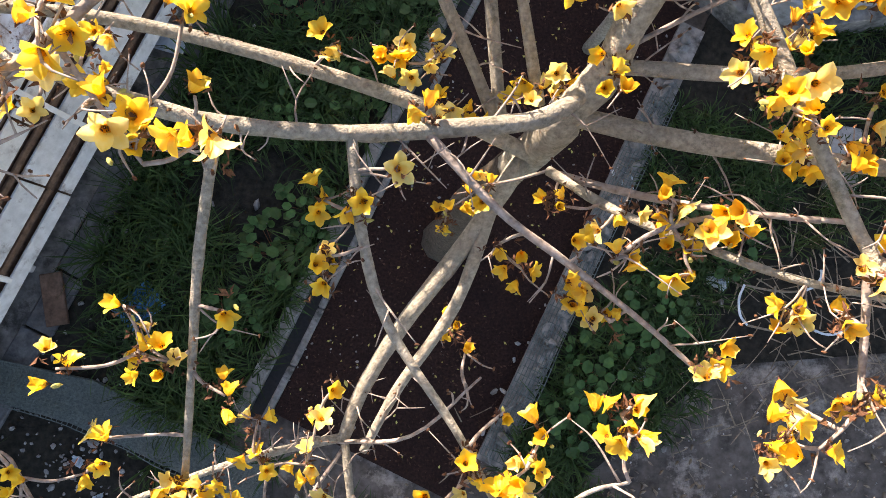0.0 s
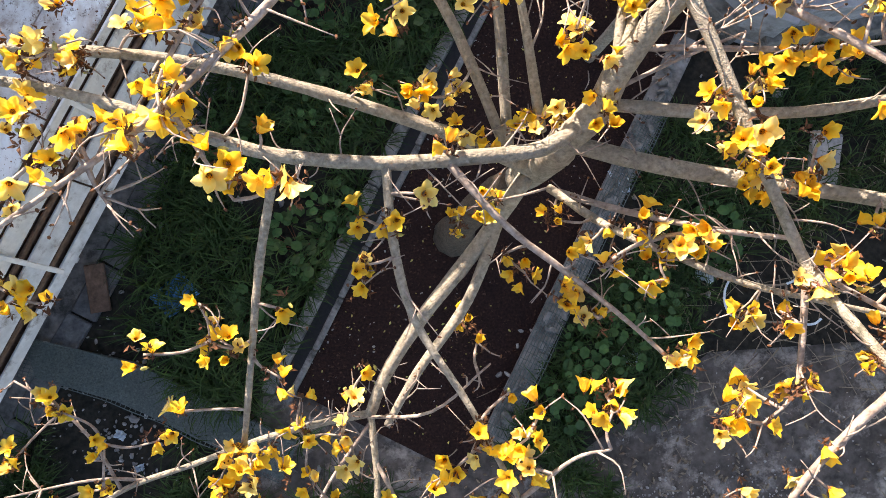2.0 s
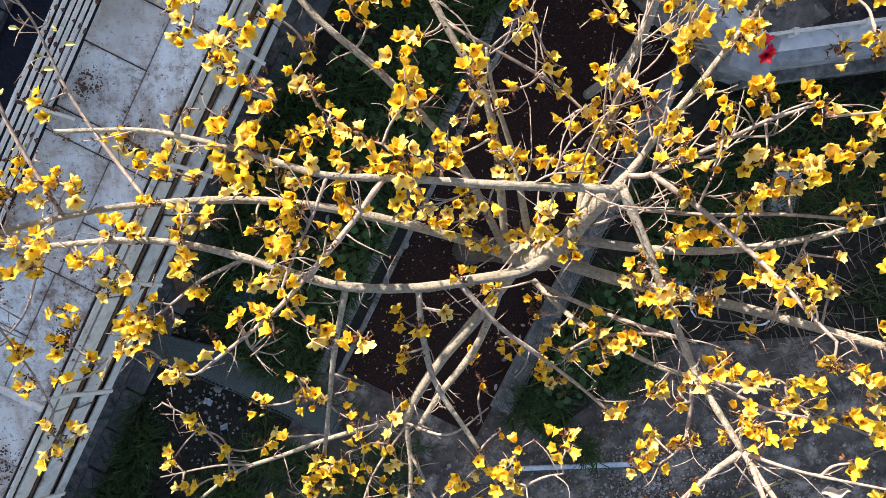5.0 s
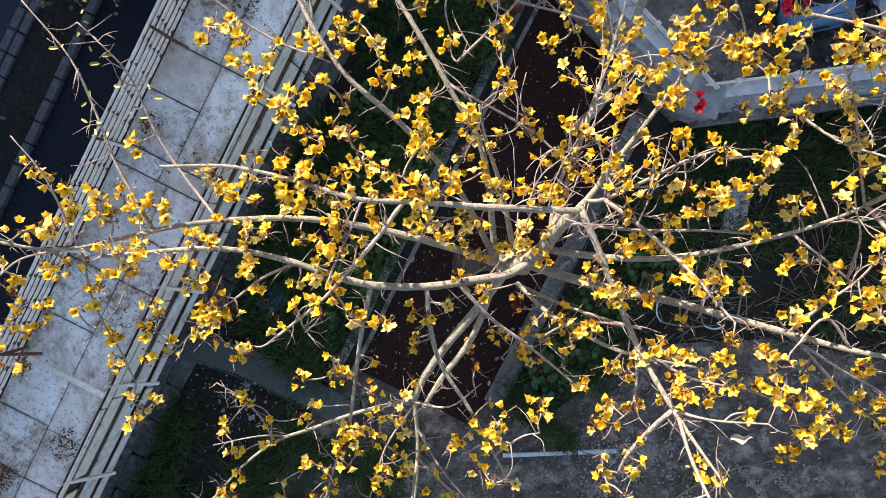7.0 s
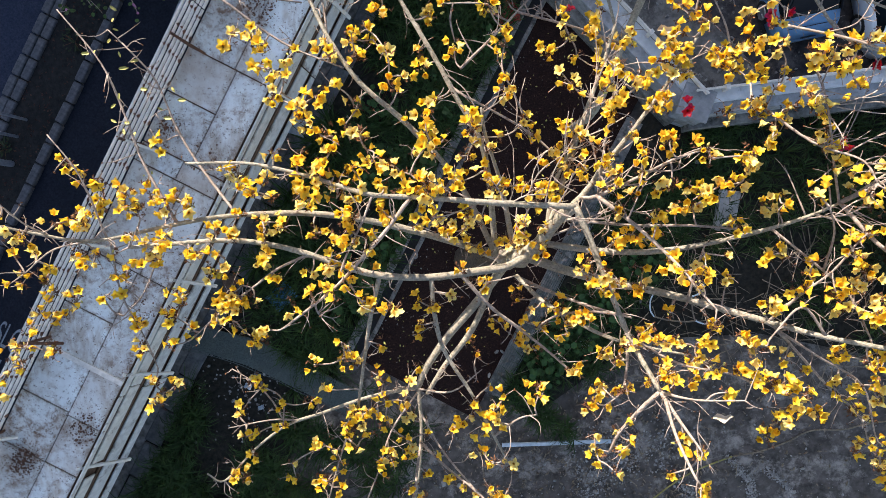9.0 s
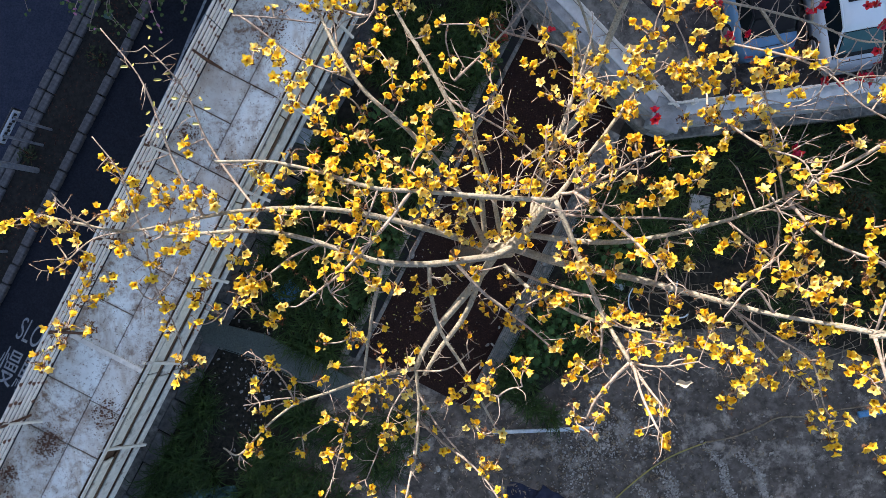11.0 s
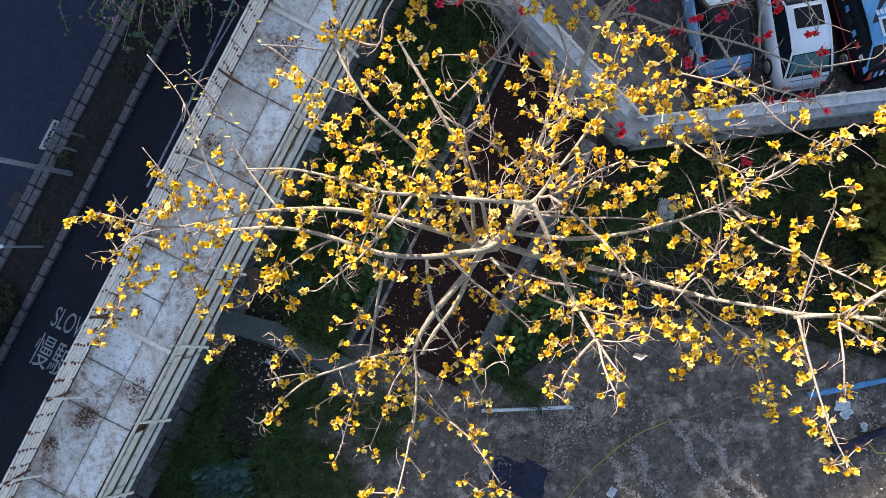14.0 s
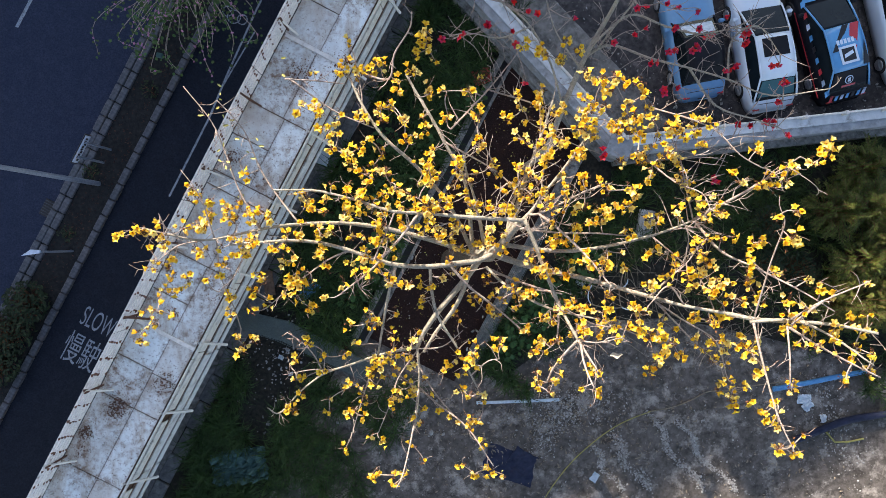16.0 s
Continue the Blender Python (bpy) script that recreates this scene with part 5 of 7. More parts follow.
limb('limb', 0.064, 0.026, [(1.43, 0.18, 5.16), (1.07, -0.05, 5.29), (0.49, -0.14, 5.42), (-0.09, -0.20, 5.56), (-0.82, -0.16, 5.69), (-1.38, 0.00, 5.74), (-1.84, 0.16, 5.78), (-2.40, 0.30, 5.82), (-2.96, 0.35, 5.86), (-3.62, 0.31, 5.91), (-4.26, 0.26, 5.95)])
limb('limb', 0.064, 0.016, [(1.13, -0.05, 4.41), (0.48, 0.21, 4.60), (-0.29, 0.44, 4.78), (-1.09, 0.63, 4.97), (-1.83, 0.73, 5.16), (-2.56, 0.73, 5.35), (-3.27, 0.67, 5.54), (-3.90, 0.54, 5.73), (-4.77, 0.35, 5.97), (-5.42, 0.46, 6.21), (-5.85, 0.59, 6.45)])
limb('limb', 0.047, 0.020, [(1.88, 0.79, 6.05), (1.47, 0.81, 6.14), (1.00, 0.83, 6.23), (0.61, 0.85, 6.33), (0.23, 0.88, 6.42), (-0.22, 0.91, 6.51), (-0.80, 0.94, 6.60), (-1.23, 1.06, 6.58), (-1.61, 1.18, 6.56), (-2.00, 1.28, 6.54), (-2.47, 1.36, 6.52), (-3.23, 1.36, 6.50)])
limb('limb', 0.053, 0.014, [(1.52, 0.28, 5.30), (2.34, 0.17, 5.40), (3.05, 0.15, 5.50), (3.79, 0.26, 5.61), (4.52, 0.44, 5.71), (5.01, 0.60, 5.81), (5.52, 0.83, 5.91), (5.89, 1.20, 6.30)])
limb('limb', 0.073, 0.031, [(1.30, 0.07, 4.97), (2.00, -0.16, 5.13), (2.71, -0.33, 5.28), (3.40, -0.48, 5.43), (4.06, -0.66, 5.59), (4.70, -0.84, 5.74), (5.28, -0.99, 6.03), (6.05, -1.12, 6.32)])
limb('limb', 0.049, 0.032, [(1.89, 0.79, 6.07), (2.09, 0.37, 6.02), (2.24, -0.00, 5.98), (2.43, -0.46, 5.93), (2.67, -1.00, 5.89), (2.83, -1.35, 6.06), (3.00, -1.69, 6.24)])
limb('limb', 0.034, 0.018, [(3.00, -1.69, 6.24), (2.80, -1.95, 6.09), (2.54, -2.36, 5.90), (2.44, -2.68, 5.76)])
limb('limb', 0.034, 0.012, [(3.00, -1.69, 6.24), (3.10, -1.92, 6.56), (3.07, -2.05, 7.50)])
limb('twig', 0.019, 0.009, [(3.00, -1.70, 6.25), (3.28, -1.65, 6.79), (3.50, -1.43, 7.60)])
limb('limb', 0.026, 0.010, [(3.03, -1.77, 6.35), (2.93, -2.00, 7.02), (2.93, -2.25, 7.60), (3.04, -2.43, 7.60)])
limb('limb', 0.026, 0.018, [(2.66, -0.96, 5.89), (2.68, -1.45, 5.76), (2.65, -1.79, 5.72)])
limb('twig', 0.019, 0.011, [(2.68, -1.01, 5.90), (3.33, -1.37, 5.95), (4.03, -1.51, 5.99), (4.48, -1.69, 6.04), (4.94, -1.81, 6.08)])
limb('limb', 0.079, 0.054, [(1.10, -0.07, 4.31), (0.67, -0.67, 4.17), (0.11, -1.36, 4.03), (-0.23, -1.88, 3.89), (-0.39, -2.26, 3.75)])
limb('limb', 0.039, 0.013, [(-0.39, -2.26, 3.75), (-0.85, -2.33, 3.82), (-1.39, -2.45, 3.89), (-2.02, -2.66, 3.95), (-2.63, -2.86, 4.02), (-3.17, -3.26, 4.08), (-3.66, -3.77, 4.14), (-3.94, -3.63, 4.20)])
limb('twig', 0.018, 0.009, [(-2.63, -2.86, 4.02), (-2.85, -2.40, 4.11), (-3.12, -2.07, 4.21), (-3.45, -1.82, 4.30)])
limb('twig', 0.018, 0.009, [(-2.40, -2.78, 3.99), (-2.86, -2.74, 4.10), (-3.57, -2.85, 4.20)])
limb('limb', 0.039, 0.019, [(-0.39, -2.26, 3.75), (-0.34, -2.91, 3.70), (-0.37, -3.65, 3.65), (-0.47, -4.37, 3.60)])
limb('limb', 0.056, 0.035, [(0.87, -0.39, 4.24), (0.55, -1.19, 4.09), (0.08, -1.84, 3.95), (-0.23, -2.37, 3.80)])
limb('limb', 0.039, 0.019, [(-0.08, -0.20, 5.56), (-0.04, -0.74, 5.49), (0.10, -1.30, 5.41), (0.49, -1.94, 5.34), (0.75, -2.45, 5.27), (0.99, -2.92, 5.20)])
limb('limb', 0.038, 0.024, [(-0.81, -0.16, 5.69), (-1.00, -0.89, 5.43), (-1.13, -1.56, 5.16), (-1.26, -2.27, 4.90)])
limb('limb', 0.033, 0.015, [(0.33, -0.15, 5.46), (0.77, -0.64, 5.41), (1.19, -0.97, 5.35), (1.64, -1.33, 5.29), (2.05, -1.70, 5.23)])
limb('limb', 0.037, 0.018, [(1.22, -0.25, 4.69), (1.59, -0.61, 5.05), (2.04, -0.88, 5.31), (2.48, -1.09, 5.46), (2.93, -1.21, 5.50), (3.67, -1.37, 5.40)])
limb('limb', 0.033, 0.015, [(1.25, -0.28, 4.72), (1.77, -0.50, 5.00), (2.29, -0.67, 5.30), (2.79, -0.79, 5.60)])
limb('twig', 0.023, 0.015, [(2.65, -0.76, 5.51), (2.18, -0.71, 5.48), (1.72, -0.79, 5.44), (1.43, -0.97, 5.43)])
limb('limb', 0.029, 0.016, [(-0.30, 0.92, 6.52), (-0.65, 0.44, 6.61), (-0.92, 0.13, 6.66), (-1.18, -0.16, 6.71), (-1.42, -0.37, 6.74), (-1.87, -0.72, 6.80)])
limb('twig', 0.018, 0.012, [(-0.79, 0.94, 6.60), (-0.92, 0.59, 6.64), (-1.11, 0.18, 6.69), (-1.20, -0.07, 6.71)])
limb('twig', 0.015, 0.008, [(-1.13, -0.11, 6.70), (-0.97, -0.39, 6.58), (-0.84, -0.59, 6.51)])
limb('twig', 0.015, 0.008, [(-1.51, -0.45, 6.75), (-1.49, -0.55, 6.68), (-1.46, -0.62, 6.60)])
limb('limb', 0.050, 0.026, [(0.94, 0.03, 4.46), (0.33, 1.17, 5.13), (-0.39, 1.97, 5.53), (-1.07, 2.56, 5.72), (-1.50, 3.18, 5.76), (-1.84, 3.88, 5.71)])
limb('limb', 0.048, 0.024, [(0.92, 0.07, 4.49), (0.70, 1.59, 5.30), (0.26, 2.41, 5.60), (-0.05, 2.96, 5.71), (-0.39, 3.52, 5.72), (-0.61, 3.92, 5.67)])
limb('limb', 0.044, 0.016, [(1.17, 0.22, 4.72), (0.95, 1.14, 5.20), (0.71, 1.80, 5.59), (0.63, 2.18, 5.82)])
limb('limb', 0.046, 0.021, [(1.69, 0.58, 5.65), (2.12, 1.03, 5.67), (2.37, 1.41, 5.73), (2.63, 1.73, 5.82), (3.13, 2.46, 6.08), (3.39, 2.96, 6.37)])
limb('limb', 0.048, 0.022, [(1.60, 0.46, 5.50), (1.90, 1.38, 5.38), (2.17, 2.14, 5.28), (2.42, 2.81, 5.18), (2.66, 3.52, 5.08)])
limb('limb', 0.039, 0.016, [(1.58, 0.41, 5.45), (1.69, 1.10, 5.48), (1.89, 1.54, 5.48), (2.04, 1.89, 5.47)])
limb('limb', 0.032, 0.013, [(2.03, 0.93, 5.66), (2.23, 0.94, 5.86), (2.70, 1.17, 6.12), (3.07, 1.37, 6.36), (3.38, 1.48, 6.59)])
limb('limb', 0.031, 0.013, [(2.23, 0.94, 5.86), (2.69, 0.53, 6.12), (3.14, 0.04, 6.39), (3.39, -0.33, 6.62), (3.50, -0.51, 6.80)])
limb('twig', 0.018, 0.007, [(2.24, 0.95, 5.86), (2.20, 1.40, 6.29), (2.18, 1.95, 6.82), (2.13, 2.20, 7.19)])
limb('limb', 0.027, 0.015, [(1.66, 0.64, 5.48), (2.20, 0.59, 5.58), (2.81, 0.53, 5.70), (3.47, 0.53, 5.82), (4.10, 0.48, 5.95)])
limb('twig', 0.021, 0.011, [(1.55, 0.34, 5.36), (2.00, 0.52, 5.52), (2.47, 0.68, 5.64)])
limb('twig', 0.022, 0.009, [(-1.80, 0.15, 5.78), (-2.26, -0.06, 5.72), (-2.65, -0.34, 5.67), (-3.09, -0.66, 5.61), (-3.58, -1.09, 5.54)])
limb('limb', 0.024, 0.009, [(-2.92, 0.70, 5.45), (-3.53, 1.47, 5.33), (-3.84, 2.01, 5.35), (-4.08, 2.66, 5.45), (-4.36, 3.04, 5.60), (-4.60, 3.31, 5.77)])
limb('limb', 0.024, 0.009, [(-3.71, 0.58, 5.67), (-4.16, 1.45, 5.72), (-4.39, 2.11, 5.75), (-4.70, 2.84, 5.78), (-5.28, 3.58, 5.83)])
limb('twig', 0.017, 0.008, [(-4.60, 0.39, 5.92), (-4.79, 1.24, 6.22), (-5.13, 1.77, 6.35)])
limb('twig', 0.017, 0.009, [(-3.90, 0.54, 5.73), (-4.02, 0.15, 5.63), (-4.34, -0.44, 5.44), (-4.71, -0.79, 5.32)])
limb('twig', 0.017, 0.009, [(-4.57, 0.40, 5.91), (-4.56, -0.43, 5.64), (-4.36, -1.14, 5.36), (-4.27, -1.60, 5.19)])
limb('twig', 0.016, 0.007, [(-5.29, 0.44, 6.16), (-5.36, 0.60, 6.53), (-5.21, 0.85, 7.21)])
limb('twig', 0.017, 0.008, [(-4.78, 0.35, 5.97), (-5.35, 0.23, 5.94), (-5.79, -0.10, 5.90), (-6.06, -0.27, 5.86)])
limb('twig', 0.020, 0.010, [(5.51, 0.82, 5.91), (5.24, 1.43, 6.21), (4.98, 2.04, 6.52), (4.71, 2.41, 6.75)])
limb('limb', 0.033, 0.011, [(5.52, 0.83, 5.91), (6.22, 1.33, 6.55), (6.65, 1.71, 7.06), (6.89, 1.97, 7.45)])
limb('limb', 0.029, 0.011, [(5.52, 0.83, 5.91), (5.93, 0.18, 6.27), (6.49, -0.17, 6.67), (7.15, -0.61, 7.17), (7.52, -0.94, 7.55)])
limb('limb', 0.038, 0.016, [(6.43, -1.27, 6.53), (7.12, -1.20, 6.86), (7.67, -1.44, 7.17), (8.25, -1.95, 7.60)])
limb('twig', 0.028, 0.011, [(6.49, -1.26, 6.56), (6.58, -1.98, 6.74), (6.73, -3.00, 7.05), (6.97, -3.72, 7.28)])
limb('twig', 0.023, 0.011, [(7.03, -1.21, 6.82), (6.85, -1.89, 7.26), (6.88, -2.47, 7.23)])
limb('twig', 0.023, 0.011, [(7.05, -1.21, 6.83), (7.34, -0.75, 7.48), (8.23, -0.38, 7.48)])
limb('twig', 0.023, 0.011, [(5.30, -0.99, 6.04), (4.90, -0.57, 6.15), (4.49, -0.97, 6.17)])
limb('twig', 0.023, 0.011, [(3.62, -0.54, 5.49), (3.65, -0.05, 5.77), (3.66, 0.27, 6.00)])
limb('twig', 0.026, 0.011, [(4.66, -0.83, 5.73), (4.97, -0.42, 5.98), (5.25, -0.09, 6.22), (5.43, 0.30, 6.45)])
limb('twig', 0.023, 0.009, [(4.70, -0.84, 5.74), (5.35, -1.41, 5.33), (6.04, -2.01, 4.92), (6.70, -2.53, 4.57), (7.01, -3.06, 4.32)])
limb('limb', 0.047, 0.027, [(6.05, -1.12, 6.32), (6.53, -1.21, 6.54), (7.13, -1.22, 6.84), (7.75, -1.24, 7.20), (8.34, -1.35, 7.58)])
limb('limb', 0.028, 0.016, [(7.01, -1.31, 6.88), (7.43, -1.61, 7.05), (7.95, -1.92, 7.22), (8.52, -2.22, 7.40)])
limb('limb', 0.031, 0.016, [(7.34, -0.75, 7.48), (6.96, -1.26, 7.08)])
limb('twig', 0.020, 0.011, [(6.52, -1.20, 6.53), (6.57, -0.51, 6.80), (6.62, 0.04, 7.01), (6.69, 0.68, 7.30), (6.61, 0.91, 7.36)])
limb('twig', 0.019, 0.011, [(4.43, 3.07, 6.47), (5.07, 2.78, 6.82), (5.51, 2.52, 6.99), (5.92, 2.06, 7.08), (6.33, 1.82, 7.08), (6.54, 1.76, 7.06)])
limb('twig', 0.020, 0.011, [(4.36, 2.27, 5.81), (4.96, 1.62, 6.22), (5.43, 1.35, 6.51), (5.53, 1.04, 6.67)])
limb('twig', 0.021, 0.012, [(4.67, 0.49, 5.74), (5.28, -0.04, 5.83), (5.69, -0.45, 5.89), (5.94, -1.04, 5.97)])
limb('twig', 0.021, 0.013, [(4.85, -0.97, 5.65), (5.60, -1.42, 5.38), (6.38, -1.89, 5.12), (6.76, -2.73, 4.85)])
limb('twig', 0.020, 0.011, [(5.35, -0.11, 5.84), (5.34, 0.41, 6.10), (5.13, 0.76, 6.35)])
limb('limb', 0.026, 0.012, [(-1.58, 3.94, 5.65), (-0.97, 3.78, 5.81), (-0.84, 4.27, 5.96), (-0.52, 4.74, 6.13), (-0.47, 5.06, 6.23)])
limb('twig', 0.020, 0.012, [(-3.13, 3.72, 5.95), (-2.50, 3.72, 5.84), (-1.88, 3.69, 5.68)])
limb('twig', 0.020, 0.012, [(-3.01, 3.72, 5.93), (-2.16, 3.13, 5.71), (-1.28, 2.74, 5.82)])
limb('twig', 0.021, 0.012, [(-1.49, 2.83, 5.79), (-1.57, 3.56, 5.66), (-1.68, 4.15, 5.72)])
limb('twig', 0.021, 0.013, [(0.35, 2.73, 5.77), (1.24, 3.81, 4.90), (1.85, 4.58, 4.84)])
limb('twig', 0.021, 0.013, [(0.21, 2.49, 5.62), (1.36, 1.89, 5.36), (2.00, 1.28, 5.31)])
limb('twig', 0.022, 0.013, [(1.22, 3.78, 4.92), (2.13, 3.48, 5.06), (2.95, 3.23, 4.92)])
limb('twig', 0.026, 0.012, [(-0.35, -3.25, 3.68), (-0.46, -4.06, 4.33), (-0.66, -4.86, 5.06), (-0.80, -5.08, 5.45)])
limb('twig', 0.026, 0.013, [(-0.35, -3.26, 3.69), (0.13, -3.61, 4.00), (0.81, -4.06, 4.36), (1.40, -4.84, 4.76)])
limb('twig', 0.022, 0.012, [(-0.35, -2.72, 3.71), (0.00, -3.29, 3.89), (0.49, -3.84, 4.04), (0.87, -4.16, 4.26)])
limb('twig', 0.020, 0.009, [(-1.25, -2.23, 4.91), (-1.47, -2.81, 4.73), (-1.68, -3.44, 4.55), (-1.90, -4.17, 4.34)])
limb('twig', 0.019, 0.010, [(-0.39, -2.34, 3.74), (-0.86, -3.03, 3.78), (-1.09, -3.74, 3.84), (-1.32, -4.30, 3.96)])
limb('twig', 0.020, 0.009, [(0.84, -2.63, 5.24), (1.18, -2.27, 5.54), (1.44, -2.21, 5.54)])
limb('twig', 0.019, 0.009, [(-0.39, -2.30, 3.75), (0.20, -2.07, 4.79), (0.67, -1.67, 5.00)])


CLUSTERS = []


def clusters(rows):
    CLUSTERS.extend(rows)


clusters([(-4.88, 0.13, 6.07, 4), (-3.32, 0.16, 6.05, 1), (-4.09, 0.13, 5.83, 6), (-3.03, 0.17, 5.99, 2), (-1.47, 0.16, 5.86, 1), (-3.42, 0.15, 6.01, 1), (-3.97, 0.08, 5.74, 6), (-2.37, 0.13, 5.90, 2), (-4.98, 0.01, 5.62, 1), (-2.42, 0.10, 5.90, 2), (-5.55, -0.05, 5.66, 2), (-4.35, -0.04, 5.80, 1), (-5.79, -0.11, 5.82, 1), (0.70, 0.13, 4.64, 2), (-2.45, 0.02, 5.81, 1), (-5.71, -0.24, 5.59, 1), (-4.44, -0.16, 5.72, 1), (-5.91, -0.25, 5.84, 1), (-2.90, -0.05, 5.93, 2), (-4.50, -0.17, 5.71, 2), (-1.37, -0.00, 5.85, 3), (-3.15, -0.11, 5.84, 3), (-1.47, -0.02, 6.15, 3), (-5.57, -0.37, 5.59, 1)])
clusters([(-5.28, -0.40, 5.55, 1), (-1.77, -0.12, 5.82, 1), (-4.59, -0.42, 5.63, 2), (-0.88, -0.06, 5.84, 1), (-5.69, -0.56, 5.62, 1), (-5.29, -0.55, 5.51, 2), (-1.11, -0.09, 6.73, 3), (-4.95, -0.52, 5.40, 1), (-2.24, -0.21, 5.78, 1), (-2.32, -0.22, 5.77, 1), (-3.72, -0.40, 5.77, 1), (-2.77, -0.29, 5.75, 1), (-5.76, -0.71, 5.66, 1), (-5.49, -0.74, 5.54, 2), (-3.61, -0.48, 5.76, 3), (-5.60, -0.80, 5.58, 1), (-5.82, -0.91, 5.78, 2), (-1.37, -0.24, 6.76, 2), (-1.57, -0.27, 6.74, 1), (-2.85, -0.48, 5.72, 5), (-3.01, -0.53, 5.64, 8), (-2.61, -0.48, 5.71, 2), (-3.85, -0.73, 5.60, 4), (-5.89, -1.10, 6.07, 1)])
clusters([(-4.43, -0.87, 5.40, 4), (-5.81, -1.15, 5.88, 1), (-2.82, -0.58, 5.68, 3), (-5.53, -1.21, 5.68, 1), (-5.80, -1.29, 6.10, 1), (-5.53, -1.28, 5.73, 2), (-1.25, -0.38, 6.78, 1), (-5.86, -1.42, 6.17, 1), (-3.18, -0.82, 5.65, 1), (-3.57, -0.91, 5.60, 1), (-5.78, -1.43, 5.99, 1), (-2.98, -0.80, 5.63, 1), (0.32, -0.07, 5.54, 2), (-1.77, -0.53, 6.78, 2), (-5.98, -1.54, 6.23, 2), (-4.41, -1.28, 5.37, 3), (-3.58, -1.09, 5.56, 2), (-5.97, -1.72, 6.25, 1), (-3.87, -1.19, 5.50, 1), (-0.89, -0.42, 6.59, 2), (-2.15, -0.76, 6.72, 2), (-2.87, -0.98, 5.44, 1), (-0.85, -0.47, 6.56, 1), (-0.90, -0.51, 6.54, 1)])
clusters([(-2.66, -1.11, 5.45, 2), (-2.59, -1.14, 5.34, 3), (-4.33, -1.80, 5.22, 2), (-0.55, -0.50, 6.59, 1), (-0.53, -0.50, 6.56, 1), (-3.97, -1.81, 5.20, 2), (-4.19, -1.99, 5.18, 2), (-4.22, -2.10, 5.30, 2), (-0.27, -0.56, 5.41, 3), (-2.95, -1.93, 4.60, 2), (-1.43, -1.16, 5.43, 1), (0.52, -0.30, 3.28, 2), (-2.85, -2.04, 4.62, 1), (0.18, -0.43, 5.63, 1), (-1.85, -1.52, 5.35, 2), (-3.14, -2.38, 4.74, 3), (-0.04, -0.60, 5.58, 2), (-1.41, -1.44, 5.25, 3), (0.50, -0.43, 3.27, 1), (-2.51, -2.32, 4.58, 3), (-0.84, -1.21, 5.41, 1), (-3.20, -2.93, 4.40, 2), (-1.22, -1.50, 5.24, 2), (-3.00, -2.86, 4.43, 1)])
clusters([(-0.26, -0.91, 5.47, 2), (-2.09, -2.31, 4.54, 1), (-1.68, -1.97, 5.10, 2), (-1.97, -2.24, 4.55, 1), (-2.56, -2.71, 4.48, 1), (-3.10, -3.31, 4.31, 2), (-3.41, -3.62, 4.21, 2), (-0.26, -1.05, 5.40, 1), (0.71, -0.40, 3.93, 1), (-3.34, -3.76, 4.01, 3), (-0.91, -1.72, 5.20, 3), (0.74, -0.35, 4.69, 4), (-2.44, -3.38, 4.36, 1), (-1.88, -2.88, 4.79, 1), (-1.34, -2.34, 4.98, 4), (-2.03, -3.11, 4.52, 1), (-0.91, -1.99, 4.46, 2), (-2.50, -3.78, 3.95, 1), (-1.40, -2.60, 4.88, 2), (-1.18, -2.39, 4.99, 2), (-1.03, -2.28, 4.99, 2), (-0.94, -2.23, 4.45, 1), (-1.37, -2.70, 4.87, 2), (-1.65, -3.02, 4.74, 2)])
clusters([(-1.15, -2.50, 4.98, 3), (-1.64, -3.25, 4.60, 3), (-1.99, -3.68, 4.34, 3), (-0.85, -2.35, 4.44, 1), (-0.37, -1.78, 4.45, 1), (-0.95, -2.45, 4.96, 1), (-1.85, -3.64, 4.49, 1), (-1.30, -2.96, 4.77, 2), (-0.49, -2.00, 4.44, 2), (-1.14, -2.79, 4.68, 2), (-1.58, -3.45, 4.46, 1), (-0.57, -2.32, 4.43, 3), (-1.64, -3.73, 4.49, 3), (-0.84, -2.72, 4.32, 2), (-2.10, -4.63, 4.19, 3), (-0.46, -2.52, 4.41, 3), (-1.00, -3.52, 3.97, 3), (-0.86, -3.33, 4.13, 4), (-1.49, -4.34, 4.08, 1), (-0.61, -3.00, 4.19, 2), (-0.98, -3.79, 3.89, 1), (0.49, -1.25, 3.71, 1), (-0.47, -3.20, 4.04, 1), (-1.18, -4.49, 4.13, 3)])
clusters([(-0.53, -3.38, 3.98, 3), (-1.45, -5.15, 4.54, 2), (-0.21, -2.94, 4.17, 1), (-1.32, -5.11, 4.52, 4), (0.52, -1.39, 3.77, 2), (0.80, -0.82, 5.15, 1), (-0.44, -3.81, 4.31, 1), (-0.90, -5.03, 4.80, 2), (-0.24, -3.74, 3.89, 1), (-0.07, -3.35, 4.11, 1), (0.22, -2.58, 5.09, 1), (-0.86, -5.12, 5.10, 1), (0.59, -1.53, 4.67, 1), (-0.52, -4.51, 4.17, 2), (0.33, -2.39, 5.41, 3), (-0.30, -4.03, 4.08, 2), (-0.60, -5.00, 4.78, 2), (0.53, -2.09, 5.47, 1), (0.58, -2.20, 5.44, 2), (0.18, -3.73, 4.09, 2), (-0.19, -4.92, 4.19, 1), (0.96, -0.97, 4.97, 4), (0.79, -1.86, 5.21, 1), (0.68, -2.56, 5.31, 2)])
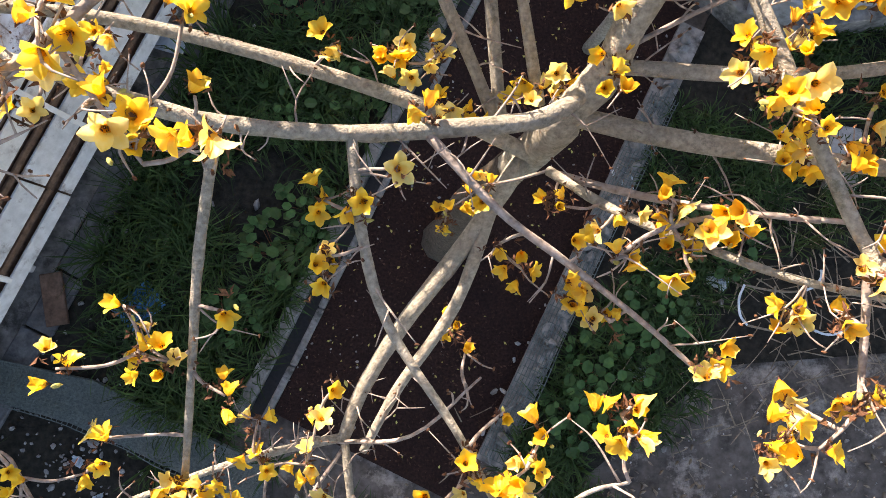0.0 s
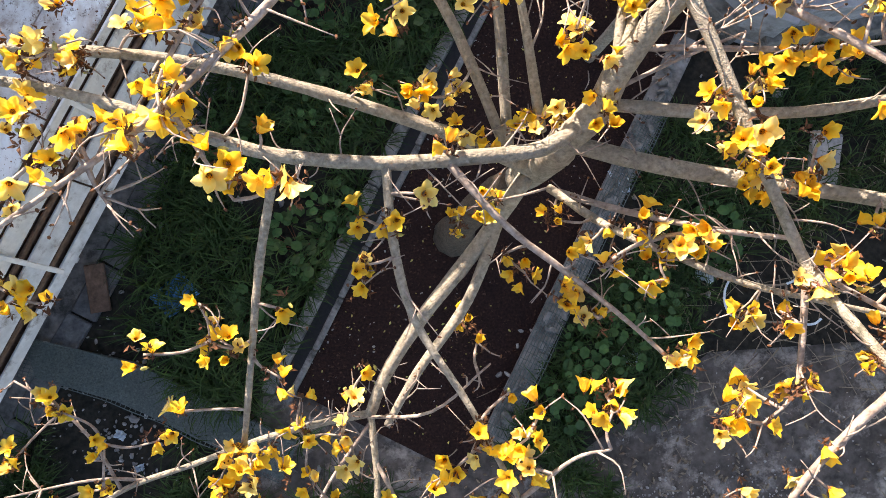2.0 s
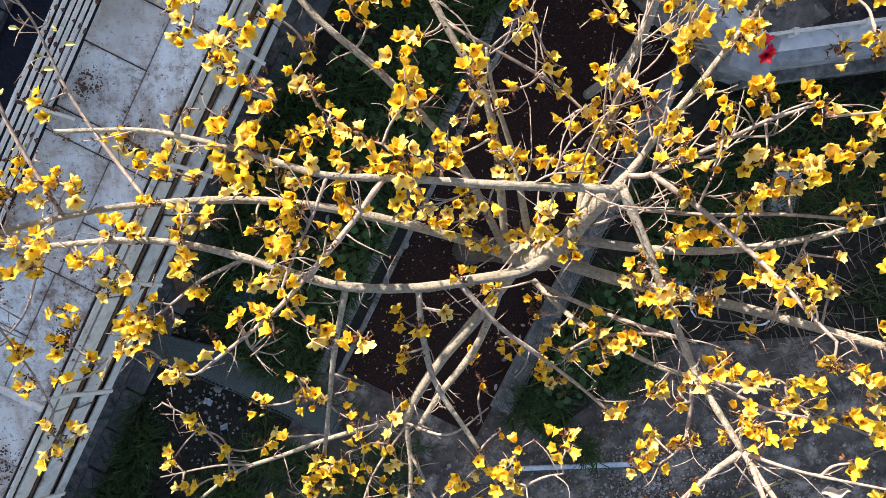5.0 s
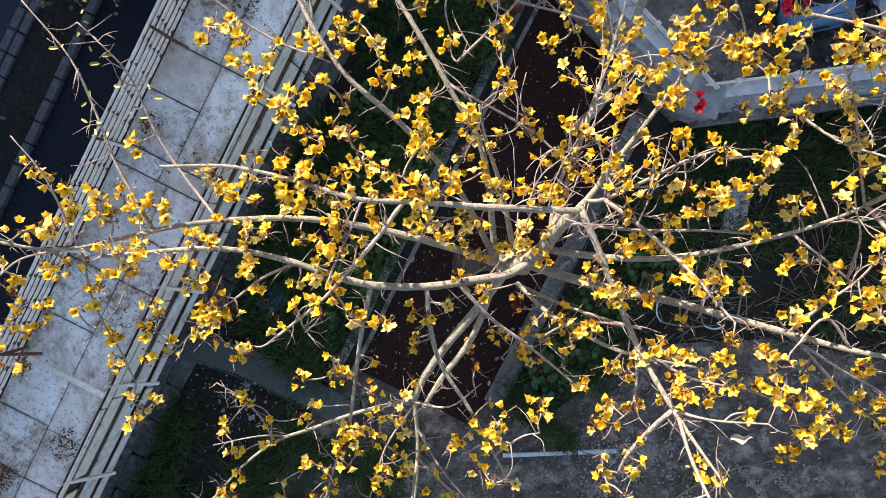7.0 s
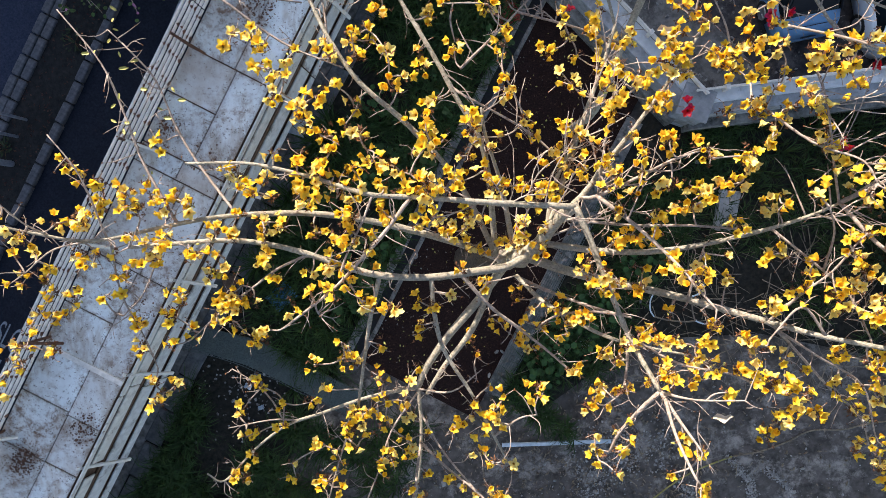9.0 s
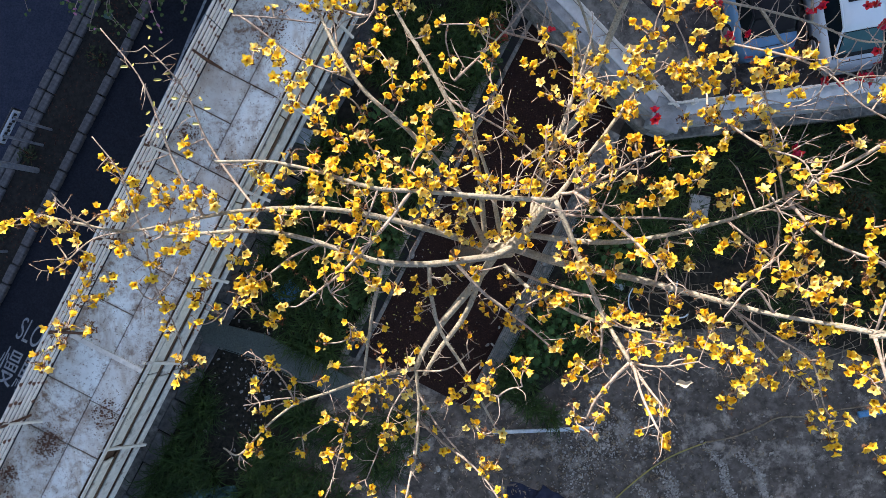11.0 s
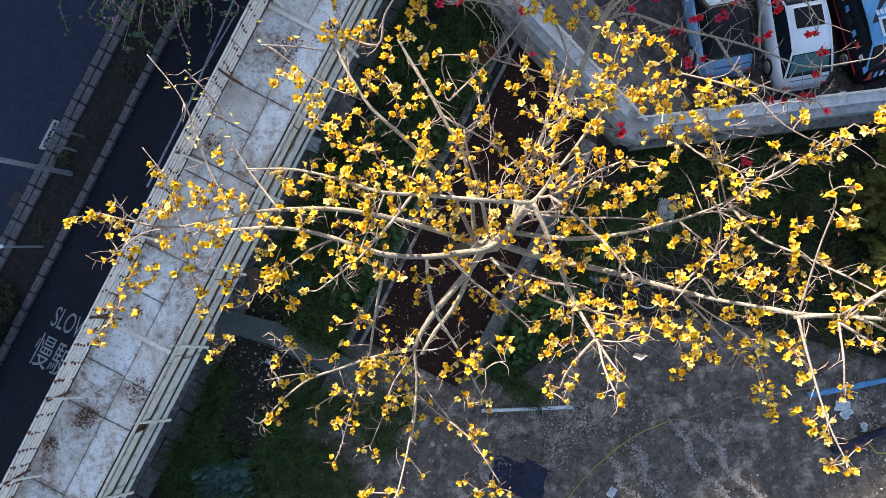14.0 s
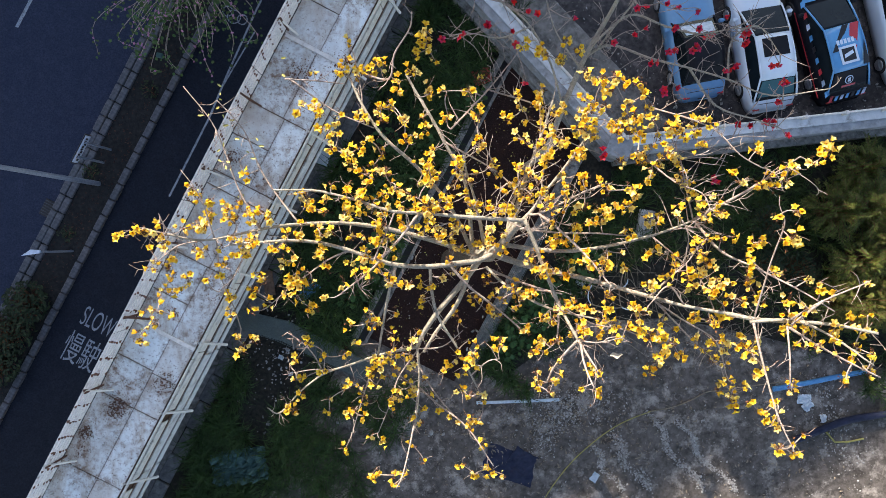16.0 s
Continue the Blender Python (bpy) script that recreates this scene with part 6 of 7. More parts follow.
clusters([(0.41, -3.86, 4.19, 1), (0.78, -2.26, 5.46, 2), (0.65, -3.16, 4.50, 2), (0.83, -2.35, 5.47, 4), (0.87, -2.12, 5.54, 2), (0.71, -3.09, 4.52, 1), (0.60, -4.00, 4.09, 1), (1.18, -0.57, 5.11, 1), (0.96, -1.98, 5.49, 2), (0.80, -3.17, 4.83, 2), (0.82, -3.78, 4.35, 1), (0.70, -4.92, 4.44, 1), (0.89, -3.92, 4.31, 2), (0.99, -3.16, 4.85, 1), (0.96, -4.00, 4.25, 3), (1.26, -0.49, 4.74, 2), (0.97, -5.16, 4.41, 2), (1.09, -3.94, 4.26, 1), (1.15, -3.12, 4.96, 1), (1.20, -3.54, 4.19, 1), (1.25, -1.13, 5.32, 2), (1.19, -4.47, 4.22, 3), (1.26, -1.09, 5.19, 2), (1.29, -0.86, 5.39, 1)])
clusters([(1.27, -4.91, 4.59, 1), (1.36, -5.04, 4.59, 2), (1.63, -5.10, 4.57, 1), (1.44, -1.86, 5.44, 5), (1.40, -1.27, 5.23, 1), (1.45, -1.96, 5.56, 2), (1.51, -1.82, 5.41, 1), (1.46, -1.33, 5.26, 1), (1.48, -0.73, 5.03, 1), (1.53, -0.94, 5.45, 2), (1.53, -0.94, 5.45, 1), (2.24, -2.71, 6.02, 1), (2.23, -2.65, 5.74, 3), (2.23, -2.44, 5.74, 1), (2.42, -2.80, 6.19, 1), (2.16, -2.05, 5.72, 2), (1.61, -0.61, 5.07, 1), (2.06, -1.59, 5.37, 3), (2.21, -1.95, 5.77, 4), (2.56, -2.59, 5.83, 2), (1.91, -1.05, 5.42, 1), (2.36, -2.00, 5.80, 1), (2.50, -2.33, 5.87, 1), (1.87, -0.91, 5.44, 1)])
clusters([(1.74, -0.65, 5.37, 3), (2.36, -1.78, 5.52, 2), (2.71, -2.47, 5.93, 3), (1.78, -0.65, 5.54, 2), (2.66, -2.11, 6.01, 1), (3.05, -2.45, 7.64, 2), (1.94, -0.80, 5.46, 2), (2.91, -2.51, 6.97, 1), (2.62, -1.82, 5.74, 2), (2.65, -1.77, 5.77, 1), (2.43, -1.33, 5.50, 2), (2.46, -1.28, 5.50, 1), (3.12, -2.17, 6.74, 2), (2.56, -1.36, 5.83, 1), (3.18, -2.20, 7.16, 1), (2.13, -0.79, 5.54, 5), (2.59, -1.28, 5.67, 1), (2.90, -1.57, 6.16, 1), (2.64, -1.10, 5.96, 1), (3.14, -1.56, 6.35, 1), (3.12, -1.48, 6.16, 2), (3.12, -1.48, 6.16, 1), (3.12, -1.43, 5.98, 4), (4.68, -2.55, 5.70, 1)])
clusters([(3.52, -1.52, 6.08, 2), (2.77, -0.98, 5.98, 1), (4.67, -2.38, 5.72, 1), (2.96, -1.06, 5.77, 2), (6.80, -3.71, 7.02, 1), (3.13, -1.10, 5.78, 3), (7.08, -3.87, 6.50, 2), (4.82, -2.27, 5.72, 3), (3.63, -1.52, 6.89, 2), (7.09, -3.83, 7.00, 2), (3.59, -1.39, 5.75, 2), (3.02, -0.94, 5.76, 3), (7.30, -3.74, 6.64, 1), (6.99, -3.45, 4.77, 3), (3.78, -1.43, 5.76, 2), (3.66, -1.34, 5.77, 2), (3.22, -1.05, 6.05, 2), (6.94, -3.31, 4.72, 2), (4.79, -2.04, 5.97, 3), (6.85, -3.19, 4.30, 2), (6.92, -3.28, 6.10, 5), (3.43, -1.14, 5.74, 1), (3.82, -1.40, 6.12, 2), (6.90, -3.31, 6.78, 2)])
clusters([(7.23, -3.32, 4.19, 2), (6.65, -3.00, 6.19, 1), (7.49, -3.55, 6.64, 1), (6.85, -3.05, 4.31, 1), (4.89, -1.93, 6.08, 2), (6.89, -3.08, 6.75, 1), (5.28, -2.07, 5.83, 4), (3.64, -1.15, 5.78, 1), (4.11, -1.44, 6.07, 2), (6.83, -2.85, 4.83, 4), (7.29, -3.05, 4.58, 2), (7.09, -2.99, 6.28, 2), (4.57, -1.64, 6.09, 5), (4.37, -1.51, 6.13, 2), (2.30, -0.37, 6.07, 2), (4.81, -1.71, 6.10, 5), (5.05, -1.78, 6.05, 1), (4.75, -1.62, 6.12, 2), (3.64, -1.05, 6.15, 1), (6.59, -2.45, 4.58, 1), (6.45, -2.33, 4.82, 1), (6.88, -2.52, 4.52, 1), (4.30, -1.31, 6.10, 1), (6.92, -2.46, 5.89, 2)])
clusters([(2.11, -0.23, 6.10, 1), (7.04, -2.57, 6.99, 2), (6.27, -2.11, 4.88, 1), (5.83, -1.85, 5.32, 3), (6.77, -2.26, 6.45, 3), (2.30, -0.29, 6.04, 3), (6.50, -2.07, 5.34, 2), (3.33, -0.71, 5.59, 1), (7.06, -2.33, 7.03, 1), (5.36, -1.56, 5.50, 1), (6.25, -1.88, 5.21, 2), (4.29, -1.11, 6.11, 2), (4.99, -1.38, 5.57, 2), (6.76, -2.03, 4.99, 1), (6.52, -1.96, 6.49, 3), (3.53, -0.78, 6.55, 1), (6.56, -1.91, 6.08, 3), (6.43, -1.84, 5.32, 4), (2.55, -0.34, 5.47, 5), (4.21, -1.00, 6.03, 4), (4.45, -1.09, 6.15, 1), (3.45, -0.70, 6.85, 2), (2.60, -0.33, 5.48, 4), (6.52, -1.75, 6.03, 5)])
clusters([(7.90, -2.33, 7.32, 1), (2.87, -0.41, 5.51, 2), (8.12, -2.34, 6.93, 2), (6.72, -1.72, 6.19, 3), (5.84, -1.39, 6.25, 1), (5.55, -1.25, 5.81, 2), (5.63, -1.28, 5.80, 3), (5.80, -1.30, 6.13, 2), (8.88, -2.27, 6.58, 2), (7.20, -1.69, 6.85, 1), (8.21, -1.98, 7.03, 2), (7.22, -1.64, 7.26, 1), (6.00, -1.21, 6.05, 2), (7.76, -1.80, 7.20, 1), (2.94, -0.32, 5.52, 3), (7.51, -1.62, 7.11, 2), (6.15, -1.18, 6.27, 1), (7.02, -1.40, 6.72, 2), (8.57, -1.89, 7.11, 1), (8.38, -1.78, 7.37, 1), (1.55, 0.09, 5.40, 1), (8.22, -1.68, 7.11, 2), (7.40, -1.43, 6.87, 2), (7.75, -1.51, 7.17, 3)])
clusters([(7.12, -1.22, 6.91, 3), (6.02, -0.94, 6.27, 1), (2.35, -0.09, 6.11, 3), (4.70, -0.64, 5.87, 2), (7.75, -1.33, 7.17, 6), (7.04, -1.06, 6.87, 2), (4.56, -0.54, 6.00, 3), (6.52, -0.90, 6.04, 2), (8.39, -1.36, 7.05, 3), (8.64, -1.41, 6.97, 2), (5.82, -0.75, 6.23, 2), (6.23, -0.81, 6.07, 1), (2.03, 0.01, 6.12, 2), (6.74, -0.88, 6.40, 1), (3.30, -0.23, 6.66, 1), (8.01, -1.15, 7.25, 3), (5.36, -0.59, 6.20, 1), (7.17, -0.95, 7.25, 2), (5.73, -0.60, 6.40, 5), (7.08, -0.80, 6.79, 2), (5.57, -0.55, 6.15, 1), (8.55, -1.07, 6.98, 1), (6.56, -0.64, 6.41, 3), (6.00, -0.56, 6.28, 2)])
clusters([(3.35, -0.16, 6.18, 1), (4.91, -0.38, 6.03, 3), (6.04, -0.46, 6.53, 1), (4.12, -0.22, 5.63, 2), (2.95, -0.06, 5.69, 1), (3.11, -0.08, 6.50, 2), (5.87, -0.41, 6.32, 3), (5.24, -0.33, 6.31, 6), (3.55, -0.11, 6.23, 2), (7.55, -0.63, 7.39, 2), (6.43, -0.40, 6.46, 2), (7.38, -0.56, 7.32, 2), (5.54, -0.30, 6.19, 3), (7.41, -0.39, 6.90, 1), (5.09, -0.17, 5.98, 2), (7.28, -0.33, 6.24, 1), (3.68, -0.04, 5.87, 3), (6.87, -0.24, 6.59, 2), (8.35, -0.40, 7.25, 1), (3.13, 0.02, 6.25, 5), (6.41, -0.18, 6.57, 3), (5.66, -0.10, 6.28, 8), (5.12, 0.03, 6.03, 1), (6.40, -0.00, 6.56, 2)])
clusters([(4.54, 0.06, 5.84, 2), (4.98, 0.06, 5.61, 1), (5.44, 0.06, 6.46, 2), (2.22, 0.14, 5.82, 1), (3.95, 0.11, 5.93, 1), (4.80, 0.17, 5.60, 2), (5.36, 0.29, 6.39, 3), (6.46, 0.34, 6.58, 3), (6.55, 0.35, 7.60, 2), (6.80, 0.36, 7.46, 1), (6.47, 0.38, 6.88, 2), (5.92, 0.44, 6.36, 2), (6.20, 0.47, 6.30, 2), (6.72, 0.48, 7.60, 6), (5.62, 0.44, 6.38, 2), (2.50, 0.24, 5.58, 1), (2.47, 0.30, 5.79, 3), (4.15, 0.52, 5.89, 5), (2.83, 0.35, 5.97, 2), (3.00, 0.39, 5.95, 2), (6.42, 0.85, 7.51, 1), (5.45, 0.75, 6.64, 1), (6.80, 0.94, 7.60, 2), (4.74, 0.72, 5.79, 1)])
clusters([(5.73, 0.92, 6.81, 2), (5.38, 0.89, 6.76, 1), (2.67, 0.40, 5.97, 6), (4.62, 0.78, 5.73, 4), (4.86, 0.83, 5.82, 1), (5.57, 1.02, 6.05, 1), (5.07, 0.98, 6.21, 4), (4.95, 0.97, 5.42, 1), (5.76, 1.17, 6.56, 2), (5.45, 1.11, 6.48, 2), (6.68, 1.46, 6.98, 2), (6.59, 1.53, 7.52, 2), (6.41, 1.49, 6.95, 4), (6.65, 1.60, 7.31, 1), (2.91, 0.60, 6.33, 1), (6.17, 1.52, 6.63, 2), (3.56, 0.79, 5.82, 5), (6.57, 1.64, 7.06, 1), (5.35, 1.31, 6.21, 4), (7.09, 1.84, 7.49, 1), (7.08, 1.84, 7.60, 1), (6.93, 1.81, 7.18, 2), (3.33, 0.76, 5.86, 2), (6.60, 1.77, 7.60, 1)])
clusters([(3.69, 0.89, 6.12, 1), (7.27, 2.05, 7.60, 6), (7.40, 2.12, 7.60, 3), (2.88, 0.68, 6.39, 1), (4.10, 1.11, 6.10, 2), (5.94, 1.74, 6.79, 1), (5.33, 1.57, 6.22, 2), (5.16, 1.51, 6.25, 1), (3.62, 1.00, 6.10, 2), (3.86, 1.10, 6.12, 6), (5.06, 1.63, 6.28, 2), (6.38, 2.19, 6.86, 3), (6.26, 2.15, 7.11, 1), (4.21, 1.36, 6.10, 5), (5.11, 1.78, 6.30, 2), (3.42, 1.07, 6.10, 1), (4.46, 1.61, 6.06, 2), (3.89, 1.39, 6.81, 3), (4.95, 1.99, 6.49, 2), (4.60, 1.85, 5.98, 3), (4.84, 1.98, 5.76, 1), (3.06, 1.06, 6.42, 1), (5.48, 2.32, 6.34, 2), (5.62, 2.41, 6.16, 2)])
clusters([(2.91, 1.01, 6.44, 2), (4.79, 2.03, 6.53, 1), (2.48, 0.78, 6.07, 2), (3.49, 1.38, 6.58, 2), (4.84, 2.15, 6.00, 1), (4.73, 2.10, 5.92, 2), (4.76, 2.13, 6.56, 2), (1.53, 0.29, 5.42, 3), (5.48, 2.63, 6.96, 1), (3.47, 1.46, 6.57, 1), (5.35, 2.60, 6.37, 2), (2.62, 0.95, 6.33, 1), (4.42, 2.06, 5.95, 3), (4.71, 2.28, 6.45, 2), (4.90, 2.51, 6.75, 5), (5.27, 2.76, 6.98, 1), (4.42, 2.20, 5.94, 2), (4.78, 2.47, 6.76, 1), (5.14, 2.74, 6.74, 2), (4.57, 2.35, 5.97, 2), (5.18, 2.81, 6.73, 1), (4.29, 2.19, 5.85, 3), (3.35, 1.59, 6.56, 1), (3.93, 2.04, 5.95, 2)])
clusters([(4.71, 2.63, 6.00, 1), (4.76, 2.69, 6.86, 2), (4.63, 2.61, 6.83, 2), (2.72, 1.23, 6.31, 2), (4.32, 2.61, 6.06, 4), (3.10, 1.65, 6.19, 5), (4.54, 2.89, 6.17, 4), (3.02, 1.59, 6.44, 2), (4.45, 2.85, 5.10, 1), (2.32, 1.07, 6.48, 1), (2.69, 1.43, 6.50, 2), (2.28, 1.04, 6.20, 1), (4.32, 3.04, 6.59, 1), (4.30, 3.02, 5.12, 3), (4.17, 2.94, 6.18, 8), (3.82, 2.60, 6.26, 3), (4.34, 3.13, 5.16, 2), (3.92, 2.74, 6.31, 6), (2.44, 1.25, 6.13, 3), (2.41, 1.26, 5.81, 1), (3.69, 2.75, 6.27, 5), (4.16, 3.31, 6.74, 2), (2.75, 1.77, 5.88, 2), (3.82, 3.07, 6.84, 2)])
clusters([(3.06, 2.22, 6.10, 4), (3.35, 2.58, 6.14, 4), (4.04, 3.49, 6.79, 1), (2.98, 2.17, 5.95, 4), (3.20, 2.52, 6.12, 1), (2.24, 1.40, 6.48, 1), (4.00, 3.85, 5.32, 2), (3.53, 3.27, 7.60, 2), (3.22, 2.82, 6.36, 3), (3.15, 2.74, 6.21, 2), (3.36, 3.04, 6.77, 2), (2.15, 1.35, 6.48, 1), (3.05, 2.68, 6.12, 4), (3.36, 3.26, 7.27, 3), (2.05, 1.23, 5.63, 2), (3.16, 3.02, 6.38, 2), (3.08, 3.02, 7.13, 2), (3.31, 3.41, 7.60, 4), (3.04, 2.94, 6.29, 4), (2.18, 1.62, 5.91, 2), (2.09, 1.42, 5.44, 2), (1.53, 0.53, 5.59, 1), (3.15, 3.34, 7.31, 3), (2.53, 2.29, 6.91, 3)])
clusters([(2.49, 2.24, 6.92, 1), (3.09, 3.37, 7.60, 3), (2.18, 1.78, 6.79, 2), (2.86, 3.09, 7.18, 2), (2.47, 2.35, 6.92, 1), (2.50, 2.67, 6.06, 3), (2.26, 2.05, 6.95, 2), (2.18, 1.91, 6.94, 2), (2.90, 3.37, 4.98, 3), (1.89, 1.34, 5.46, 2), (1.71, 1.01, 5.48, 4), (2.30, 2.51, 6.09, 2), (2.74, 3.25, 4.98, 3), (2.07, 1.82, 5.52, 3), (2.59, 2.97, 5.09, 2), (2.78, 3.47, 7.60, 3), (2.13, 1.98, 6.96, 3), (3.28, 4.69, 4.87, 3), (1.83, 1.42, 5.47, 2), (2.39, 2.89, 5.13, 2), (2.91, 4.50, 4.90, 2), (2.41, 3.19, 5.09, 2), (1.85, 1.65, 5.52, 3), (2.02, 2.20, 7.18, 3)])
clusters([(2.95, 4.81, 5.15, 4), (2.82, 4.45, 4.92, 3), (2.44, 3.76, 4.90, 3), (2.31, 3.47, 5.09, 5), (1.84, 1.98, 5.48, 2), (1.96, 2.54, 5.44, 4), (2.08, 3.04, 5.16, 1), (2.47, 4.53, 5.04, 3), (2.50, 4.72, 4.45, 4), (1.66, 1.52, 5.51, 2), (2.49, 4.84, 4.46, 4), (1.82, 2.67, 5.17, 1), (1.93, 3.26, 5.39, 1), (1.75, 2.68, 5.71, 1), (2.14, 4.93, 4.58, 3), (1.47, 1.08, 5.84, 4), (1.97, 4.79, 4.77, 1), (1.83, 3.52, 5.48, 3), (1.59, 3.08, 5.30, 5), (1.44, 1.51, 5.40, 1), (1.35, 0.88, 6.18, 3), (1.31, 1.78, 5.86, 3), (1.27, 1.05, 6.17, 1), (1.25, 2.04, 5.89, 1)])
clusters([(1.04, 4.00, 4.97, 1), (1.20, 1.96, 5.89, 1), (0.96, 3.14, 6.10, 1), (1.03, 2.38, 6.13, 2), (0.93, 2.96, 6.16, 2), (0.92, 2.98, 5.54, 1), (0.78, 3.74, 5.08, 2), (0.96, 2.40, 5.64, 2), (0.92, 2.50, 6.22, 1), (0.70, 3.38, 6.42, 2), (0.92, 1.80, 5.62, 1), (1.12, 1.10, 5.75, 3), (1.18, 0.53, 5.93, 5), (0.81, 1.67, 5.57, 1), (-0.00, 4.28, 5.46, 2), (-0.17, 4.77, 5.90, 3), (-0.17, 4.64, 5.63, 4), (0.17, 3.36, 6.53, 2), (-0.21, 4.45, 5.62, 4), (0.27, 2.93, 6.35, 2), (0.26, 2.97, 5.76, 3), (-0.35, 4.61, 5.99, 1), (-0.36, 4.38, 5.65, 2), (-0.11, 3.73, 5.49, 3)])
clusters([(-0.11, 3.53, 5.54, 2), (0.49, 2.00, 6.13, 4), (0.51, 1.91, 5.71, 3), (-0.39, 3.93, 5.68, 2), (1.27, 0.26, 5.02, 2), (-0.53, 4.03, 5.67, 2), (0.55, 1.73, 5.64, 2), (-0.23, 3.00, 5.73, 2), (0.87, 1.04, 5.76, 6), (0.74, 1.21, 5.27, 2), (-0.16, 2.75, 5.77, 3), (-0.76, 3.73, 5.79, 3), (0.65, 1.30, 5.84, 3), (-0.00, 2.32, 5.72, 1), (-1.10, 4.10, 5.71, 4), (0.45, 1.55, 5.46, 2), (-0.75, 3.50, 5.81, 4), (-1.22, 4.15, 5.74, 3), (-0.35, 2.50, 6.26, 1), (-1.34, 3.94, 5.68, 2), (-1.84, 4.59, 5.56, 3), (-0.64, 2.89, 5.51, 2), (-0.65, 2.86, 6.27, 2), (-0.92, 3.24, 5.43, 2)])
clusters([(-0.92, 3.20, 6.05, 1), (0.11, 1.79, 5.47, 1), (0.42, 1.35, 5.21, 2), (-0.09, 1.98, 6.62, 5), (-1.59, 3.98, 5.67, 4), (-1.64, 3.85, 5.68, 3), (-1.86, 4.13, 5.78, 4), (-1.16, 3.23, 5.47, 1), (-1.13, 3.15, 6.07, 3), (-0.55, 2.43, 5.66, 1), (-0.12, 1.90, 5.59, 4), (-0.61, 2.44, 6.25, 4), (-1.24, 3.20, 5.48, 1), (-1.99, 3.98, 5.76, 2), (-1.90, 3.87, 5.77, 2), (-1.13, 2.92, 5.76, 2), (-0.05, 1.61, 6.57, 4), (-0.42, 2.04, 5.60, 1), (-0.05, 1.57, 5.45, 2), (-1.52, 3.00, 6.01, 4), (0.34, 1.16, 5.78, 4), (-1.50, 2.92, 5.79, 1), (-2.53, 3.84, 5.83, 2), (0.16, 1.21, 5.81, 3)])
clusters([(-1.96, 3.01, 5.76, 1), (-0.35, 1.62, 5.52, 1), (-1.38, 2.46, 6.05, 2), (-1.17, 2.29, 5.73, 2), (-1.12, 2.18, 5.72, 1), (0.62, 0.68, 6.29, 2), (-2.07, 2.86, 5.80, 2), (-2.48, 3.15, 6.02, 3), (-2.39, 3.00, 6.09, 2), (-2.45, 3.05, 5.74, 2), (0.19, 0.98, 6.41, 2), (-2.79, 3.19, 5.98, 1), (-1.93, 2.50, 6.48, 1), (-1.52, 2.21, 6.53, 3), (-2.11, 2.58, 6.44, 2), (-2.81, 2.99, 6.01, 1), (-2.30, 2.62, 6.39, 1), (-1.29, 1.96, 5.73, 3), (-1.01, 1.75, 6.19, 1), (1.11, 0.29, 4.84, 2), (-1.82, 2.23, 6.00, 1), (0.02, 0.99, 6.42, 2), (-0.12, 1.08, 6.52, 6), (0.42, 0.71, 6.29, 3)])
clusters([(-0.52, 1.32, 6.53, 2), (-0.24, 1.14, 6.54, 2), (-0.92, 1.57, 6.14, 1), (-1.72, 2.05, 6.57, 2), (-0.44, 1.24, 6.55, 2), (-2.07, 2.21, 6.42, 3), (-0.63, 1.33, 6.47, 2), (-1.29, 1.69, 6.57, 1), (-1.57, 1.85, 6.59, 2), (-1.74, 1.91, 6.61, 3), (-0.80, 1.37, 6.55, 1), (-1.42, 1.68, 6.64, 1), (-1.47, 1.72, 6.59, 2), (-1.30, 1.53, 6.61, 3), (-0.08, 0.86, 6.43, 5), (1.04, 0.29, 4.73, 1), (-0.35, 0.97, 6.51, 3), (-1.07, 1.29, 6.54, 2), (-1.00, 1.22, 6.52, 2), (-0.65, 1.04, 6.52, 2), (-1.44, 1.34, 6.61, 3), (-1.72, 1.45, 6.55, 1), (0.43, 0.51, 4.95, 2), (-0.95, 1.04, 6.55, 1)])
clusters([(-2.06, 1.47, 6.55, 2), (-1.29, 1.17, 6.57, 2), (0.03, 0.64, 6.05, 4), (-1.75, 1.32, 6.58, 2), (-1.45, 1.17, 6.56, 2), (0.40, 0.48, 4.81, 1), (-1.17, 1.04, 6.54, 2), (-0.98, 0.92, 6.58, 2), (-1.51, 1.02, 6.53, 2), (-2.68, 1.35, 6.41, 1), (-2.61, 1.32, 6.42, 1), (-4.11, 1.77, 5.30, 3), (-0.66, 0.73, 6.51, 4), (0.17, 0.48, 5.02, 1), (-1.71, 1.03, 6.51, 2), (-1.27, 0.90, 6.49, 2), (-2.21, 1.16, 6.47, 2), (-2.58, 1.22, 6.40, 1), (-2.46, 1.17, 6.42, 1), (-0.27, 0.58, 5.01, 2), (0.17, 0.45, 4.99, 6), (-0.54, 0.63, 6.56, 2), (-1.75, 0.94, 6.28, 2), (-0.53, 0.61, 6.57, 1)])
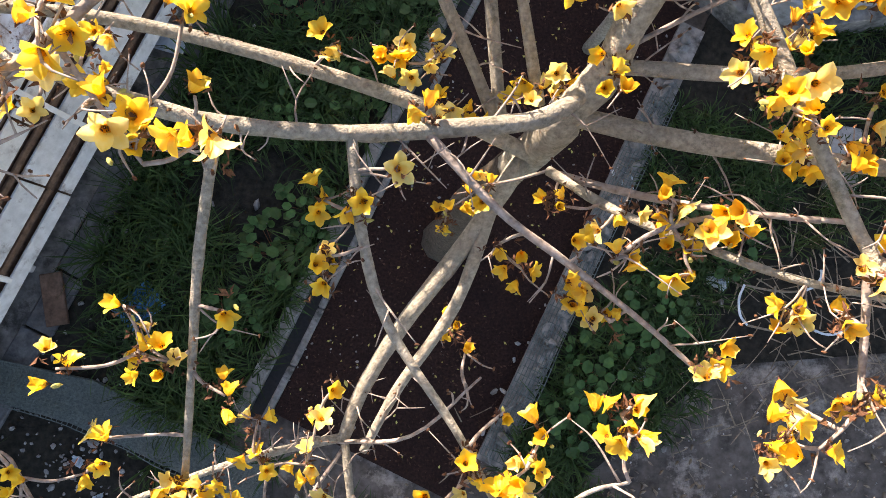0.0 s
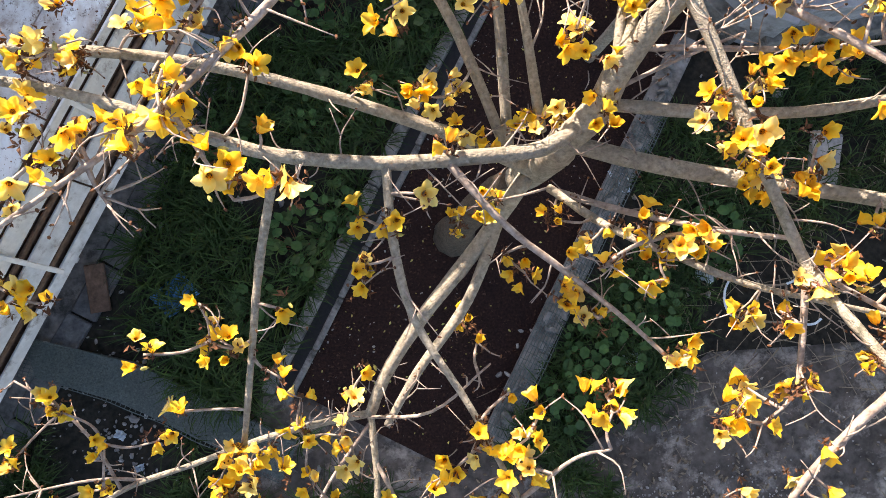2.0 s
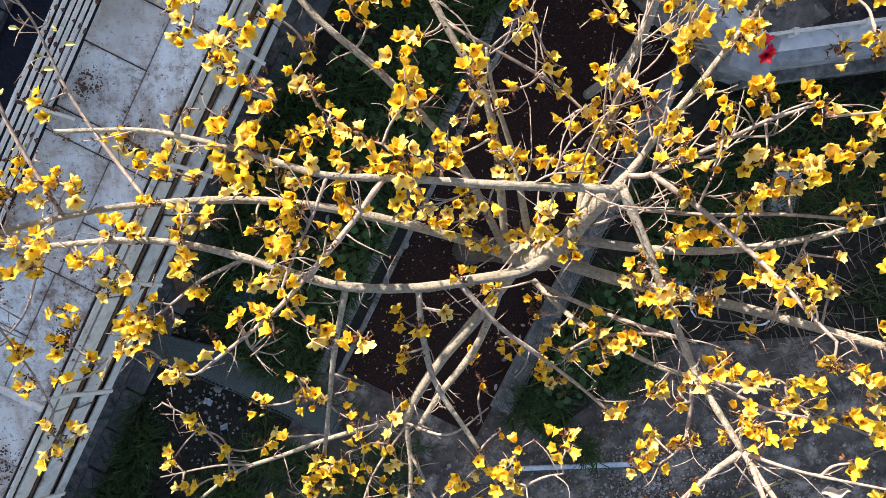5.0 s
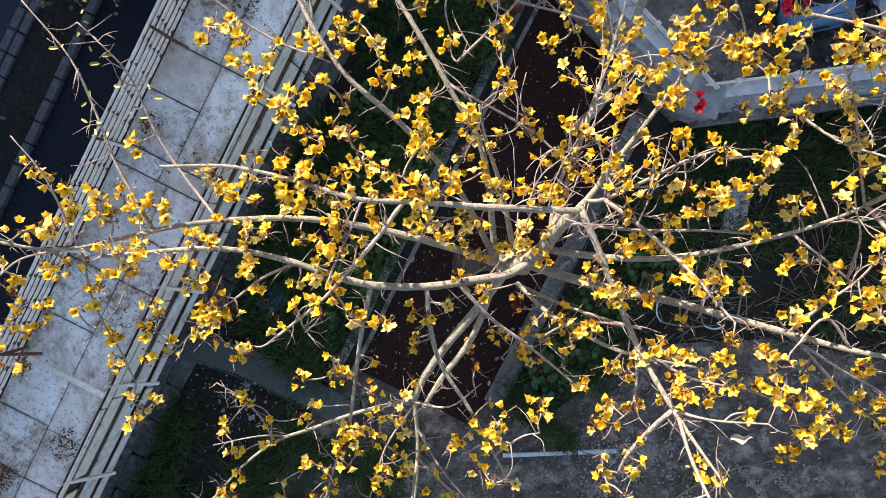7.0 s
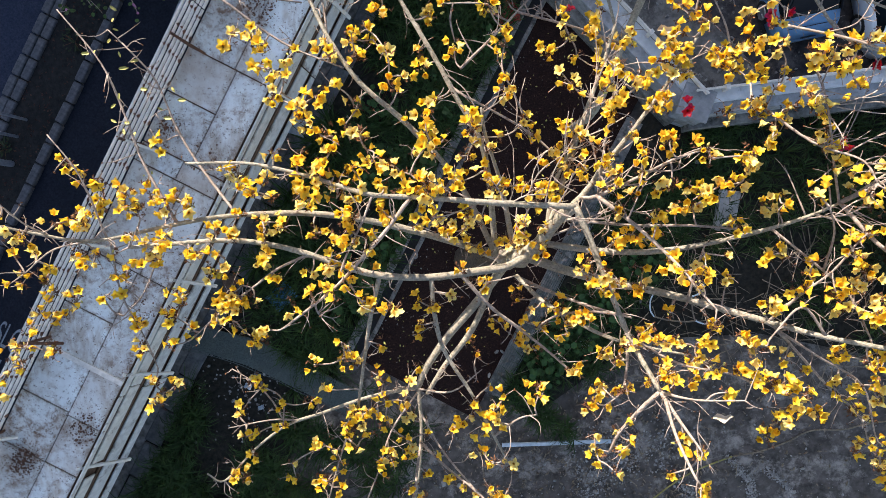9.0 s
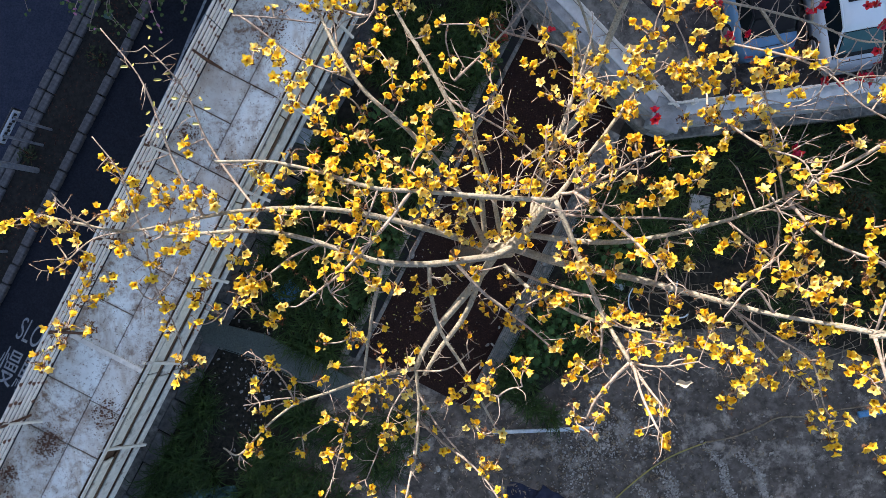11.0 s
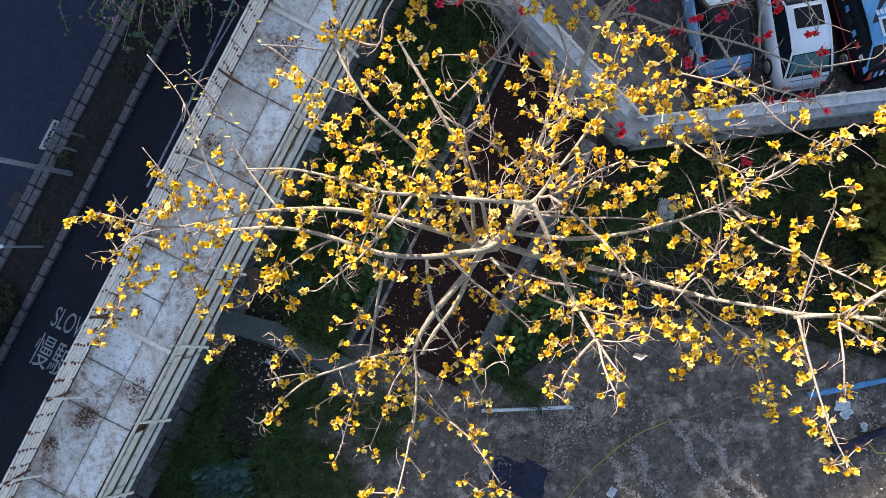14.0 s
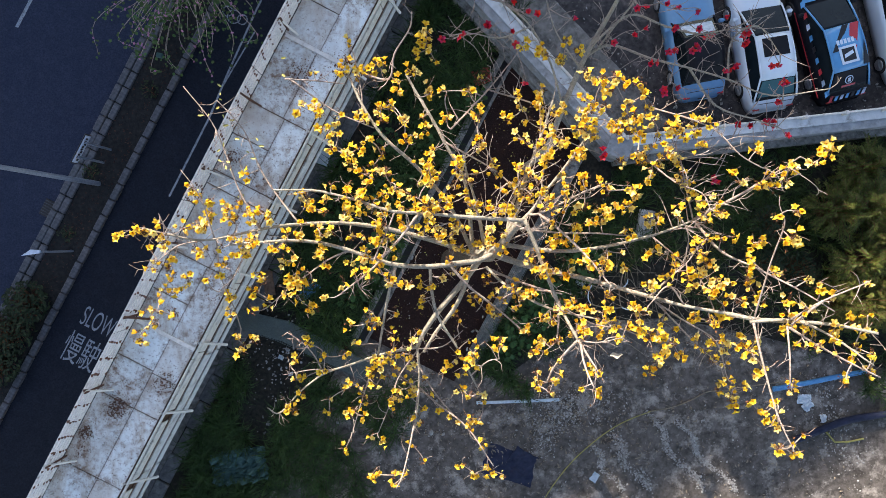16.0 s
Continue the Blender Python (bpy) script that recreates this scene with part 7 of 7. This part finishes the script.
clusters([(-2.61, 1.05, 5.82, 2), (-2.67, 1.05, 6.13, 1), (-1.07, 0.68, 6.77, 4), (-2.39, 0.97, 5.61, 1), (-2.38, 0.96, 5.61, 1), (-4.99, 1.41, 6.15, 2), (-1.90, 0.82, 5.46, 2), (-4.13, 1.21, 5.69, 1), (-1.06, 0.59, 6.61, 2), (-4.87, 1.28, 6.02, 3), (-4.65, 1.17, 6.08, 1), (-4.21, 1.08, 5.63, 2), (-4.65, 1.14, 6.07, 1), (-3.78, 0.98, 5.69, 2), (-4.35, 1.02, 5.90, 3), (-3.64, 0.92, 5.77, 2), (-3.89, 0.95, 5.91, 4), (-3.51, 0.87, 5.78, 4), (-1.09, 0.51, 6.70, 3), (-2.82, 0.73, 5.64, 1), (-4.75, 0.95, 5.80, 4), (-4.32, 0.84, 5.92, 2), (-4.21, 0.81, 5.87, 2), (-2.24, 0.59, 5.61, 3)])
clusters([(-4.18, 0.79, 5.89, 1), (-3.80, 0.74, 5.82, 1), (-2.49, 0.61, 5.69, 3), (-0.97, 0.43, 5.78, 1), (-2.24, 0.54, 5.59, 1), (-1.55, 0.46, 5.46, 2), (-4.77, 0.73, 5.86, 2), (-2.18, 0.49, 5.96, 1), (-1.79, 0.45, 5.37, 1), (-4.96, 0.65, 6.07, 2), (-4.71, 0.62, 6.34, 6), (-5.25, 0.64, 7.12, 1), (-3.13, 0.51, 5.82, 3), (-2.83, 0.49, 5.99, 2), (-2.39, 0.44, 5.94, 1), (-5.14, 0.60, 6.19, 3), (-1.01, 0.31, 6.70, 2), (-1.19, 0.32, 6.72, 2), (0.50, 0.20, 4.72, 3), (-5.86, 0.55, 6.48, 2), (-2.79, 0.41, 5.98, 2), (-3.81, 0.44, 5.83, 1), (-4.18, 0.43, 6.10, 1), (-5.66, 0.50, 6.46, 1)])
clusters([(-6.02, 0.50, 6.48, 1), (-5.77, 0.47, 6.46, 1), (-0.83, 0.24, 6.64, 2), (-6.27, 0.43, 6.53, 2), (-5.48, 0.40, 6.45, 1), (-5.48, 0.34, 6.23, 2), (-3.71, 0.30, 6.06, 2), (-3.99, 0.30, 5.90, 2), (-3.82, 0.27, 5.91, 2), (-5.72, 0.16, 5.75, 1), (-5.98, 0.16, 5.86, 1), (-4.43, 0.16, 6.04, 1), (-4.81, 0.16, 5.87, 1), (-3.23, 0.17, 6.04, 1)])


# every cluster grows on a twig from the nearest wood
twigs, tips = bmesh.new(), []
nodes = np.array([tuple(p) for p, r in WOOD_NODES])
todo = [Vector(c[:3]) for c in CLUSTERS]
left = set(range(len(todo)))
best = {}
for i in left:
    d = np.linalg.norm((nodes - np.array(todo[i])) * (1, 1, 1.6), axis=1)
    k = int(d.argmin())
    best[i] = (d[k], Vector(nodes[k]))
while left:
    i = min(left, key=lambda k: best[k][0])
    left.remove(i)
    a, b = best[i][1], todo[i]
    if (b - a).length > 0.04:
        side = Vector((wood.uniform(-1, 1), wood.uniform(-1, 1), wood.uniform(-0.6, 0.3))) * (b - a).length * 0.12
        line = glide([a, a.lerp(b, 0.45) + side, b], 4)
        tube(twigs, line, 0.019 if (b - a).length > 0.6 else 0.014, 0.009, 6, 0.12, wood)
    else:
        line = [a, b]
    for k in left:
        for q in line[1:]:
            d = (todo[k] - q).length + 0.05
            if d < best[k][0]:
                best[k] = (d, q)
# bare spurs and forked twig ends
for _ in range(650):
    p, r = wood.choice(WOOD_NODES)
    if r > 0.07 or p.z < 3.5:
        continue
    d = Vector((wood.uniform(-1, 1), wood.uniform(-1, 1), wood.uniform(-0.3, 0.6))).normalized() * wood.uniform(0.12, 0.5)
    e = p + d
    mid = p + d * 0.5 + Vector((wood.uniform(-1, 1), wood.uniform(-1, 1), 0.3)) * d.length * 0.17
    tube(twigs, glide([p, mid, e], 3), min(r, 0.009), 0.003, 5, 0.25, wood)
    tips.extend((e, p.lerp(e, 0.8) + Vector((0, 0, 0.015))))
    if wood.random() < 0.5:
        f = mid + Vector((wood.uniform(-1, 1), wood.uniform(-1, 1), wood.uniform(-0.2, 0.5))).normalized() * d.length * 0.5
        tube(twigs, glide([mid, mid.lerp(f, 0.5) + Vector((0, 0, 0.02)), f], 2), 0.006, 0.003, 5, 0.2, wood)
# longer bare branches where the crown is densest, each with two or three forks
crown = [(p, r) for p, r in WOOD_NODES if 0.012 < r < 0.05 and p.x > 0.5 and p.y > 0.6]
for _ in range(90):
    p, r = wood.choice(crown)
    away = (Vector((p.x - 1.2, p.y - 0.2, 0)).normalized() + Vector((wood.gauss(0, 0.6), wood.gauss(0, 0.6), wood.uniform(-0.1, 0.4)))).normalized()
    long = wood.uniform(0.4, 1.0)
    bend = Vector((wood.uniform(-1, 1), wood.uniform(-1, 1), wood.uniform(-0.2, 0.5))) * long * 0.16
    line = glide([p, p + away * long * 0.5 + bend, p + away * long], 4)
    tube(twigs, line, min(r * 0.7, 0.013), 0.005, 6, 0.15, wood)
    for _ in range(wood.randint(1, 3)):
        q = wood.choice(line[2:])
        e = q + (away + Vector((wood.gauss(0, 0.7), wood.gauss(0, 0.7), wood.uniform(-0.1, 0.4)))).normalized() * long * wood.uniform(0.2, 0.5)
        tube(twigs, glide([q, q.lerp(e, 0.5) + bend * 0.3, e], 3), 0.007, 0.004, 5, 0.2, wood)
        tips.append(e)
# thin dead ends that fork off beside the flower clusters
for b in todo:
    for _ in range(wood.choice((0, 1, 1, 2))):
        d = Vector((wood.uniform(-1, 1), wood.uniform(-1, 1), wood.uniform(-0.2, 0.5))).normalized() * wood.uniform(0.10, 0.30)
        mid = b + d * 0.5 + Vector((wood.uniform(-1, 1), wood.uniform(-1, 1), 0.2)) * d.length * 0.2
        tube(twigs, glide([b, mid, b + d], 2), 0.007, 0.004, 5, 0.2, wood)
        tips.extend((b + d, mid))
tagged(part("twig_mass", twigs, TWIG, tree, smooth=True), kind="stuff")

rest, pale, husks = bmesh.new(), bmesh.new(), bmesh.new()
placed = 0
g = random.Random(5)
for x, y, z, n in CLUSTERS:
    n += g.random() < (0.85 if x > 3.0 or (x > 0.8 and y > 0.0) else 0.45)
    for j in range(n):
        ring = 0.0 if n == 1 else (0.048 + 0.030 * n ** 0.6)
        a = math.tau * j / max(n, 1) + g.uniform(-0.4, 0.4)
        k = ring * (g.uniform(0.6, 1.1) if j else 0.4)
        at = Vector((x + math.cos(a) * k, y + math.sin(a) * k, z + g.uniform(-0.06, 0.08)))
        tilt = Euler((g.gauss(0, 0.6), g.gauss(0, 0.6), 0)).to_matrix().to_4x4()
        lean = Euler((-math.sin(a) * 0.6 * (n > 1), math.cos(a) * 0.6 * (n > 1), g.uniform(0, 6))).to_matrix().to_4x4()
        m = Matrix.Translation(at) @ tilt @ lean @ Matrix.Scale(g.uniform(0.85, 1.2), 4)
        me = g.choice(BLOOMS)
        if placed < 300 and abs(x - 1.0) < 2.6 and abs(y) < 1.9:
            ob = part("flower", me, None, tree)
            ob.matrix_world = m
            placed += 1
        else:
            flower(pale if g.random() < 0.32 else rest, g, m, g.choice((0.85, 0.7, 0.55, 0.42, 0.25)), 0.104)
    for _ in range(3 + n + (12 if g.random() < 0.08 else 0)):
        p = Vector((x + g.gauss(0, 0.05), y + g.gauss(0, 0.05), z + g.gauss(-0.01, 0.035)))
        m = Matrix.Translation(p) @ Euler((g.gauss(0, 0.9), g.gauss(0, 0.9), g.uniform(0, 6))).to_matrix().to_4x4()
        if g.random() < 0.86:
            calyx(husks, g, m, g.uniform(0.026, 0.052))
        else:
            nub(husks, g, m, g.uniform(0.014, 0.024), 1)
for p in tips:
    if g.random() < 0.7:
        nub(husks, g, Matrix.Translation(p), g.uniform(0.009, 0.015), 0)
tagged(part("flower_mass", rest, [PETAL, HEART, HUSK], tree, smooth=True), kind="stuff")
tagged(part("flower_mass", pale, [PALE, HEART, HUSK], tree, smooth=True), kind="stuff")
tagged(part("husk_mass", husks, [HUSK, BUD], tree), kind="stuff")

# a few young leaves on the twigs over the walkway, and two dead ones
fresh = bmesh.new()
for p, r in WOOD_NODES:
    if r < 0.03 and p.x < -3.0 and p.y > 1.6 and g.random() < 0.36:
        for _ in range(g.randint(1, 4)):
            leaf_disc(fresh, p + Vector((g.gauss(0, 0.16), g.gauss(0, 0.16), g.gauss(0, 0.08))), g.uniform(0, 6.2), g.uniform(0.035, 0.065), g.uniform(-0.9, 0.9), g, 0.4)
part("young_foliage", fresh, BUD, tree, "thin yellow-green leaves")
for x, y, z, r in ((3.72, -1.95, 6.5, 0.13), (3.05, 3.1, 6.2, 0.12)):
    bm = bmesh.new()
    rows = []
    for i in range(7):
        t = i / 6
        w = r * 0.62 * math.sin(math.pi * min(0.06 + t * 0.94, 0.99)) ** 0.8 * (1.2 - 0.5 * t)
        rows.append([bm.verts.new(Vector((x, y, z)) + Vector((r * 2.0 * (t - 0.5), k * w * (1 - 0.35 * abs(k)) + 0.02 * math.sin(t * 9), 0.6 * w * abs(k) ** 1.5 + 0.35 * r * (t - 0.4) ** 2 + g.uniform(-0.008, 0.008)))) for k in (-1, -0.5, 0, 0.5, 1)])
    for p, q in zip(rows, rows[1:]):
        for k in range(4):
            bm.faces.new((p[k], p[k + 1], q[k + 1], q[k]))
    part("dead_leaf", bm, DRY_LEAF, tree, "curled beige dead leaf", True)

# ---- the red-flowered tree by the wall ----
red_tree = thing("red_flowering_tree", "bare tree with grey limbs and red flowers", "tree")
RED_NODES = []


def red_limb(r0, r1, line):
    pts = glide(line, 5)
    part("limb", tube(bmesh.new(), pts, r0, r1, 8, 0.07, wood), BARK, red_tree, smooth=True)
    RED_NODES.extend(pts)


red_limb(0.100, 0.045, [(2.78, 2.62, -0.10), (3.13, 2.92, 1.60), (3.51, 4.00, 2.10), (3.97, 5.21, 2.70), (4.40, 6.05, 3.30), (4.62, 6.54, 3.90)])
red_limb(0.040, 0.015, [(3.97, 5.21, 2.70), (4.57, 5.44, 2.90), (5.57, 5.08, 3.00), (6.52, 4.80, 3.15), (7.48, 4.49, 3.25), (8.59, 4.08, 3.30), (9.88, 4.19, 3.60)])
red_limb(0.035, 0.015, [(4.05, 5.39, 3.10), (4.95, 6.11, 3.20), (5.81, 5.82, 3.30), (6.65, 5.59, 3.40), (7.42, 5.70, 3.50), (7.83, 5.84, 3.70)])
red_limb(0.035, 0.015, [(3.51, 4.00, 2.10), (3.08, 5.08, 2.50), (2.47, 5.86, 3.00), (1.83, 6.14, 3.60), (0.96, 6.38, 4.20)])
red_limb(0.026, 0.010, [(2.47, 5.86, 3.00), (1.68, 5.50, 3.20), (0.95, 5.54, 3.40), (0.36, 5.38, 3.70)])
red_limb(0.026, 0.010, [(3.83, 4.91, 2.65), (3.13, 5.73, 3.00), (2.71, 6.52, 3.60)])
red_limb(0.026, 0.010, [(4.23, 5.36, 3.00), (5.18, 6.58, 3.50), (5.56, 6.94, 4.00)])
red_limb(0.035, 0.012, [(6.52, 4.80, 3.15), (7.19, 3.84, 3.20), (8.25, 3.48, 3.20), (8.85, 3.23, 3.30)])
red_limb(0.030, 0.010, [(7.48, 4.49, 3.25), (7.48, 5.40, 3.40), (7.94, 5.66, 3.80), (8.51, 4.98, 3.80)])
RED_SPOTS = []


def red_clusters(rows):
    RED_SPOTS.extend(rows)


red_clusters([(0.89, 5.83, 4.84), (0.75, 5.23, 4.22), (1.31, 5.44, 4.26), (1.82, 5.82, 4.76), (1.84, 5.38, 3.96), (1.99, 5.22, 3.79), (2.29, 5.56, 4.56), (3.31, 5.62, 4.23), (4.74, 5.87, 4.52), (5.00, 5.83, 4.29), (5.48, 6.07, 4.47), (5.81, 5.91, 4.22), (6.24, 5.88, 4.18), (6.54, 5.70, 3.62), (5.24, 5.60, 3.72), (4.85, 5.49, 3.75), (6.14, 5.21, 3.14), (5.94, 5.59, 3.66), (6.93, 5.55, 3.17), (6.71, 5.28, 3.11), (5.44, 4.82, 3.40)])
red_clusters([(7.18, 5.73, 3.89), (7.85, 5.64, 3.53), (7.96, 5.51, 3.03), (8.86, 4.85, 3.06), (8.93, 4.45, 3.19), (7.51, 4.78, 3.29), (7.31, 4.63, 3.30), (5.85, 4.21, 3.36), (6.11, 4.28, 3.35), (2.28, 4.19, 3.78), (8.92, 3.95, 3.05), (8.72, 3.44, 3.06), (8.55, 3.41, 3.01), (8.18, 3.41, 3.02), (7.83, 3.35, 3.03), (7.07, 1.90, 3.34), (9.05, 3.01, 3.19), (4.59, 5.40, 3.29), (3.99, 2.41, 4.39), (0.19, 5.14, 4.30)])

bm, ends = bmesh.new(), bmesh.new()
for row in RED_SPOTS:
    p = Vector(row)
    q = min(RED_NODES, key=lambda k: (k - p).length)
    tube(ends, glide([q, q.lerp(p, 0.5) + Vector((0.05, -0.04, -0.05)), p], 3), 0.016, 0.007, 5, 0.1, wood)
    RED_NODES.append(q.lerp(p, 0.6))
    for _ in range(g.choice((1, 1, 2, 3))):
        m = Matrix.Translation(p + Vector((g.gauss(0, 0.06), g.gauss(0, 0.06), 0))) @ Euler((g.gauss(0, 0.5), g.gauss(0, 0.5), g.uniform(0, 6))).to_matrix().to_4x4()
        flower(bm, g, m, g.choice((0.9, 0.6, 0.4)), 0.125)
for _ in range(230):
    q = g.choice(RED_NODES)
    d = Vector((g.uniform(-1, 1), g.uniform(-1, 1), g.uniform(-0.3, 0.6))).normalized() * g.uniform(0.2, 0.85)
    mid = q + d * 0.5 + Vector((g.uniform(-1, 1), g.uniform(-1, 1), 0.1)) * d.length * 0.14
    tube(ends, glide([q, mid, q + d], 3), 0.012, 0.005, 5, 0.12, wood)
    for _ in range(g.choice((0, 1, 2))):
        f = mid + (d.normalized() + Vector((g.gauss(0, 0.7), g.gauss(0, 0.7), g.uniform(-0.1, 0.4)))).normalized() * d.length * g.uniform(0.25, 0.5)
        tube(ends, glide([mid, mid.lerp(f, 0.5) + Vector((0, 0, 0.02)), f], 2), 0.007, 0.004, 5, 0.2, wood)
tagged(part("twig_mass", ends, TWIG, red_tree, smooth=True), kind="stuff")
tagged(part("flower_mass", bm, [RED, RED_HEART, HUSK], red_tree, smooth=True), kind="stuff")

# pink-flowered shrub that leans over the median
pink = thing("pink_shrub", "loose shrub with small green leaves and pink flowers", "shrub")
stems, leaves, buds = bmesh.new(), bmesh.new(), bmesh.new()
g = random.Random(91)
for _ in range(62):
    a = Vector((-7.0, 8.4, 0.0))
    e = Vector((-6.9 + g.gauss(0, 1.05), 6.7 + g.gauss(0, 0.6), g.uniform(1.2, 2.4)))
    line = glide([a, a.lerp(e, 0.5) + Vector((0, 0, 0.5)), e, e + Vector((g.uniform(-0.5, 0.4), g.uniform(-0.8, 0.1), g.uniform(-0.4, 0.1)))], 4)
    tube(stems, line, 0.014, 0.005, 5, 0.1, g)
    for p in line[4:]:
        for _ in range(2):
            leaf_disc(leaves, p + Vector((g.gauss(0, 0.08), g.gauss(0, 0.08), g.gauss(0, 0.06))), g.uniform(0, 6.2), g.uniform(0.025, 0.05), g.uniform(-0.4, 0.4), g)
        if g.random() < 0.25:
            nub(buds, g, Matrix.Translation(p), 0.035, 0)
PINK = paint("pink_petal", (0.30, 0.10, 0.22), (0.50, 0.22, 0.38), 12, 0.6, 0.1, vary=0.5)
part("stalk", stems, TWIG, pink)
part("foliage", leaves, LEAF, pink)
tagged(part("flower_mass", buds, PINK, pink), kind="stuff")
